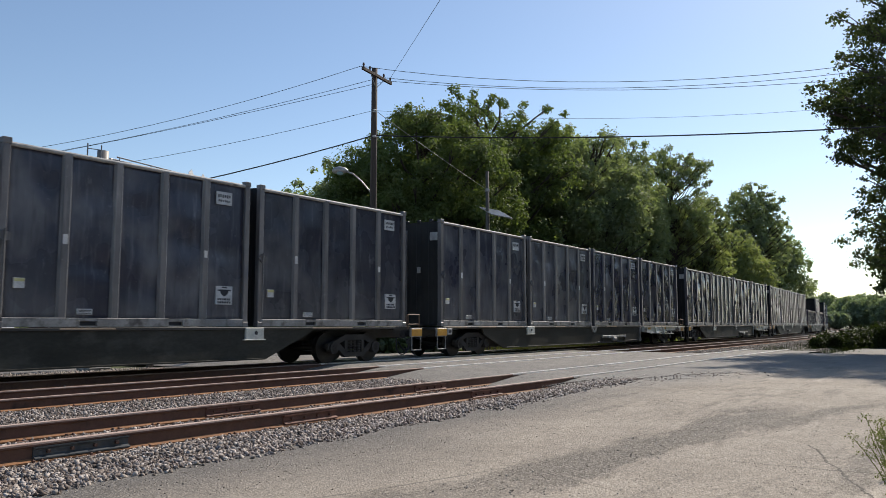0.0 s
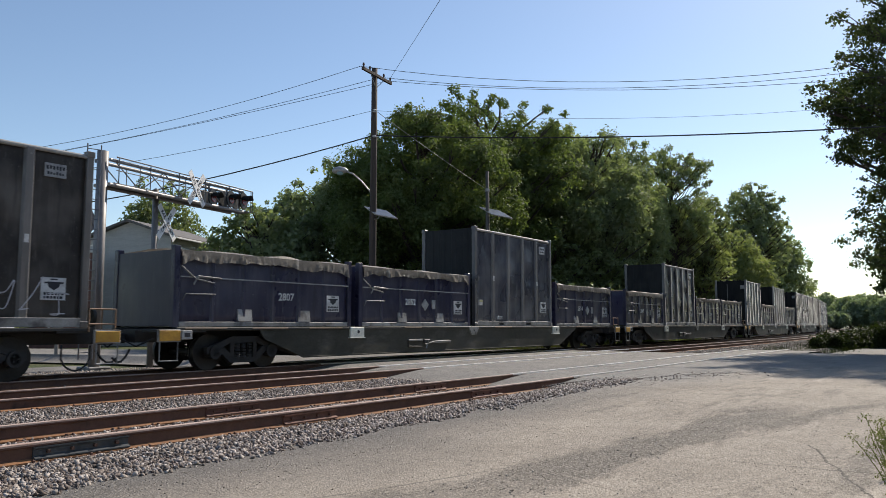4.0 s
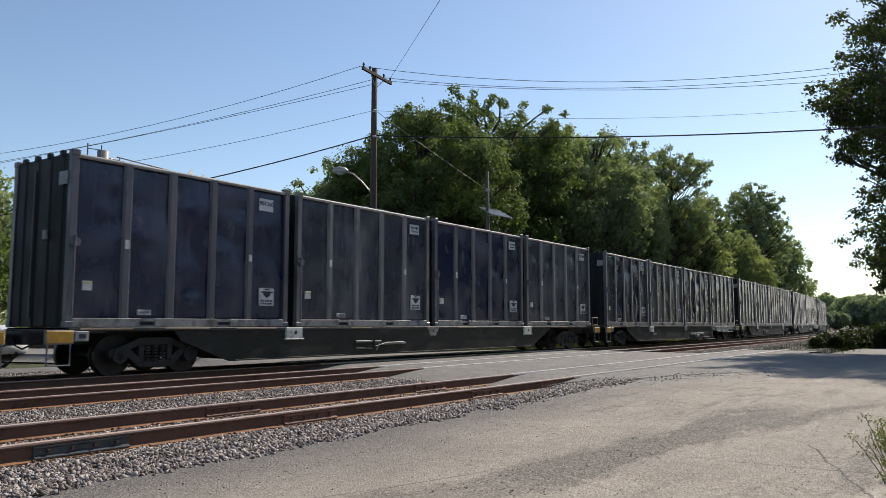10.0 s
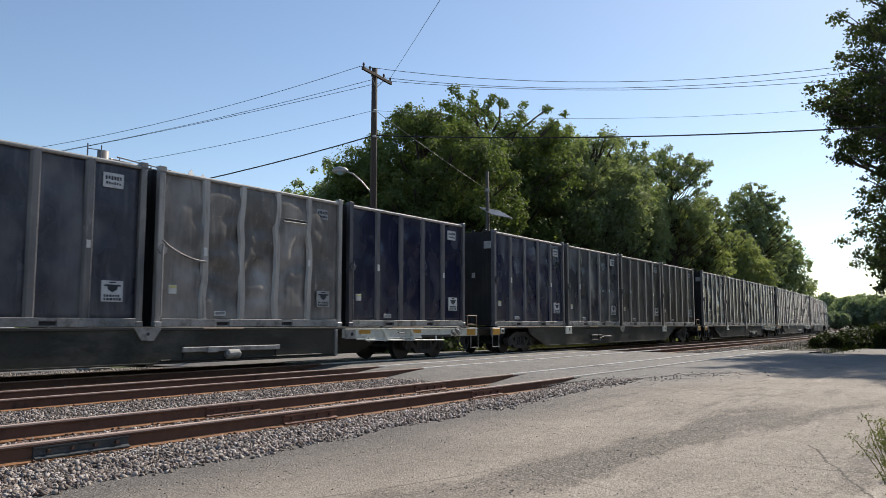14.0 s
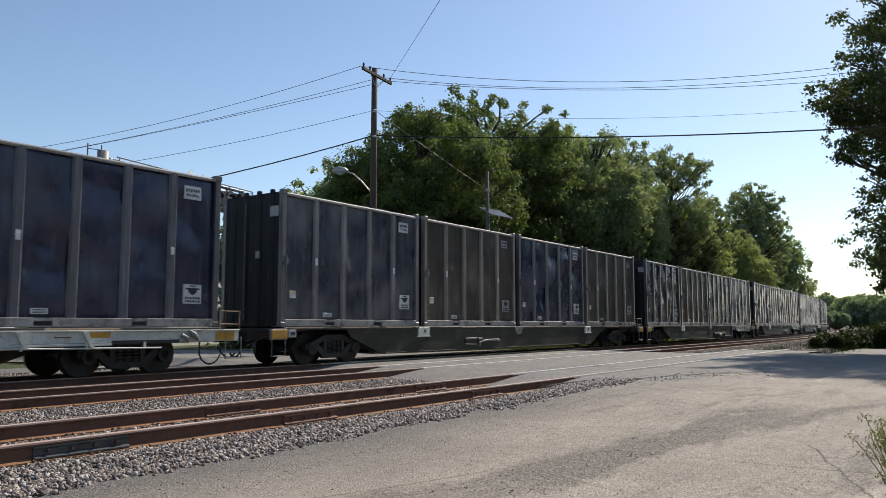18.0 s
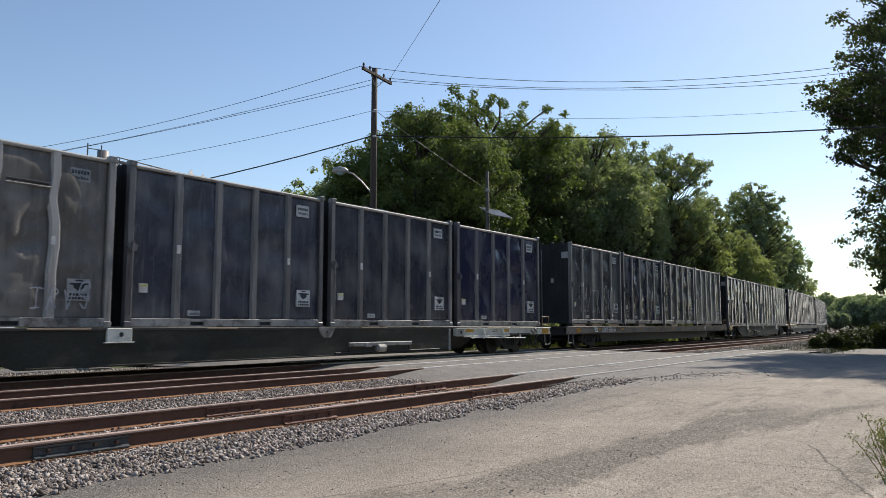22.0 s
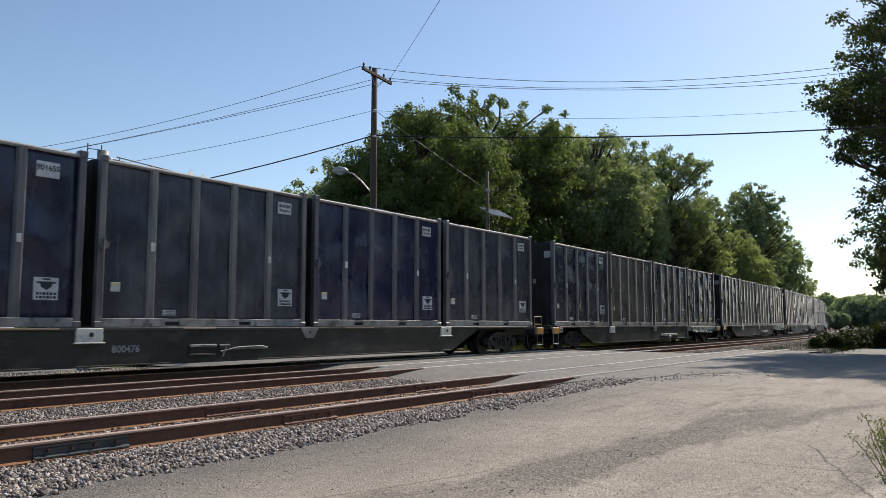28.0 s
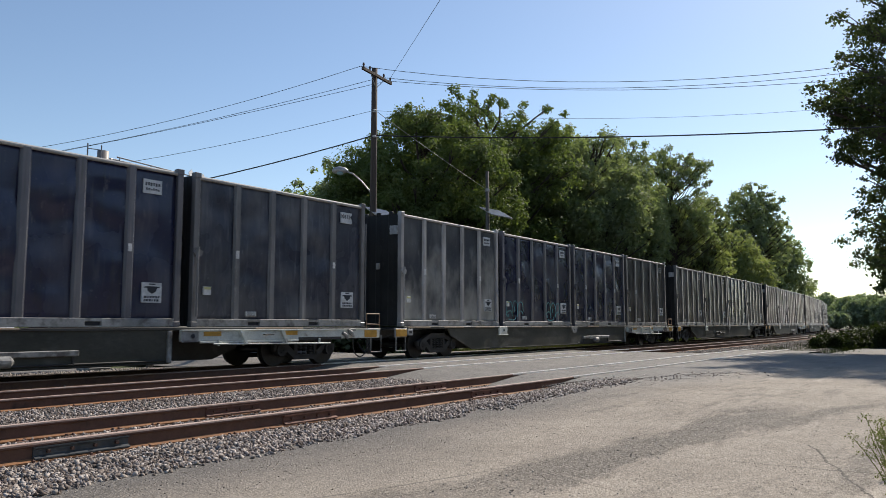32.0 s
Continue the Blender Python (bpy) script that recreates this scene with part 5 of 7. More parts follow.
CONSIST = {-1: "A ddDD", 0: "P DDBB", 1: "P BDBB", 2: "A BKKK", 3: "A lLTL", 4: "A LTLL", 5: "A FLFL", 6: "A DBKO", 7: "A OBDB", 8: "A BDBD", 9: "P BDBD", 10: "A DDDD",
           11: "P DDGB", 12: "A BDKO", 13: "P DKDD", 14: "P DBBB", 15: "A DOBO", 16: "P BODG", 17: "P BDBB", 18: "P GDDB", 19: "C DBDF", 20: "A BDDW", 21: "C BDBD",
           22: "A KDBB", 23: "A BDBD", 24: "P BODB", 25: "P DOKB", 26: "P OBBD", 27: "P FBBK", 28: "A KKDK", 29: "P KDKO", 30: "A KKBD", 31: "P DKKD", 32: "A KDBK"}
PAINT = {"B": "blue", "D": "dull", "d": "dull", "K": "black", "k": "black", "O": "olive", "G": "grey", "F": "faded", "f": "faded", "T": "dull", "W": "scraped"}
WORDS = {"scraped": "tall scraped slate waste container with crumpled side walls", "blue": "tall blue waste container with vertical ribs and white stickers", "dull": "tall grimy navy waste container with pale ribs", "black": "tall soot-blackened waste container with dull ribs",
         "olive": "tall brown-grimed waste container with dull ribs", "grey": "tall bare grey waste container with buckled ribs", "faded": "tall faded slate-grey waste container with pale ribs"}
NUMBERS = {(1, 0): "901728", (8, 0): "901260", (8, 3): "900169", (9, 2): "900371", (10, 2): "800982", (13, 3): "901497", (22, 3): "901561", (23, 0): "901655", (24, 0): "901184",
           (24, 3): "900357", (2, 0): "4007", (5, 2): "4239", (16, 2): "4201", (19, 3): "4126", (20, 3): "4120", (21, 0): "901204", (27, 2): "901152", (26, 3): "901124", (13, 2): "901471",
           (9, 3): "900171", (4, 1): "900122", (0, 0): "901591"}
templates = {(p, v): container(p, d, w) for p, v, d, w in (("blue", 0, 0.08, False), ("blue", 1, 0.10, False), ("dull", 0, 0.04, False), ("dull", 1, 0.055, False), ("black", 0, 0.05, False),
                                                           ("scraped", 1, 0.085, True), ("olive", 0, 0.05, False), ("grey", 0, 0.15, True), ("faded", 0, 0.05, False))}
cars = {"A": flat_car("belly"), "P": flat_car("platform"), "C": flat_car("plate")}
number_bars = bmesh.new()
for k in range(6):
    box(number_bars, -0.19 + 0.066 * k, -0.148 + 0.066 * k, -0.004, 0.0, 0.01 + 0.012 * (k % 2), 0.09)
    box(number_bars, -0.17 + 0.06 * k, -0.132 + 0.06 * k, -0.004, 0.0, -0.09, -0.03 - 0.01 * (k % 3))
bars_ob = part("number_print", number_bars, M["ink"])
bars_mesh = bars_ob.data
bpy.data.objects.remove(bars_ob)
plate_ob = part("number_plate", boxed(-0.235, 0.235, -0.002, 0.03, -0.16, 0.16, 0.002), M["label"])
plate_mesh2 = plate_ob.data
bpy.data.objects.remove(plate_ob)
grey_ob = part("number_plate", boxed(-0.22, 0.22, -0.002, 0.03, -0.14, 0.14, 0.002), M["label_grey"])
plate_mesh_grey = grey_ob.data
bpy.data.objects.remove(grey_ob)
low_numbers = iter(("2807", "2852", "2814", "2849", "2839", "2815", "2827", "2841"))
moving = []


def hide_end(box_thing):
    """A container that stands close behind another carries no gear on its end wall."""
    for end in [c for c in box_thing.children if c.name.startswith("end_panel")]:
        for gear in list(end.children):
            bpy.data.objects.remove(gear)


extras = []
for n, start in CAR_STARTS.items():
    style, load = CONSIST[n].split()
    moving.append((copy_thing(cars[style], Matrix.Identity(4)), start, 0.0, 0.0))
    for i, kind in enumerate(load):
        if kind in "lL":
            number = next(low_numbers)
            box_thing = low_container(number, number not in ("2839", "2807", "2841"))
        else:
            paint = PAINT[kind]
            variant = 1 if kind == "W" else (n + i) % 2 if paint in ("blue", "dull") else 0
            box_thing = copy_thing(templates[(paint, variant)], Matrix.Identity(4))
            tagged(box_thing, WORDS[paint] if kind != "W" else "tall black waste container with crumpled, buckled side ribs")
            extras.append((box_thing, n, i, paint))
        if i and kind not in "lL":
            hide_end(box_thing)
        moving.append((box_thing, start, 0.03 + i * C_PITCH, DECK[style]))
for source in [*templates.values(), *cars.values()]:
    for ob in [*source.children_recursive, source]:
        bpy.data.objects.remove(ob)
for box_thing, n, i, paint in extras:
    number = NUMBERS.get((n, i))
    short = number and len(number) == 4
    if not short:
        plate = new("number_plate", plate_mesh2 if paint in ("blue", "dull", "faded") else plate_mesh_grey)
        plate.parent = box_thing
        plate.matrix_basis = pose(5.26, -C_HALF + 0.036, 3.17)
        if not number:
            bars = new("number_print", bars_mesh)
            bars["kind"] = "stuff"
            bars.parent = plate
            bars.matrix_basis = pose(0, -0.002, 0)
    if number:
        if short:
            part("number_plate", boxed(5.03, 5.40, -C_HALF + 0.036, -C_HALF + 0.07, 2.89, 3.03, 0.002), M["label"], box_thing)
        letters(number, 0.115, M["ink"], box_thing, pose(5.215, -C_HALF + 0.031, 2.96) if short else pose(5.26, -C_HALF + 0.031, 3.20), "number")
    if i == 0:
        plate = new("end_plate", plate_mesh_grey)
        plate.parent = box_thing
        plate.matrix_basis = pose(-0.032, -0.92, 3.1, 0, 0, -90) @ Matrix.Diagonal((0.7, 1, 1, 1))
by_place = {(n, i): b for b, n, i, p in extras}
tag_strokes(by_place[(19, 0)], 0.75, 5.2, 0.3, 1.75, 6, 9, M["spray"])
bubble_strokes(by_place[(17, 1)], 0.45, 2.2, 0.28, 1.42, 8, 4, M["spray"])
tag_strokes(by_place[(17, 1)], 1.75, 2.5, 0.2, 1.25, 4, 1, M["spray"], 0.016)
bubble_strokes(by_place[(17, 1)], 2.75, 4.45, 0.24, 1.22, 9, 5, M["spray"])
bubble_strokes(by_place[(14, 1)], 1.3, 2.9, 0.24, 0.80, 9, 5, M["spray"], 0.012)
tag_strokes(by_place[(14, 1)], 3.1, 4.4, 0.22, 0.75, 9, 4, M["spray"])
tag_strokes(by_place[(2, 3)], 0.4, 5.7, 0.25, 1.0, 12, 10, M["spray"])
tag_strokes(by_place[(18, 0)], 4.3, 5.6, 0.35, 0.95, 3, 4, M["spray"], 0.012)
tag_strokes(by_place[(20, 2)], 3.6, 5.6, 0.3, 1.0, 15, 5, M["spray"], 0.013)
bubble_strokes(by_place[(27, 1)], 0.3, 1.6, 0.3, 1.0, 17, 3, M["spray_teal"], 0.014)
bubble_strokes(by_place[(27, 1)], 3.6, 4.9, 0.3, 1.0, 18, 3, M["spray_teal"], 0.014)

car_of = {start: ob for ob, start, along, up in moving if along == 0.0 and up == 0.0}
letters("GIMX 638058", 0.215, M["letter"], car_of[CAR_STARTS[19]], pose(3.95, -1.364, 0.85), "reporting_mark")
letters("GIMX", 0.215, M["letter"], car_of[CAR_STARTS[21]], pose(3.6, -1.364, 0.85), "reporting_mark")
for n, mark, x in ((2, "800522", 7.1), (9, "800456", 6.9), (20, "800473", 7.1), (23, "800476", 7.1)):
    letters(mark, 0.16, M["label_grey"], car_of[CAR_STARTS[n]], pose(x, -1.274, 0.58), "reporting_mark")
# cloth on top of two containers
for n, i, x0, x1 in ((25, 3, 2.2, 4.2), (14, 0, 0.1, 0.9)):
    bm = bmesh.new()
    rows = []
    for a in range(13):
        row = []
        for b in range(7):
            x, y = x0 + (x1 - x0) * a / 12, -C_HALF - 0.03 + 0.9 * b / 6
            row.append(bm.verts.new((x, y, C_TALL + 0.04 + 0.10 * abs(noise.noise((x * 3, y * 4, n))) - (0.14 + 0.1 * noise.noise((x * 4, 1, n)) if b == 0 else 0))))
        rows.append(row)
    for r, q in zip(rows, rows[1:]):
        for b in range(6):
            bm.faces.new((r[b], r[b + 1], q[b + 1], q[b]))
    bmesh.ops.solidify(bm, geom=bm.faces[:], thickness=0.015)
    part("cover_cloth", bm, M["teal_tarp"], by_place[(n, i)], "crumpled teal cover cloth")

# ---- poles, wires, crossing signals ----
POLE = Vector((24.75, 21.83, 0))
LINE_WAY = Vector((-0.369, 0.929, 0))
SQUARE_WAY = Vector((0.929, 0.369, 0))  # square to the pole line
ARM_WAY = Vector((0.985, 0.170, 0))     # the crossing pole's arm is turned


def utility_pole(where, top, label, a=SQUARE_WAY):
    p = thing("utility_pole", label, "utility pole", "pole line")
    p.location = where
    part("pole", tube(bmesh.new(), [(0, 0, -0.5), (0, 0, 4), (0.02, 0, 8), (0.03, 0.0, top)], [0.17, 0.155, 0.14, 0.125], 12), M["pole"], p, smooth=True)
    for z in (top - 0.42, ):
        bm = bmesh.new()
        box(bm, -1.2, 1.2, -0.055, 0.055, -0.065, 0.065, 0.008)
        arm = part("crossarm", bm, M["pole"], p)
        arm.matrix_basis = pose(0, 0, z + 0.05, 0, 0, math.degrees(math.atan2(a.y, a.x))) @ pose(0, -0.16, 0)
        for x in (-1.12, -0.6, 0.55, 1.12):
            b2 = bmesh.new()
            tube(b2, [(x, 0, 0.05), (x, 0, 0.12), (x, 0, 0.16), (x, 0, 0.25)], [0.03, 0.03, 0.055, 0.035], 8)
            part("insulator", b2, M["insulator"], arm)
        b2 = bmesh.new()
        for sx in (-1, 1):
            tube(b2, [(sx * 0.55, 0.0, -0.05), (0, 0.05, -0.55)], 0.018, 6)
        part("brace", b2, M["rail_dust"], arm)
    for z in (top - 1.95, top - 2.0, top - 3.1):
        part("wire_clamp", boxed(-0.2, -0.06, -0.22, -0.1, z - 0.04, z + 0.04, 0.01), M["galv"], p)
    return p


utility_pole(POLE, 12.35, "dark wooden utility pole with crossarm and street lamp", ARM_WAY)
utility_pole(POLE + LINE_WAY * 42, 10.4, "dark wooden utility pole with a crossarm behind the crossing")
utility_pole(POLE - LINE_WAY * 42, 14.9, "dark wooden utility pole with a crossarm beside the lot")


def wire(points, radius, label, sag=0.0, name="overhead_wire", material="cable"):
    pts = []
    for a, b in zip(points, points[1:]):
        a, b = Vector(a), Vector(b)
        for k in range(24):
            t = k / 24
            pts.append(a.lerp(b, t) - Vector((0, 0, sag * 4 * t * (1 - t))))
    pts.append(Vector(points[-1]))
    ob = part(name, tube(bmesh.new(), pts, radius, 5), M[material])
    return tagged(ob, label, "wire", "overhead wires")


farp, nearp = POLE + LINE_WAY * 42, POLE - LINE_WAY * 42
up = lambda p, z, o=0.0: (p.x + (ARM_WAY if p is POLE else SQUARE_WAY).x * o, p.y + (ARM_WAY if p is POLE else SQUARE_WAY).y * o, z)
for o, z0, zf, sf, zn, sn in ((-1.12, 12.1, 10.33, 2.0, 15.58, 3.22), (0.55, 12.1, 8.50, 0.98, 14.94, 2.69), (1.12, 12.1, 7.80, 0.50, 13.33, 2.05)):
    wire([up(farp, zf, o), up(POLE, z0, o)], 0.011, "thin black power wire strung between poles", sf)
    wire([up(POLE, z0, o), up(nearp, zn, o)], 0.011, "thin black power wire strung between poles", sn)
wire([up(farp, 8.93), up(POLE, 10.45)], 0.010, "thin telephone wire strung between poles", 1.45)
wire([up(POLE, 10.45), up(nearp, 12.07)], 0.006, "thin telephone wire strung between poles", 1.97)
wire([up(farp, 7.05), up(POLE, 9.33)], 0.028, "thick black cable strung between poles", 1.76)
wire([up(POLE, 9.33), up(nearp, 9.57)], 0.028, "thick black cable strung between poles", 1.03)
wire([up(POLE, 12.0, 1.12), (2.06, -3.24, 7.26)], 0.008, "thin black service wire over the lot", 0.0)
wire([up(POLE, 10.5), (32.78, 21.13, 8.0)], 0.014, "pale guy wire between pole and post", 0.05, material="galv")

# street lamp on the pole
lamp = thing("street_lamp", "street lamp on a curved grey arm of the pole", "street lamp")
lamp.location = (24.72, 21.87, 0)
part("arm", tube(bmesh.new(), [(0, 0.1, 6.85), (-0.28, 0.35, 7.3), (-0.55, 0.62, 7.62), (-0.8, 0.85, 7.72)], 0.035, 8), M["galv"], lamp)
bm = bmesh.new()
tube(bm, [(-0.70, 0.76, 7.74), (-0.80, 0.86, 7.76), (-0.98, 1.03, 7.76), (-1.14, 1.18, 7.72), (-1.2, 1.24, 7.69)], [0.05, 0.13, 0.17, 0.12, 0.04], 10)
part("head", bm, M["galv"], lamp, smooth=True)
bm = bmesh.new()
tube(bm, [(-0.96, 1.0, 7.66), (-0.96, 1.0, 7.58), (-0.96, 1.0, 7.54)], [0.16, 0.15, 0.06], 10)
part("lens", bm, M["lamp_glass"], lamp, smooth=True)

# solar panels
R = Vector((math.cos(YAW), -math.sin(YAW), 0))
F = Vector((math.sin(YAW), math.cos(YAW), 0))
UP = Vector((0, 0, 1))


def solar_panel(centre, size, label):
    s = thing("solar_panel", label, "solar panel", "solar panels")
    s.location = centre
    u = (R * 0.53 - UP * 0.10 + F * 0.02) * size
    v = (R * 0.30 - UP * 0.25 - F * 0.35) * size
    n = u.cross(v).normalized()
    if n.z < 0:
        n = -n
    for name, k, lo, hi, mat in (("frame", 1.0, -0.02, 0.02, M["galv"]), ("cells", 0.95, 0.02, 0.026, M["solar_face"])):
        bm = bmesh.new()
        vs = [bm.verts.new(a * u * k + b * v * k + n * h) for h in (lo, hi) for a, b in ((-1, -1), (1, -1), (1, 1), (-1, 1))]
        for f in ((0, 1, 2, 3), (7, 6, 5, 4), (0, 4, 5, 1), (1, 5, 6, 2), (2, 6, 7, 3), (3, 7, 4, 0)):
            bm.faces.new([vs[i] for i in f])
        bmesh.ops.recalc_face_normals(bm, faces=bm.faces)
        part(name, bm, mat, s)
    part("bracket", tube(bmesh.new(), [(0, 0, -0.02), (-0.12, 0.05, -0.25), (-0.3, 0.1, -0.3)], 0.025, 6), M["galv"], s)
    return s


solar_panel((33.0, 20.75, 6.80), 1.0, "tilted solar panel on a grey wooden post")
solar_panel((24.95, 21.55, 5.92), 0.9, "tilted solar panel bracketed to the utility pole")
post = thing("signal_post", "weathered grey wooden post carrying a solar panel", "post")
post.location = (32.75, 21.1, 0)
part("shaft", tube(bmesh.new(), [(0, 0, -0.5), (0, 0, 4), (0, 0, 8.95)], [0.12, 0.105, 0.09], 12), M["post"], post, smooth=True)
part("band", tube(bmesh.new(), [(0, 0, 7.9), (0, 0, 8.05)], 0.115, 12), M["galv"], post)

# cantilever crossing signal
mast = thing("crossing_signal", "aluminium cantilever crossing signal with truss arm and red lamps", "crossing signal")
mast.location = (12.35, 21.75, 0)
reach = Vector((19.05 - 12.35, 23.35 - 21.75, 0))
LEN = reach.length
turn = math.degrees(math.atan2(reach.y, reach.x))
part("mast", tube(bmesh.new(), [(0, 0, -0.4), (0, 0, 6.33)], 0.165, 20), M["alu"], mast, smooth=True)
part("base", boxed(-0.35, 0.35, -0.35, 0.35, -0.5, -0.12, 0.03), M["rail_dust"], mast)


def arm_part(name, bm, mat, label=""):
    ob = part(name, bm, mat, mast, label)
    ob.matrix_basis = pose(0, 0, 0, 0, 0, turn)
    return ob


for y in (-0.28, 0.28):
    for z, r in ((6.05, 0.055), (5.30, 0.06)):
        arm_part("chord", tube(bmesh.new(), [(0.0, y, z), (LEN * 0.93, y, z + 0.03)], r, 10), M["alu"])
    zig = bmesh.new()
    n = 6
    for k in range(n):
        x0, x1 = LEN * 0.9 * k / n + 0.2, LEN * 0.9 * (k + 1) / n + 0.2
        tube(zig, [(x0, y, 6.05), (x1, y, 5.3)] if k % 2 == 0 else [(x0, y, 5.3), (x1, y, 6.05)], 0.02, 6)
        tube(zig, [(x1, y, 5.3), (x1, y, 6.05)], 0.016, 6)
    arm_part("lattice", zig, M["alu"])
deck = bmesh.new()
box(deck, 0.2, LEN, -0.30, 0.30, 5.36, 5.385)
arm_part("walkway", deck, M["sign_back"])
railing = bmesh.new()
for x in [0.3 + k * (LEN - 0.4) / 5 for k in range(6)]:
    tube(railing, [(x, -0.36, 5.35), (x, -0.36, 6.16)], 0.018, 6)
tube(railing, [(0.2, -0.36, 6.16), (LEN, -0.36, 6.16)], 0.02, 6)
tube(railing, [(0.2, -0.36, 5.75), (LEN, -0.36, 5.75)], 0.014, 6)
tube(railing, [(LEN, -0.36, 6.16), (LEN, -0.36, 5.36), (LEN, 0.3, 5.36)], 0.018, 6)
arm_part("railing", railing, M["sign_back"])
ladder = bmesh.new()
for y in (-0.2, 0.2):
    tube(ladder, [(-0.32, y, 0.1), (-0.32, y, 6.45)], 0.022, 6)
for k in range(21):
    tube(ladder, [(-0.32, -0.2, 0.3 + 0.3 * k), (-0.32, 0.2, 0.3 + 0.3 * k)], 0.014, 6)
lad = part("ladder", ladder, M["sign_back"], mast)
lad.matrix_basis = pose(0, 0, 0, 0, 0, 82.0) @ pose(0.10, 0.34, 0)


def crossbuck(parent, centre, facing, size=1.22, back=False):
    """Two crossed white boards lettered RAILROAD CROSSING."""
    for ang, words in ((50, "RAIL   ROAD"), (-50, "CROSSING")):
        bm = boxed(-size / 2, size / 2, -0.008, 0.008, -0.115, 0.115, 0.004)
        b = part("crossbuck_board", bm, M["sign_back" if back else "sign_white"], parent)
        b.matrix_basis = Matrix.Translation(centre) @ pose(0, -0.012 if ang > 0 else 0.006, 0, 0, 0, facing) @ pose(0, 0, 0, 0, ang, 0)
        if not back:
            letters(words, 0.125, M["ink"], b, pose(0, -0.010, 0), "sign_lettering")


FACE = 21.7
crossbuck(mast, Vector((15.88 - 12.35, 21.98 - 21.75, 5.70)), FACE, 1.4)
crossbuck(mast, Vector((0.06, 0.42, 4.2)), FACE, 1.2, True)
for x, y, z in ((16.95, 22.75, 5.62), (17.85, 22.9, 5.70), (18.55, 23.05, 5.74)):
    loc = Vector((x - 12.35, y - 21.75, z))
    for sgn in (-1, 1):
        bm = bmesh.new()
        tube(bm, [(0, -0.04, 0), (0, 0.02, 0)], 0.30, 20)
        u = part("lamp_backplate", bm, M["black_metal"], mast)
        u.matrix_basis = Matrix.Translation(loc) @ pose(0.0, 0, 0, 0, 0, FACE + (0 if sgn < 0 else 180)) @ pose(0, -0.16, 0)
        part("lens", tube(bmesh.new(), [(0, -0.06, 0), (0, -0.03, 0)], 0.16, 16), M["red_lens"], u)
        hood = bmesh.new()
        prev = None
        for k in range(11):
            a = math.pi * k / 10
            ring = [hood.verts.new((0.19 * math.cos(a), -0.04, 0.19 * math.sin(a))), hood.verts.new((0.18 * math.cos(a), -0.34, 0.02 + 0.16 * math.sin(a)))]
            if prev:
                hood.faces.new((prev[0], prev[1], ring[1], ring[0]))
            prev = ring
        bmesh.ops.solidify(hood, geom=hood.faces[:], thickness=0.008)
        part("hood", hood, M["black_metal"], u)
    hang = part("hanger", tube(bmesh.new(), [(loc.x, loc.y, loc.z - 0.3), (loc.x, loc.y, loc.z + 0.45)], 0.035, 8), M["alu"], mast)

sign = thing("crossing_sign", "white railroad crossing crossbuck on a grey pole", "sign")
sign.location = (14.75, 22.62, 0)
part("pole", tube(bmesh.new(), [(0, 0, -0.4), (0, 0, 5.57)], 0.10, 14), M["alu"], sign, smooth=True)
part("cap", tube(bmesh.new(), [(0, 0, 5.55), (0, 0, 5.62)], [0.11, 0.05], 14), M["alu"], sign)
crossbuck(sign, Vector((0.26, -0.28, 4.48)), FACE, 1.42)
part("sign_arm", tube(bmesh.new(), [(0, 0, 4.55), (0.33, -0.25, 4.55)], 0.03, 6), M["alu"], sign)

# low house beyond the crossing: gable roof, lap siding, two windows
house = thing("house", "low beige house with lap siding and a grey shingled roof", "house")
house.matrix_basis = pose(33.4, 50.6, -0.36, 0, 0, 24)
bm = bmesh.new()
prism(bm, [(-3.2, 0), (3.2, 0), (3.2, 7.5), (0, 8.6), (-3.2, 7.5)], -3.6, 3.6, "x")
part("wall", bm, M["siding"], house)
for k in range(28):
    bm = boxed(-3.63, 3.63, -3.235, -3.2, 0.25 + 0.255 * k, 0.49 + 0.255 * k, 0.0)
    part("siding_board", bm, M["siding"], house)
for sy in (-1, 1):
    bm = bmesh.new()
    vs = [(sy * 3.75, 7.36), (0, 8.62), (0, 8.80), (sy * 3.75, 7.54)]
    prism(bm, vs, -4.0, 4.0, "x")
    roof = part("roof", bm, M["shingle"], house)
for x in (-1.9, 1.7):
    w = part("window", boxed(x - 0.55, x + 0.55, -3.30, -3.2, 5.5, 6.9, 0.01), M["trim"], house)
    for z0, z1 in ((5.58, 6.17), (6.23, 6.82)):
        part("pane", boxed(x - 0.47, x + 0.47, -3.31, -3.29, z0, z1), M["dark_glass"], w)
part("gutter", boxed(-4.0, 4.0, -3.87, -3.75, 7.34, 7.46, 0.02), M["trim"], house)

# low brick shed with a pale parapet behind the crossing, and a raised crossing gate before it
shed = thing("shed", "low brown brick shed with a pale flat roof edge", "building")
shed.matrix_basis = pose(25.6, 48.9, -0.36, 0, 0, -28)
part("wall", boxed(-1.9, 1.9, -1.5, 1.5, 0, 6.05, 0.02), M["brick_far"], shed)
part("roof_edge", boxed(-2.0, 2.0, -1.6, 1.6, 6.05, 6.5, 0.03), M["trim"], shed)
win = part("window", boxed(-0.5, 0.3, -1.54, -1.49, 3.6, 4.8, 0.01), M["trim"], shed)
part("pane", boxed(-0.42, 0.22, -1.56, -1.53, 3.68, 4.72), M["dark_glass"], win)
gate = thing("crossing_gate", "raised red and white striped gate arm on a metal post", "gate")
gate.matrix_basis = pose(15.12, 29.32, -0.2, 0, 0, -28)
part("post", tube(bmesh.new(), [(0, 0.18, -0.2), (0, 0.18, 1.6)], 0.07, 10), M["alu"], gate)
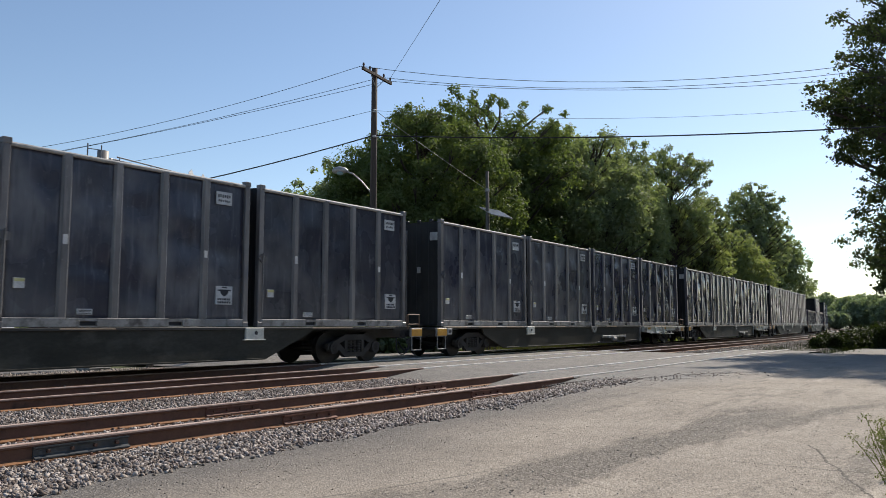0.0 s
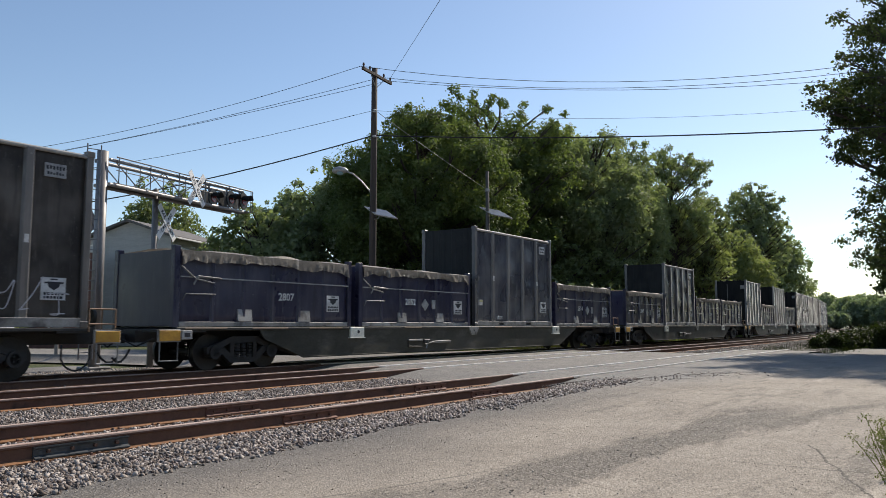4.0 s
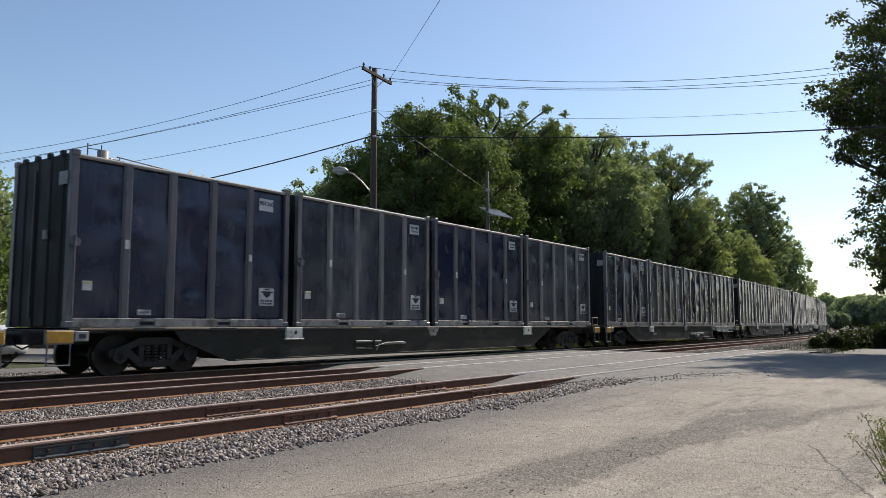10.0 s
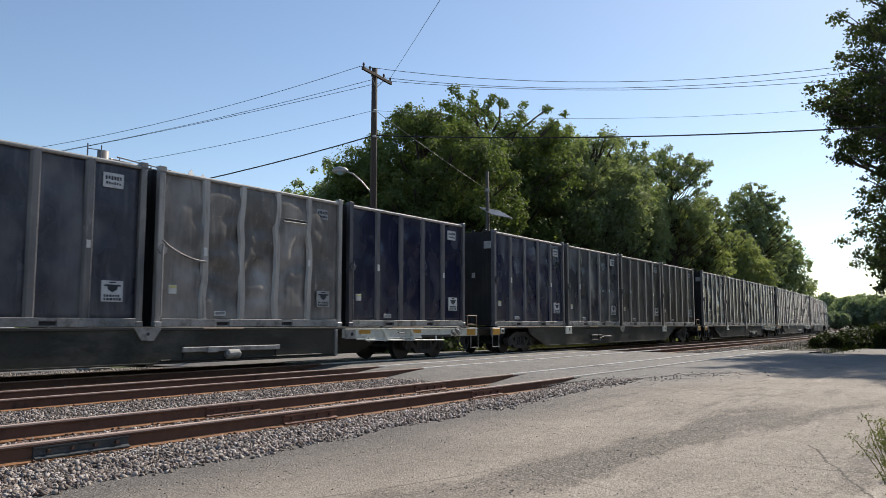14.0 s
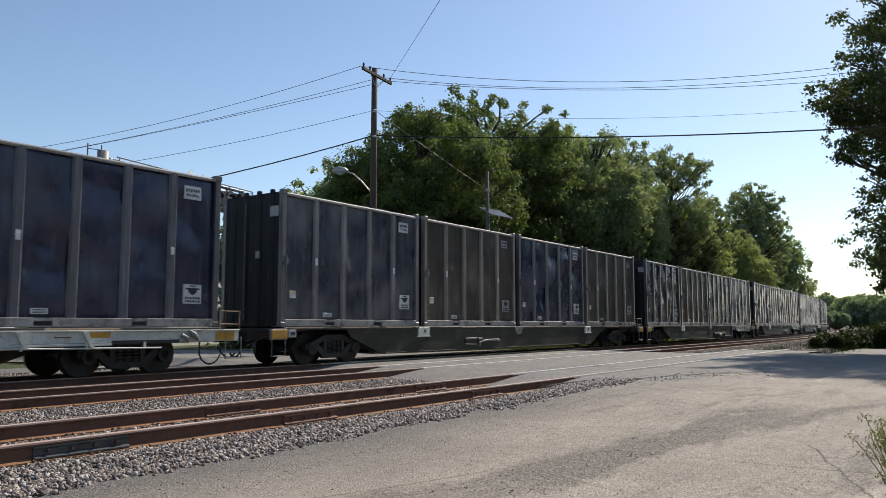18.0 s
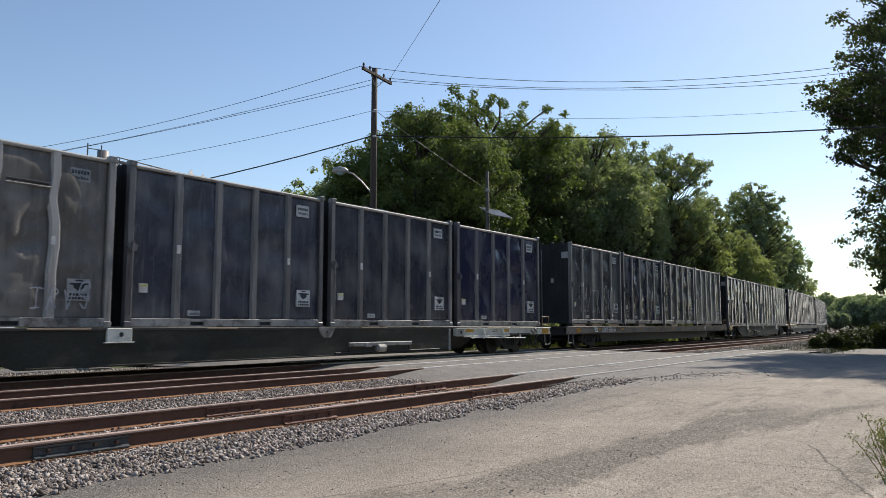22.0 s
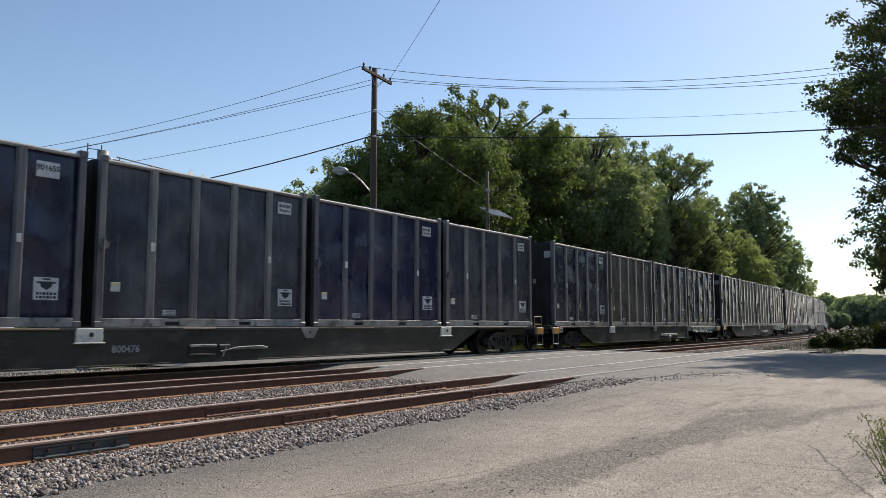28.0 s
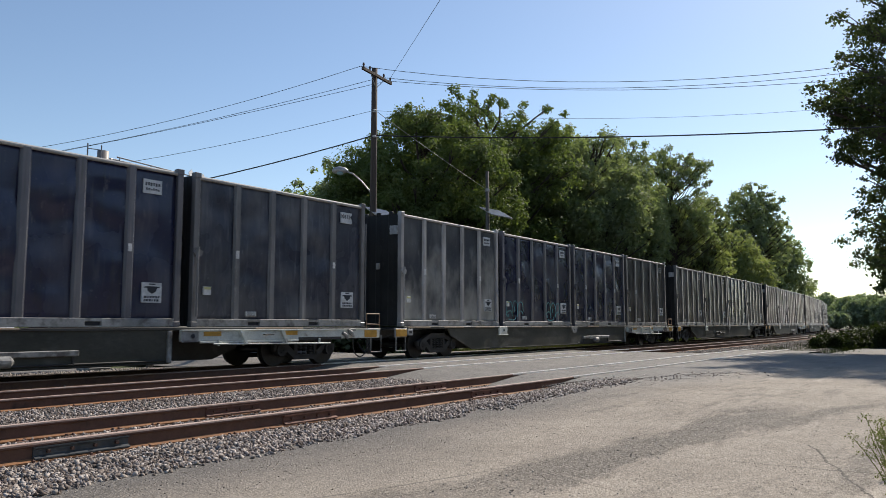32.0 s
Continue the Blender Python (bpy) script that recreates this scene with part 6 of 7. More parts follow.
part("drive_box", boxed(-0.2, 0.2, -0.02, 0.42, 0.8, 1.35, 0.03), M["alu"], gate)
for k in range(12):
    z0, z1 = 0.9 + 0.375 * k, 0.9 + 0.375 * (k + 1)
    bm = boxed(-0.035, 0.035, -0.06, -0.02, z0, z1, 0.004)
    for v in bm.verts:
        v.co.x += 0.105 * (v.co.z - 4.0)
    part("stripe", bm, M["gate_red" if k % 2 else "gate_white"], gate)
for z in (3.0, 4.3, 5.2):
    part("gate_lamp", tube(bmesh.new(), [(0.105 * (z - 4.0) - 0.05, -0.09, z), (0.105 * (z - 4.0) - 0.05, -0.03, z)], 0.05, 10), M["red_lens"], gate)


def far_car(where, paint, label):
    """A parked car with windows, wheels and lamps."""
    c = thing("parked_car", label, "car", "parked cars")
    c.matrix_basis = where
    bm = bmesh.new()
    prism(bm, [(-2.2, 0.3), (2.2, 0.3), (2.25, 0.75), (1.3, 0.92), (0.75, 1.4), (-1.3, 1.42), (-1.95, 0.98), (-2.25, 0.9)], -0.86, 0.86)
    bmesh.ops.bevel(bm, geom=bm.edges[:], offset=0.06, segments=2, affect="EDGES")
    part("body", bm, paint, c, smooth=True)
    for y in (-0.875, 0.86):
        bm = bmesh.new()
        prism(bm, [(-1.2, 0.95), (0.95, 0.95), (0.62, 1.32), (-1.1, 1.34)], y, y + 0.015)
        part("side_window", bm, M["dark_glass"], c)
    for x in (-1.35, 1.35):
        for y in (-0.88, 0.70):
            w = part("wheel", disc(bmesh.new(), (x, 0.32), 0.32, y, y + 0.18, 18), M["cable"], c)
            part("rim", disc(bmesh.new(), (x, 0.32), 0.19, y - 0.01, y + 0.19, 12), M["galv"], w)
    for y in (-0.6, 0.45):
        part("headlight", boxed(2.16, 2.27, y, y + 0.2, 0.62, 0.75, 0.02), M["label"], c)
    return c


M["car_white"] = plain("white_car_paint", (0.62, 0.63, 0.64), 0.25)
M["car_grey"] = plain("grey_car_paint", (0.16, 0.17, 0.19), 0.25)
far_car(pose(13.5, 33.0, -0.32, 0, 0, 108), M["car_white"], "white parked car behind the railway")
far_car(pose(150.0, 16.0, -0.36, 0, 0, 95), M["car_white"], "white car on the far road beyond the bushes")
far_car(pose(152.0, 12.0, -0.36, 0, 0, 95), M["car_grey"], "grey car on the far road beyond the bushes")

# ---- trees and plants ----
def leaves(name, centres, radii, count, size, material, parent, rng, flat=0.85, shell=0.55, droop=0.2, jitter=0.28, broad=0.35):
    """Leaf blades spread over lobes: denser near their skins, each a folded diamond of its own tilt."""
    centres, radii = np.array(centres), np.array(radii)
    share = radii ** 1.7 / np.sum(radii ** 1.7)
    pick = rng.choice(len(radii), count, p=share)
    d = rng.normal(size=(count, 3))
    d /= np.linalg.norm(d, axis=1)[:, None]
    reach = radii[pick] * (shell + (1.08 - shell) * rng.random(count) ** 0.6) * (1 + 0.22 * np.sin(d[:, 0] * 5 + pick) * np.cos(d[:, 1] * 6 + 2 * pick))
    pos = centres[pick] + d * reach[:, None] * np.array([1, 1, flat]) + rng.normal(size=(count, 3)) * (radii[pick] * jitter)[:, None]
    n = d * 0.8 + rng.normal(size=(count, 3)) * (0.25 + 1.1 * jitter) + np.array([0, 0, 0.45])
    n /= np.linalg.norm(n, axis=1)[:, None]
    side = np.cross(n, rng.normal(size=(count, 3)))
    side /= np.linalg.norm(side, axis=1)[:, None]
    along = np.cross(side, n)
    ln = size * rng.uniform(0.6, 1.35, count)[:, None]
    wd = ln * broad * rng.uniform(0.8, 1.2, count)[:, None]
    base, tip = pos - along * ln * 0.5, pos + along * ln * 0.5 - np.array([0, 0, 1]) * ln * droop
    mid = pos + n * ln * 0.08
    verts = np.stack([base, mid + side * wd, tip, mid - side * wd], axis=1).reshape(-1, 3)
    me = bpy.data.meshes.new(name)
    me.vertices.add(4 * count)
    me.vertices.foreach_set("co", verts.astype(np.float32).ravel())
    me.loops.add(4 * count)
    me.loops.foreach_set("vertex_index", np.arange(4 * count, dtype=np.int32))
    me.polygons.add(count)
    me.polygons.foreach_set("loop_start", np.arange(0, 4 * count, 4, dtype=np.int32))
    me.update(calc_edges=True)
    me.materials.append(material)
    ob = new(name, me)
    ob.parent = parent
    return ob


def tree(where, height, spread, clear, count, size, material, seed, label, lobes=34, shape=1.0, shell=0.25, lean=(0, 0), open_crown=False, flat=0.85, puff=1.2, crisp=0.0):
    """A trunk with limbs that carry lobes of foliage. shape > 1 widens the crown's foot, < 1 its head."""
    rng = np.random.default_rng(seed)
    t = thing("tree", label, "tree", "trees")
    t.location = where
    centres, radii = [], []
    half = (height - clear) / 2
    lobes = int(lobes * 1.7)
    sprays = int(lobes * 1.5)
    while len(centres) < lobes + sprays:
        outer = len(centres) >= lobes
        d = rng.normal(size=3)
        d /= np.linalg.norm(d)
        r = (rng.uniform(0.90 - 0.02 * crisp, 1.10 - 0.07 * crisp) if outer else rng.random() ** 0.36) * (0.86 + 0.22 * noise.noise((d[0] * 2 + seed, d[1] * 2, d[2] * 2)))
        radius = spread * (rng.uniform(0.04, 0.09) if outer else rng.uniform(0.10, 0.20)) * (0.9 if open_crown else 1.0) * (120 / lobes) ** 0.3 * (1.0 if open_crown or outer else puff)
        wide = 1.0 + (shape - 1.0) * -d[2] * 0.5
        f = 0.5 + 0.5 * r * d[2]
        r, d, radius, wide, f = float(r), [float(v) for v in d], float(radius), float(wide), float(f)
        centres.append((r * d[0] * (spread - radius * 0.6) * wide + lean[0] * f, r * d[1] * (spread - radius * 0.6) * wide + lean[1] * f, clear + half + r * d[2] * (half - radius * 0.6)))
        radii.append(radius)
    bm = bmesh.new()
    r0 = 0.022 * height + 0.06
    tube(bm, [(0, 0, -0.5), (0.05, 0, clear * 0.5), (lean[0] * 0.2, lean[1] * 0.2, clear + 0.5), (lean[0] * 0.5, lean[1] * 0.5, clear + (height - clear) * 0.5), (lean[0] * 0.9, lean[1] * 0.9, height * 0.80)], [r0 * 1.25, r0, r0 * 0.85, r0 * 0.5, 0.03], 10)
    part("trunk", bm, M["bark"], t, smooth=True)
    bm = bmesh.new()
    for (x, y, z) in centres[:: (1 if open_crown else 4)]:
        zs = max(clear * 0.7, z - 0.45 * math.hypot(x, y) - 0.8)
        f = min(1.0, max(0.0, (zs - clear) / max(height - clear, 0.1)))
        s = Vector((lean[0] * f, lean[1] * f, zs))
        e = Vector((x, y, z))
        m = s.lerp(e, 0.5) + Vector((rng.uniform(-0.3, 0.3), rng.uniform(-0.3, 0.3), -0.25))
        thin = 0.38 if open_crown else 1.0
        tube(bm, [s, m, e], [r0 * 0.34 * (1.1 - 0.6 * f) * thin, r0 * 0.2 * thin, 0.02], 6)
        for j in range(3):
            e2 = e + Vector(rng.uniform(-1, 1, size=3)) * spread * 0.045
            tube(bm, [m.lerp(e, 0.6), e2], [r0 * 0.09 * thin, 0.008], 4)
    part("limb", bm, M["bark"], t)
    leaves("crown", centres, radii, count, size * 0.9, M[material], t, rng, flat=flat, shell=shell, jitter=0.28 - 0.18 * crisp, broad=0.35 + 0.11 * crisp)
    return t


def bush(where, size, count, leaf, material, seed, label, name="bush"):
    rng = np.random.default_rng(seed)
    b = thing(name, label, "bush", "bushes")
    b.location = where
    centres = [(size[0] * rng.uniform(-0.8, 0.8), size[1] * rng.uniform(-0.8, 0.8), size[2] * rng.uniform(0.15, 0.7)) for _ in range(14)]
    radii = [size[2] * rng.uniform(0.25, 0.42) for _ in range(14)]
    bm = bmesh.new()
    for c in centres:
        tube(bm, [(c[0] * 0.3, c[1] * 0.3, -0.1), (c[0] * 0.7, c[1] * 0.7, c[2] * 0.6), c], [0.035, 0.02, 0.006], 5)
    part("stem", bm, M["bark"], b)
    leaves("foliage", centres, radii, count, leaf, M[material], b, rng, shell=0.25)
    return b


# trees behind the railway: bearings from the eye, distance, top
def spot(dx, dy, dist):
    return (dx * dist, dy * dist, -0.36)


tree(spot(0.7915, 0.6112, 46), 15.3, 7.2, 1.5, 210000, 0.155, "leaf_bright", 11, "broad green maple with sunlit leaf clumps", 130, shape=1.15, crisp=1.0)
tree(spot(0.8451, 0.5347, 53), 18.3, 6.2, 2.0, 90000, 0.2, "leaf_bright", 117, "tall green tree with palmate leaf sprays at its top", 100, shape=0.55, crisp=0.8)
tree(spot(0.7337, 0.6794, 48), 12.9, 3.9, 1.0, 26000, 0.22, "leaf_dark", 13, "mid-sized green tree behind the pole", 60, crisp=1.0)
tree(spot(0.6935, 0.7205, 52), 12.6, 4.0, 1.0, 12000, 0.27, "leaf_dark", 26, "small green tree behind the crossing", 50, crisp=1.0)
tree(spot(0.8816, 0.4720, 60), 18.4, 5.6, 1.5, 60000, 0.22, "leaf_mid", 14, "dark green tree in the row behind the railway", 90, crisp=0.5)
tree(spot(0.9056, 0.4242, 63), 18.2, 5.6, 1.5, 56000, 0.22, "leaf_dark", 15, "dense dark green tree in the row", 90, crisp=0.4)
tree(spot(0.9213, 0.3889, 68), 19.0, 4.6, 1.5, 46000, 0.23, "leaf_mid", 16, "green tree in the row behind the railway", 90, crisp=0.4)
tree(spot(0.9435, 0.3315, 75), 19.0, 4.6, 5.0, 26000, 0.27, "leaf_mid", 17, "open small-leaved tree with bare limbs showing", 60, open_crown=True)
tree(spot(0.9540, 0.2999, 84), 15.6, 3.4, 6.0, 11000, 0.24, "leaf_pale", 33, "thin pale-leaved locust with bare limbs showing", 40, open_crown=True)
tree(spot(0.949, 0.3153, 86), 13.4, 5.2, 1.0, 22000, 0.32, "leaf_light", 18, "light green tree beside the tracks", 90)
tree(spot(0.963, 0.269, 96), 13.6, 5.0, 0.6, 24000, 0.33, "leaf_light", 19, "rounded green tree further along the tracks", 110)
tree(spot(0.9699, 0.2434, 112), 21.4, 5.6, 5.0, 24000, 0.36, "leaf_dark", 20, "tall dark tree further along the tracks", 110, shape=1.4, puff=0.9)
tree(spot(0.9760, 0.2179, 126), 15.4, 6.2, 1.0, 20000, 0.42, "leaf_dark", 21, "dark tree with drooping outer boughs", 90, shape=1.2)
tree(spot(0.655, 0.7556, 46), 9.3, 4.2, 0.6, 24000, 0.25, "leaf_mid", 22, "bushy green tree near the crossing", 80, shape=1.3, crisp=1.0)
tree(spot(0.555, 0.832, 82), 16.6, 5.2, 3.0, 15000, 0.38, "leaf_pale", 23, "grey-green tree behind the house", 60)
tree(spot(0.375, 0.927, 64), 13.4, 4.8, 1.5, 18000, 0.34, "leaf_mid", 24, "dark green tree at the end of the street", 70)
tree(spot(0.355, 0.935, 46), 7.8, 4.2, 0.6, 20000, 0.26, "leaf_bright", 25, "low yellow-green tree beyond the crossing", 70, shape=1.3)
tree(spot(0.872, 0.4895, 68), 18.0, 5.2, 1.5, 14000, 0.36, "leaf_mid", 27, "green tree at the back of the row", 80)
tree(spot(0.9129, 0.4081, 76), 18.4, 5.2, 1.5, 14000, 0.38, "leaf_mid", 28, "green tree at the back of the row", 80)
tree(spot(0.9279, 0.3729, 84), 18.6, 4.4, 1.5, 12000, 0.40, "leaf_mid", 29, "green tree at the back of the row", 80)
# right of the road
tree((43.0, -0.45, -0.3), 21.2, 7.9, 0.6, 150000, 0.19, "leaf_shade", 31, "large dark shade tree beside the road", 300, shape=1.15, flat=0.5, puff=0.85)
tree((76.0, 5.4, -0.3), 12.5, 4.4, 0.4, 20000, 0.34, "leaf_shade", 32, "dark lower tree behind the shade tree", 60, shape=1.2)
# unseen trees added behind the lot, near side of the railway: container walls mirror them
for k, (x, y, h, sp) in enumerate(((-44, -24, 15, 8), (-30, -38, 17, 9), (-14, -44, 18, 9), (3, -43, 17, 9), (20, -46, 18, 9), (37, -42, 17, 9), (52, -24, 14, 7), (-56, -8, 15, 8), (58, -9, 15, 7), (70, -5, 16, 7), (84, -10, 16, 8), (98, -3, 15, 7), (66, -22, 18, 8), (112, -14, 17, 8), (44, -34, 18, 8))):
    tree((x, y, -0.3), h, sp, 0.8, 7000, 0.6, "leaf_dark", 100 + k, "unseen tree added behind the lot to darken wall reflections", 60)
# distance at the end of the line: trees whose leaf colour carries the haze
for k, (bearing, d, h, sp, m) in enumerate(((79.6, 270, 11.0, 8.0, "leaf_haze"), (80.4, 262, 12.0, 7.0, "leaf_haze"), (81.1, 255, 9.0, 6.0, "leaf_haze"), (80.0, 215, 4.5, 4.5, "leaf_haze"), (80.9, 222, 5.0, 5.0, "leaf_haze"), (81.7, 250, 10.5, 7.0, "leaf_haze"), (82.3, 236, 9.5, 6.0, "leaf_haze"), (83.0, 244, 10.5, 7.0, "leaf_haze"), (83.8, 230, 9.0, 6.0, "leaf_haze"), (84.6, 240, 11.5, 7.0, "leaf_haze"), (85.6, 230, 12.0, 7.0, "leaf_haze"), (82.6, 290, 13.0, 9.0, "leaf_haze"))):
    tree((d * math.sin(radians(bearing)), d * math.cos(radians(bearing)), -0.36), h, sp * 0.75, 0.3, 12000, 0.55, m, 40 + k, "far green tree with haze in its leaf colour", 50)
# undergrowth
for k, (dx, dy, dist, w, h, m) in enumerate(((0.80, 0.60, 42, 4.0, 3.2, "leaf_dark"), (0.72, 0.694, 42, 4.0, 3.0, "leaf_dark"), (0.86, 0.51, 47, 4.5, 3.6, "leaf_dark"), (0.89, 0.456, 54, 4.5, 4.2, "leaf_dark"), (0.92, 0.392, 58, 4.5, 4.4, "leaf_mid"),
                                            (0.94, 0.341, 72, 4.5, 4.2, "leaf_mid"), (0.957, 0.29, 88, 5.0, 4.6, "leaf_mid"), (0.968, 0.251, 112, 5.0, 4.6, "leaf_mid"), (0.66, 0.751, 55, 5.0, 3.4, "leaf_dark"))):
    bush(spot(dx, dy, dist), (w, w * 0.6, h), 9000, 0.34, m, 60 + k, "dense dark undergrowth below the trees")
for k, (x, y, w, h) in enumerate(((48.0, 7.6, 2.4, 1.15), (52.5, 6.4, 3.0, 1.5), (57.0, 5.2, 3.0, 1.9), (50.0, 4.6, 2.6, 1.5), (62.0, 8.0, 2.4, 1.2))):
    bush((x, y, -0.36), (w, 1.6, h), 8000, 0.15, "weed_shaded", 80 + k, "weedy roadside bush with shade in its leaf colour")


def far_woods():
    """A closed belt of woodland round the place, far off."""
    rng = np.random.default_rng(7)
    centres, radii = [], []
    for k in range(420):
        a = rng.uniform(0, 2 * math.pi)
        d = rng.uniform(240, 330)
        x, y = d * math.sin(a), d * math.cos(a)
        p = on_line(math.hypot(x, y))
        if abs(math.atan2(x, y) - math.atan2(p.x, p.y)) < 0.09:
            continue
        centres.append((x, y, rng.uniform(1.0, 6.0)))
        radii.append(rng.uniform(4.0, 6.5))
    ob = leaves("far_woods", centres, radii, 60000, 1.3, M["leaf_mid"], None, rng, shell=0.5)
    tagged(ob, "belt of green woodland in the distance", "woods", kind="stuff")


far_woods()


# grass tufts, weeds and the tall weed at the lot's edge
def blades(name, spots, count, length, material, label, spread=0.12):
    rng = np.random.default_rng(len(spots) + count)
    verts, faces = [], []
    for (x, y, z) in spots:
        for _ in range(count):
            a, t = rng.uniform(0, 6.283), rng.uniform(0.1, 0.6)
            l = length * rng.uniform(0.5, 1.2)
            bx, by = x + rng.normal() * spread, y + rng.normal() * spread
            w = 0.006 + 0.01 * length
            ca, sa = math.cos(a), math.sin(a)
            i = len(verts)
            verts += [(bx - sa * w, by + ca * w, z), (bx + sa * w, by - ca * w, z), (bx + ca * l * t * 0.4 + sa * w * 0.7, by + sa * l * t * 0.4 - ca * w * 0.7, z + l * 0.6), (bx + ca * l * t * 0.4 - sa * w * 0.7, by + sa * l * t * 0.4 + ca * w * 0.7, z + l * 0.6), (bx + ca * l * t, by + sa * l * t, z + l)]
            faces += [(i, i + 1, i + 2, i + 3), (i + 3, i + 2, i + 4)]
    me = bpy.data.meshes.new(name)
    me.from_pydata(verts, [], faces)
    me.materials.append(material)
    return tagged(new(name, me), label, "grass", kind="stuff")


rng = random.Random(5)
blades("grass", [(rng.uniform(38, 60), rng.uniform(6.0, 10.5), -0.36) for _ in range(200)], 14, 0.36, M["weed_shaded"], "dry grass along the edge of the ballast", 0.3)
blades("grass", [(rng.uniform(30, 46), 20.4 + rng.uniform(0.2, 3.5), -0.36) for _ in range(150)], 14, 0.45, M["grass"], "tall grass behind the railway", 0.3)


def tall_weed(where, height, stems, seed):
    r = random.Random(seed)
    w = thing("weed", "scraggly green weed with seedy stems at the lot's edge", "weed")
    w.location = where
    gen = np.random.default_rng(seed)
    for k in range(stems):
        a, lean = r.uniform(0, 6.28), r.uniform(0.1, 0.45)
        h = height * r.uniform(0.6, 1.1)
        pts = [Vector((math.cos(a) * lean * h * t * t, math.sin(a) * lean * h * t * t, h * t)) for t in (0, 0.3, 0.6, 0.85, 1.0)]
        part("stem", tube(bmesh.new(), pts, [0.005, 0.004, 0.003, 0.003, 0.002], 5), M["weed_pale"], w)
        c = [tuple(p) for p in pts[1:]]
        spray = leaves("leaf_spray", c, [0.045] * len(c), 240, 0.012, M["weed_pale"], w, gen, shell=0.2)
        spray["kind"] = "stuff"


tall_weed((5.85, 0.63, -0.2), 0.66, 10, 3)
tall_weed((6.7, 0.75, -0.2), 0.62, 9, 4)
tall_weed((7.8, 0.83, -0.2), 0.50, 7, 6)
tall_weed((5.2, 0.46, -0.2), 0.35, 6, 8)


# ---- loose stones ----
def stones(name, spots, label, material):
    """Angular stones, each a skewed eight-cornered block."""
    rng = np.random.default_rng(len(spots))
    corner = np.array([(x, y, z) for x in (-1, 1) for y in (-1, 1) for z in (-1, 1)], dtype=float)
    quad = np.array([(0, 1, 3, 2), (4, 6, 7, 5), (0, 4, 5, 1), (2, 3, 7, 6), (0, 2, 6, 4), (1, 5, 7, 3)])
    n = len(spots)
    spots = np.array(spots)
    pts = corner[None] * rng.uniform(0.28, 1.0, (n, 8, 3)) * spots[:, None, 3:4] * np.array([1.1, 0.9, 0.62])
    q = rng.normal(size=(n, 4))
    q /= np.linalg.norm(q, axis=1)[:, None]
    w, x, y, z = q.T
    rot = np.stack([np.stack([1 - 2 * (y * y + z * z), 2 * (x * y - z * w), 2 * (x * z + y * w)], 1), np.stack([2 * (x * y + z * w), 1 - 2 * (x * x + z * z), 2 * (y * z - x * w)], 1), np.stack([2 * (x * z - y * w), 2 * (y * z + x * w), 1 - 2 * (x * x + y * y)], 1)], 1)
    pts = np.einsum("nij,nkj->nki", rot, pts) + spots[:, None, :3]
    faces = (quad[None] + (np.arange(n) * 8)[:, None, None]).reshape(-1)
    me = bpy.data.meshes.new(name)
    me.vertices.add(8 * n)
    me.vertices.foreach_set("co", pts.astype(np.float32).ravel())
    me.loops.add(24 * n)
    me.loops.foreach_set("vertex_index", faces.astype(np.int32))
    me.polygons.add(6 * n)
    me.polygons.foreach_set("loop_start", np.arange(0, 24 * n, 4, dtype=np.int32))
    me.update(calc_edges=True)
    me.materials.append(material)
    return tagged(new(name, me), label, "stones", kind="stuff")


def stone_material(name, a, b, c):
    m = bpy.data.materials.new(name)
    m.use_nodes = True
    n, link = m.node_tree.nodes, m.node_tree.links.new
    geo, rampn = n.new("ShaderNodeNewGeometry"), n.new("ShaderNodeValToRGB")
    rampn.color_ramp.elements[0].color, rampn.color_ramp.elements[1].color = (*a, 1), (*c, 1)
    mid = rampn.color_ramp.elements.new(0.55)
    mid.color = (*b, 1)
    link(geo.outputs["Random Per Island"], rampn.inputs["Fac"])
    link(rampn.outputs["Color"], n["Principled BSDF"].inputs["Base Color"])
    n["Principled BSDF"].inputs["Roughness"].default_value = 0.85
    n["Principled BSDF"].inputs["Specular IOR Level"].default_value = 0.3
    tex, b2, co = n.new("ShaderNodeTexNoise"), n.new("ShaderNodeBump"), n.new("ShaderNodeTexCoord")
    tex.inputs["Scale"].default_value = 70
    link(co.outputs["Object"], tex.inputs["Vector"])
    b2.inputs["Strength"].default_value, b2.inputs["Distance"].default_value = 0.4, 0.01
    link(tex.outputs["Fac"], b2.inputs["Height"])
    link(b2.outputs["Normal"], n["Principled BSDF"].inputs["Normal"])
    return m


M["stones"] = stone_material("mixed_ballast_stones", (0.100, 0.074, 0.062), (0.235, 0.197, 0.174), (0.49, 0.435, 0.395))
M["pebbles"] = stone_material("lot_pebbles", (0.19, 0.163, 0.138), (0.31, 0.268, 0.222), (0.46, 0.41, 0.35))
rnd = random.Random(2)


def bed_height(off):
    return float(np.interp(off, (-10.6, -9.55, -6.0, -2.0, 1.9, 5.6), (-0.40, -0.195, -0.19, -0.18, -0.17, -0.26)))


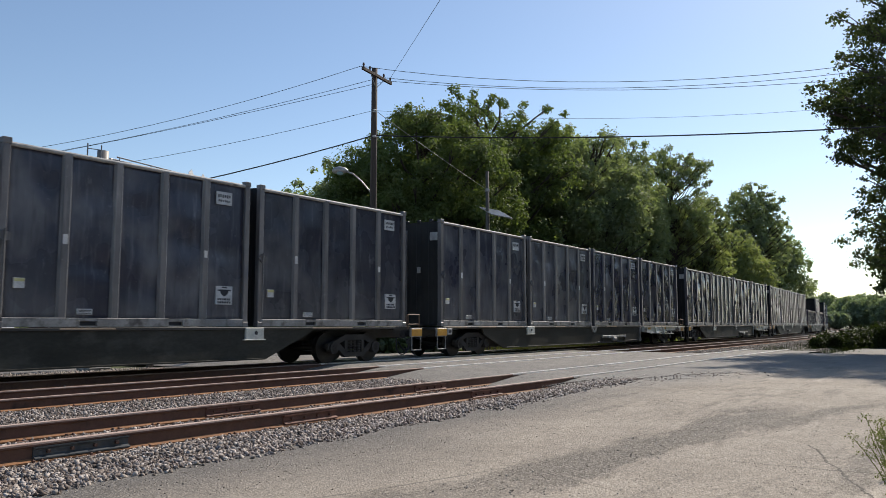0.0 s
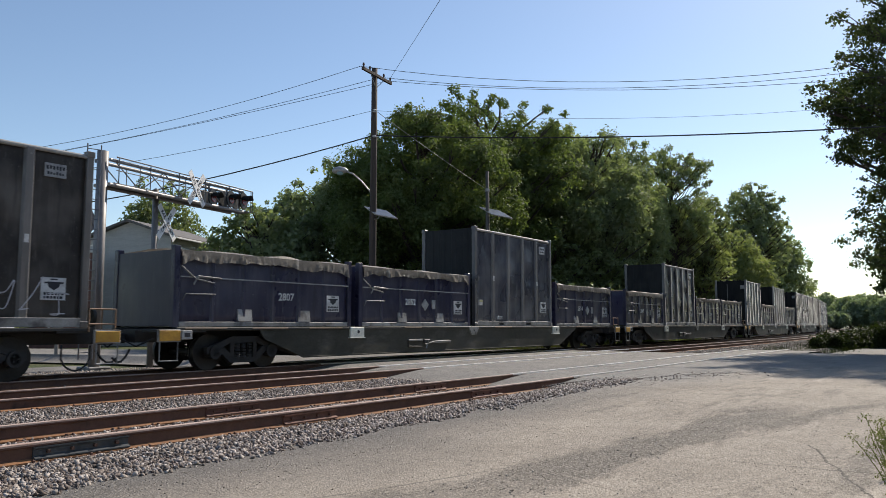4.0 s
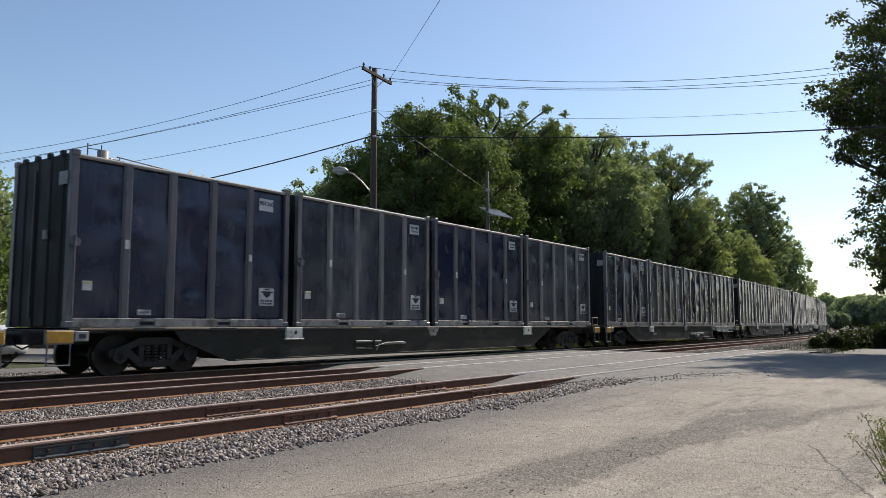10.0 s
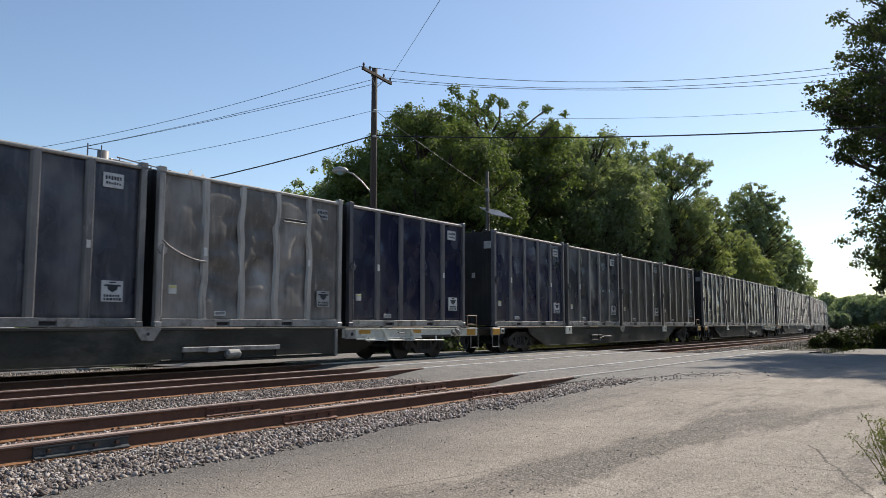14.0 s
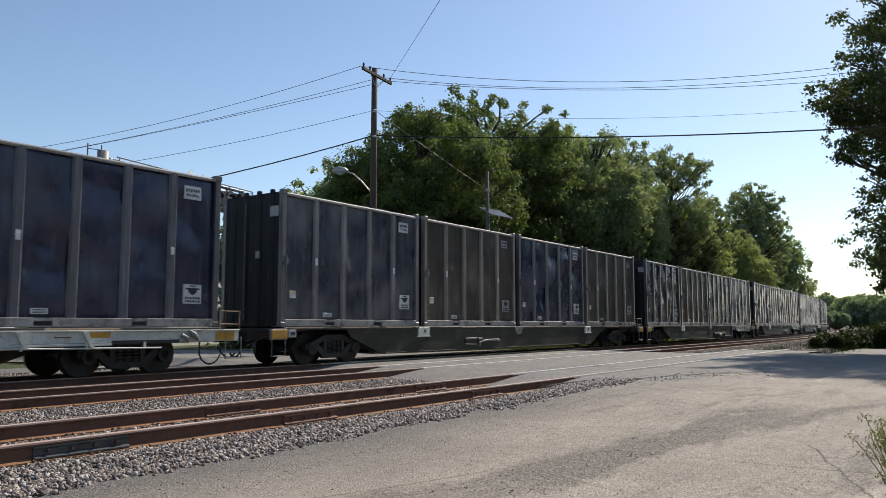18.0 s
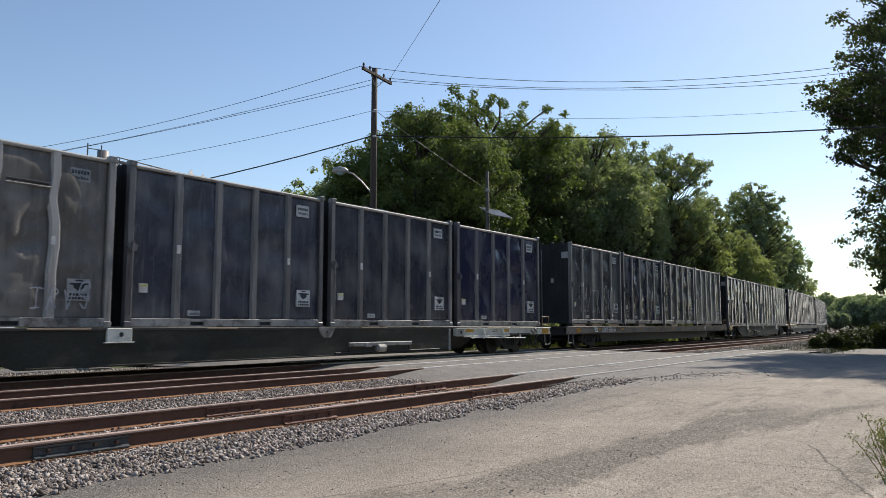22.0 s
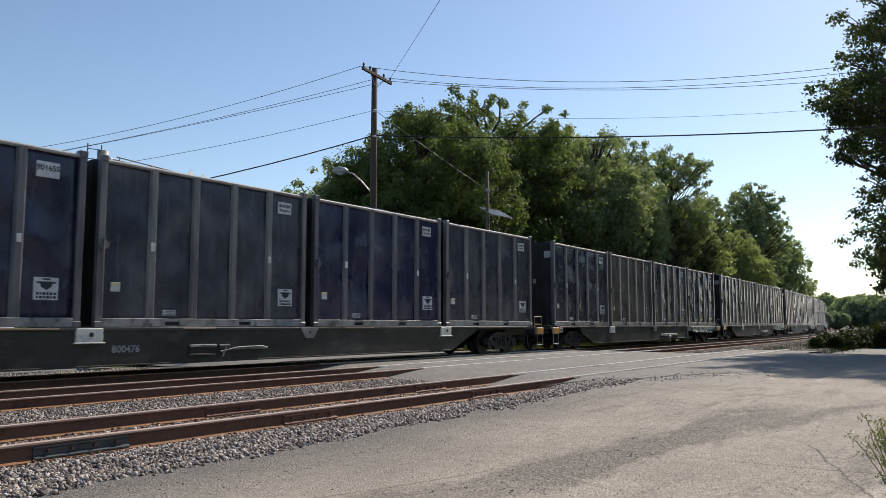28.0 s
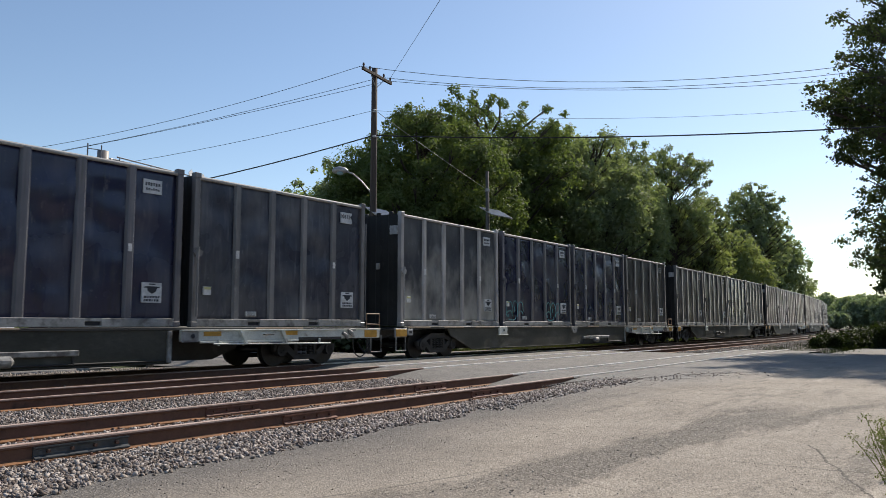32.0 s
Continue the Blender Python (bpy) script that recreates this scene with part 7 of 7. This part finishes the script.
spots = []
while len(spots) < 52000:
    near = rnd.random() < 0.5
    s = rnd.uniform(2.0, 15.4)
    off = rnd.uniform(-10.6, -9.1) if near else rnd.uniform(-9.1, -4.6) if rnd.random() < 0.88 else rnd.uniform(-2.8, -0.9)
    if near and rnd.random() < smoothstep(-off + 0.25 * noise.noise((s * 0.9, 2.0, 4.0)), 10.12, 10.55):
        continue
    if any(abs(off - (t + e)) < 0.11 for t in (TRACK_A, TRACK_B, TRACK_C) for e in (-0.7525, 0.7525)):
        continue
    p = on_line(s, off)
    if p.x > 14.7 + 0.1 * (p.y - 10) and p.y > 6.4:
        continue
    size = 0.012 + 0.020 * rnd.random() ** 1.5
    z = max(bed_height(off), lot_height(p.x, p.y) if p.y < 6.6 else -1)
    spots.append((p.x, p.y, z + size * rnd.uniform(-0.1, 0.5), size))
while len(spots) < 57000:
    s0, off = rnd.uniform(9.3, 15.0), rnd.uniform(-11.2, -9.25)
    if rnd.random() < smoothstep(-off + 0.3 * noise.noise((s0 * 1.1, off * 0.8, 6.0)), 10.15, 10.9) or rnd.random() < smoothstep(s0, 12.6, 15.0):
        continue
    p = on_line(s0, off)
    size = 0.012 + 0.020 * rnd.random() ** 1.5
    z = max(bed_height(off), lot_height(p.x, p.y) if p.y < 6.6 else -1)
    spots.append((p.x, p.y, z + size * rnd.uniform(-0.1, 0.5), size))
for _ in range(420):
    x = rnd.uniform(12.5, 19.0)
    y = 6.9 - 0.30 * (x - 13) + rnd.gauss(0, 0.45)
    size = rnd.uniform(0.008, 0.024)
    spots.append((x, min(y, 6.9), lot_height(x, min(y, 6.9)) + size * 0.25, size))
stones("ballast_stones", spots, "loose grey crushed stones on the ballast shoulder", M["stones"])
spots = []
while len(spots) < 9000:
    s, off = rnd.uniform(30.0, 75.0), rnd.choice((rnd.uniform(-10.4, -9.2), rnd.uniform(-7.4, -4.5), rnd.uniform(-2.7, -0.9)))
    p = on_line(s, off)
    size = rnd.uniform(0.02, 0.045)
    spots.append((p.x, p.y, bed_height(off) + size * 0.3, size))
stones("ballast_stones", spots, "grey ballast stones along the tracks beyond the road", M["stones"])
spots = []
while len(spots) < 6000:
    s0, off = rnd.uniform(2.0, 14.2), rnd.uniform(0.9, 5.5)
    size = 0.018 + 0.026 * rnd.random() ** 1.5
    p = on_line(s0, off)
    if p.x < 13.6 + 0.25 * (p.y - 18.5):
        spots.append((p.x, p.y, bed_height(off) + size * rnd.uniform(0.0, 0.5), size))
stones("ballast_stones", spots, "pale ballast stones on the far side of the train's track", M["pebbles"])
spots = []
while len(spots) < 24000:
    x, y = rnd.uniform(2.5, 16.5), rnd.uniform(0.3, 6.6)
    dense = 0.25 + 0.75 * smoothstep(noise.noise((x * 0.7, y * 1.3, 9.0)), -0.1, 0.35) + (0.9 if y > 5.0 and x < 12 else 0.0) + (0.9 if abs(y + 0.13 * x - 4.08) < 0.4 and x < 12 else 0.0) + (0.9 if abs(x - 13.9 - 0.25 * math.sin(y * 2.2)) < 0.45 and y > 2.5 else 0.0) + (0.8 if abs(y + 0.27 * x - 4.98) < 0.3 and x > 9 else 0.0)
    if rnd.random() > dense * 0.45:
        continue
    size = (0.0020 + 0.0075 * rnd.random() ** 8) * (1.15 if abs(y + 0.13 * x - 4.08) < 0.4 and x < 12 else 1.0)
    spots.append((x, y, lot_height(x, y) + size * 0.2, size))
stones("lot_pebbles", spots, "scattered pebbles and grit on the lot", M["pebbles"])
spots = []
while len(spots) < 3000:
    s, off = rnd.uniform(-2.0, 12.0), rnd.uniform(1.2, 5.6)
    p = on_line(s, off)
    size = rnd.uniform(0.02, 0.045)
    spots.append((p.x, p.y, bed_height(off) + size * 0.3, size))
stones("ballast_stones", spots, "grey ballast stones behind the train", M["stones"])


# ---- movement: the train rolls past at a steady speed ----
def car_pose(s):
    """The pose of a car whose first container begins s metres along the track: it rides on its two trucks."""
    a, b = on_line(s + TRUCK_AT[0]), on_line(s + TRUCK_AT[1])
    way = (b - a).normalized()
    turn = math.degrees(math.atan2(way.y, way.x))
    p = a - way * TRUCK_AT[0]
    return pose(p.x, p.y, 0, 0, 0, turn)


def motions():
    for ob, start, along, up in moving:
        shift = Matrix.Translation((along, 0, up))
        walk(ob, [(float(t), car_pose(start - SPEED * t) @ shift) for t in range(33)])


motions()
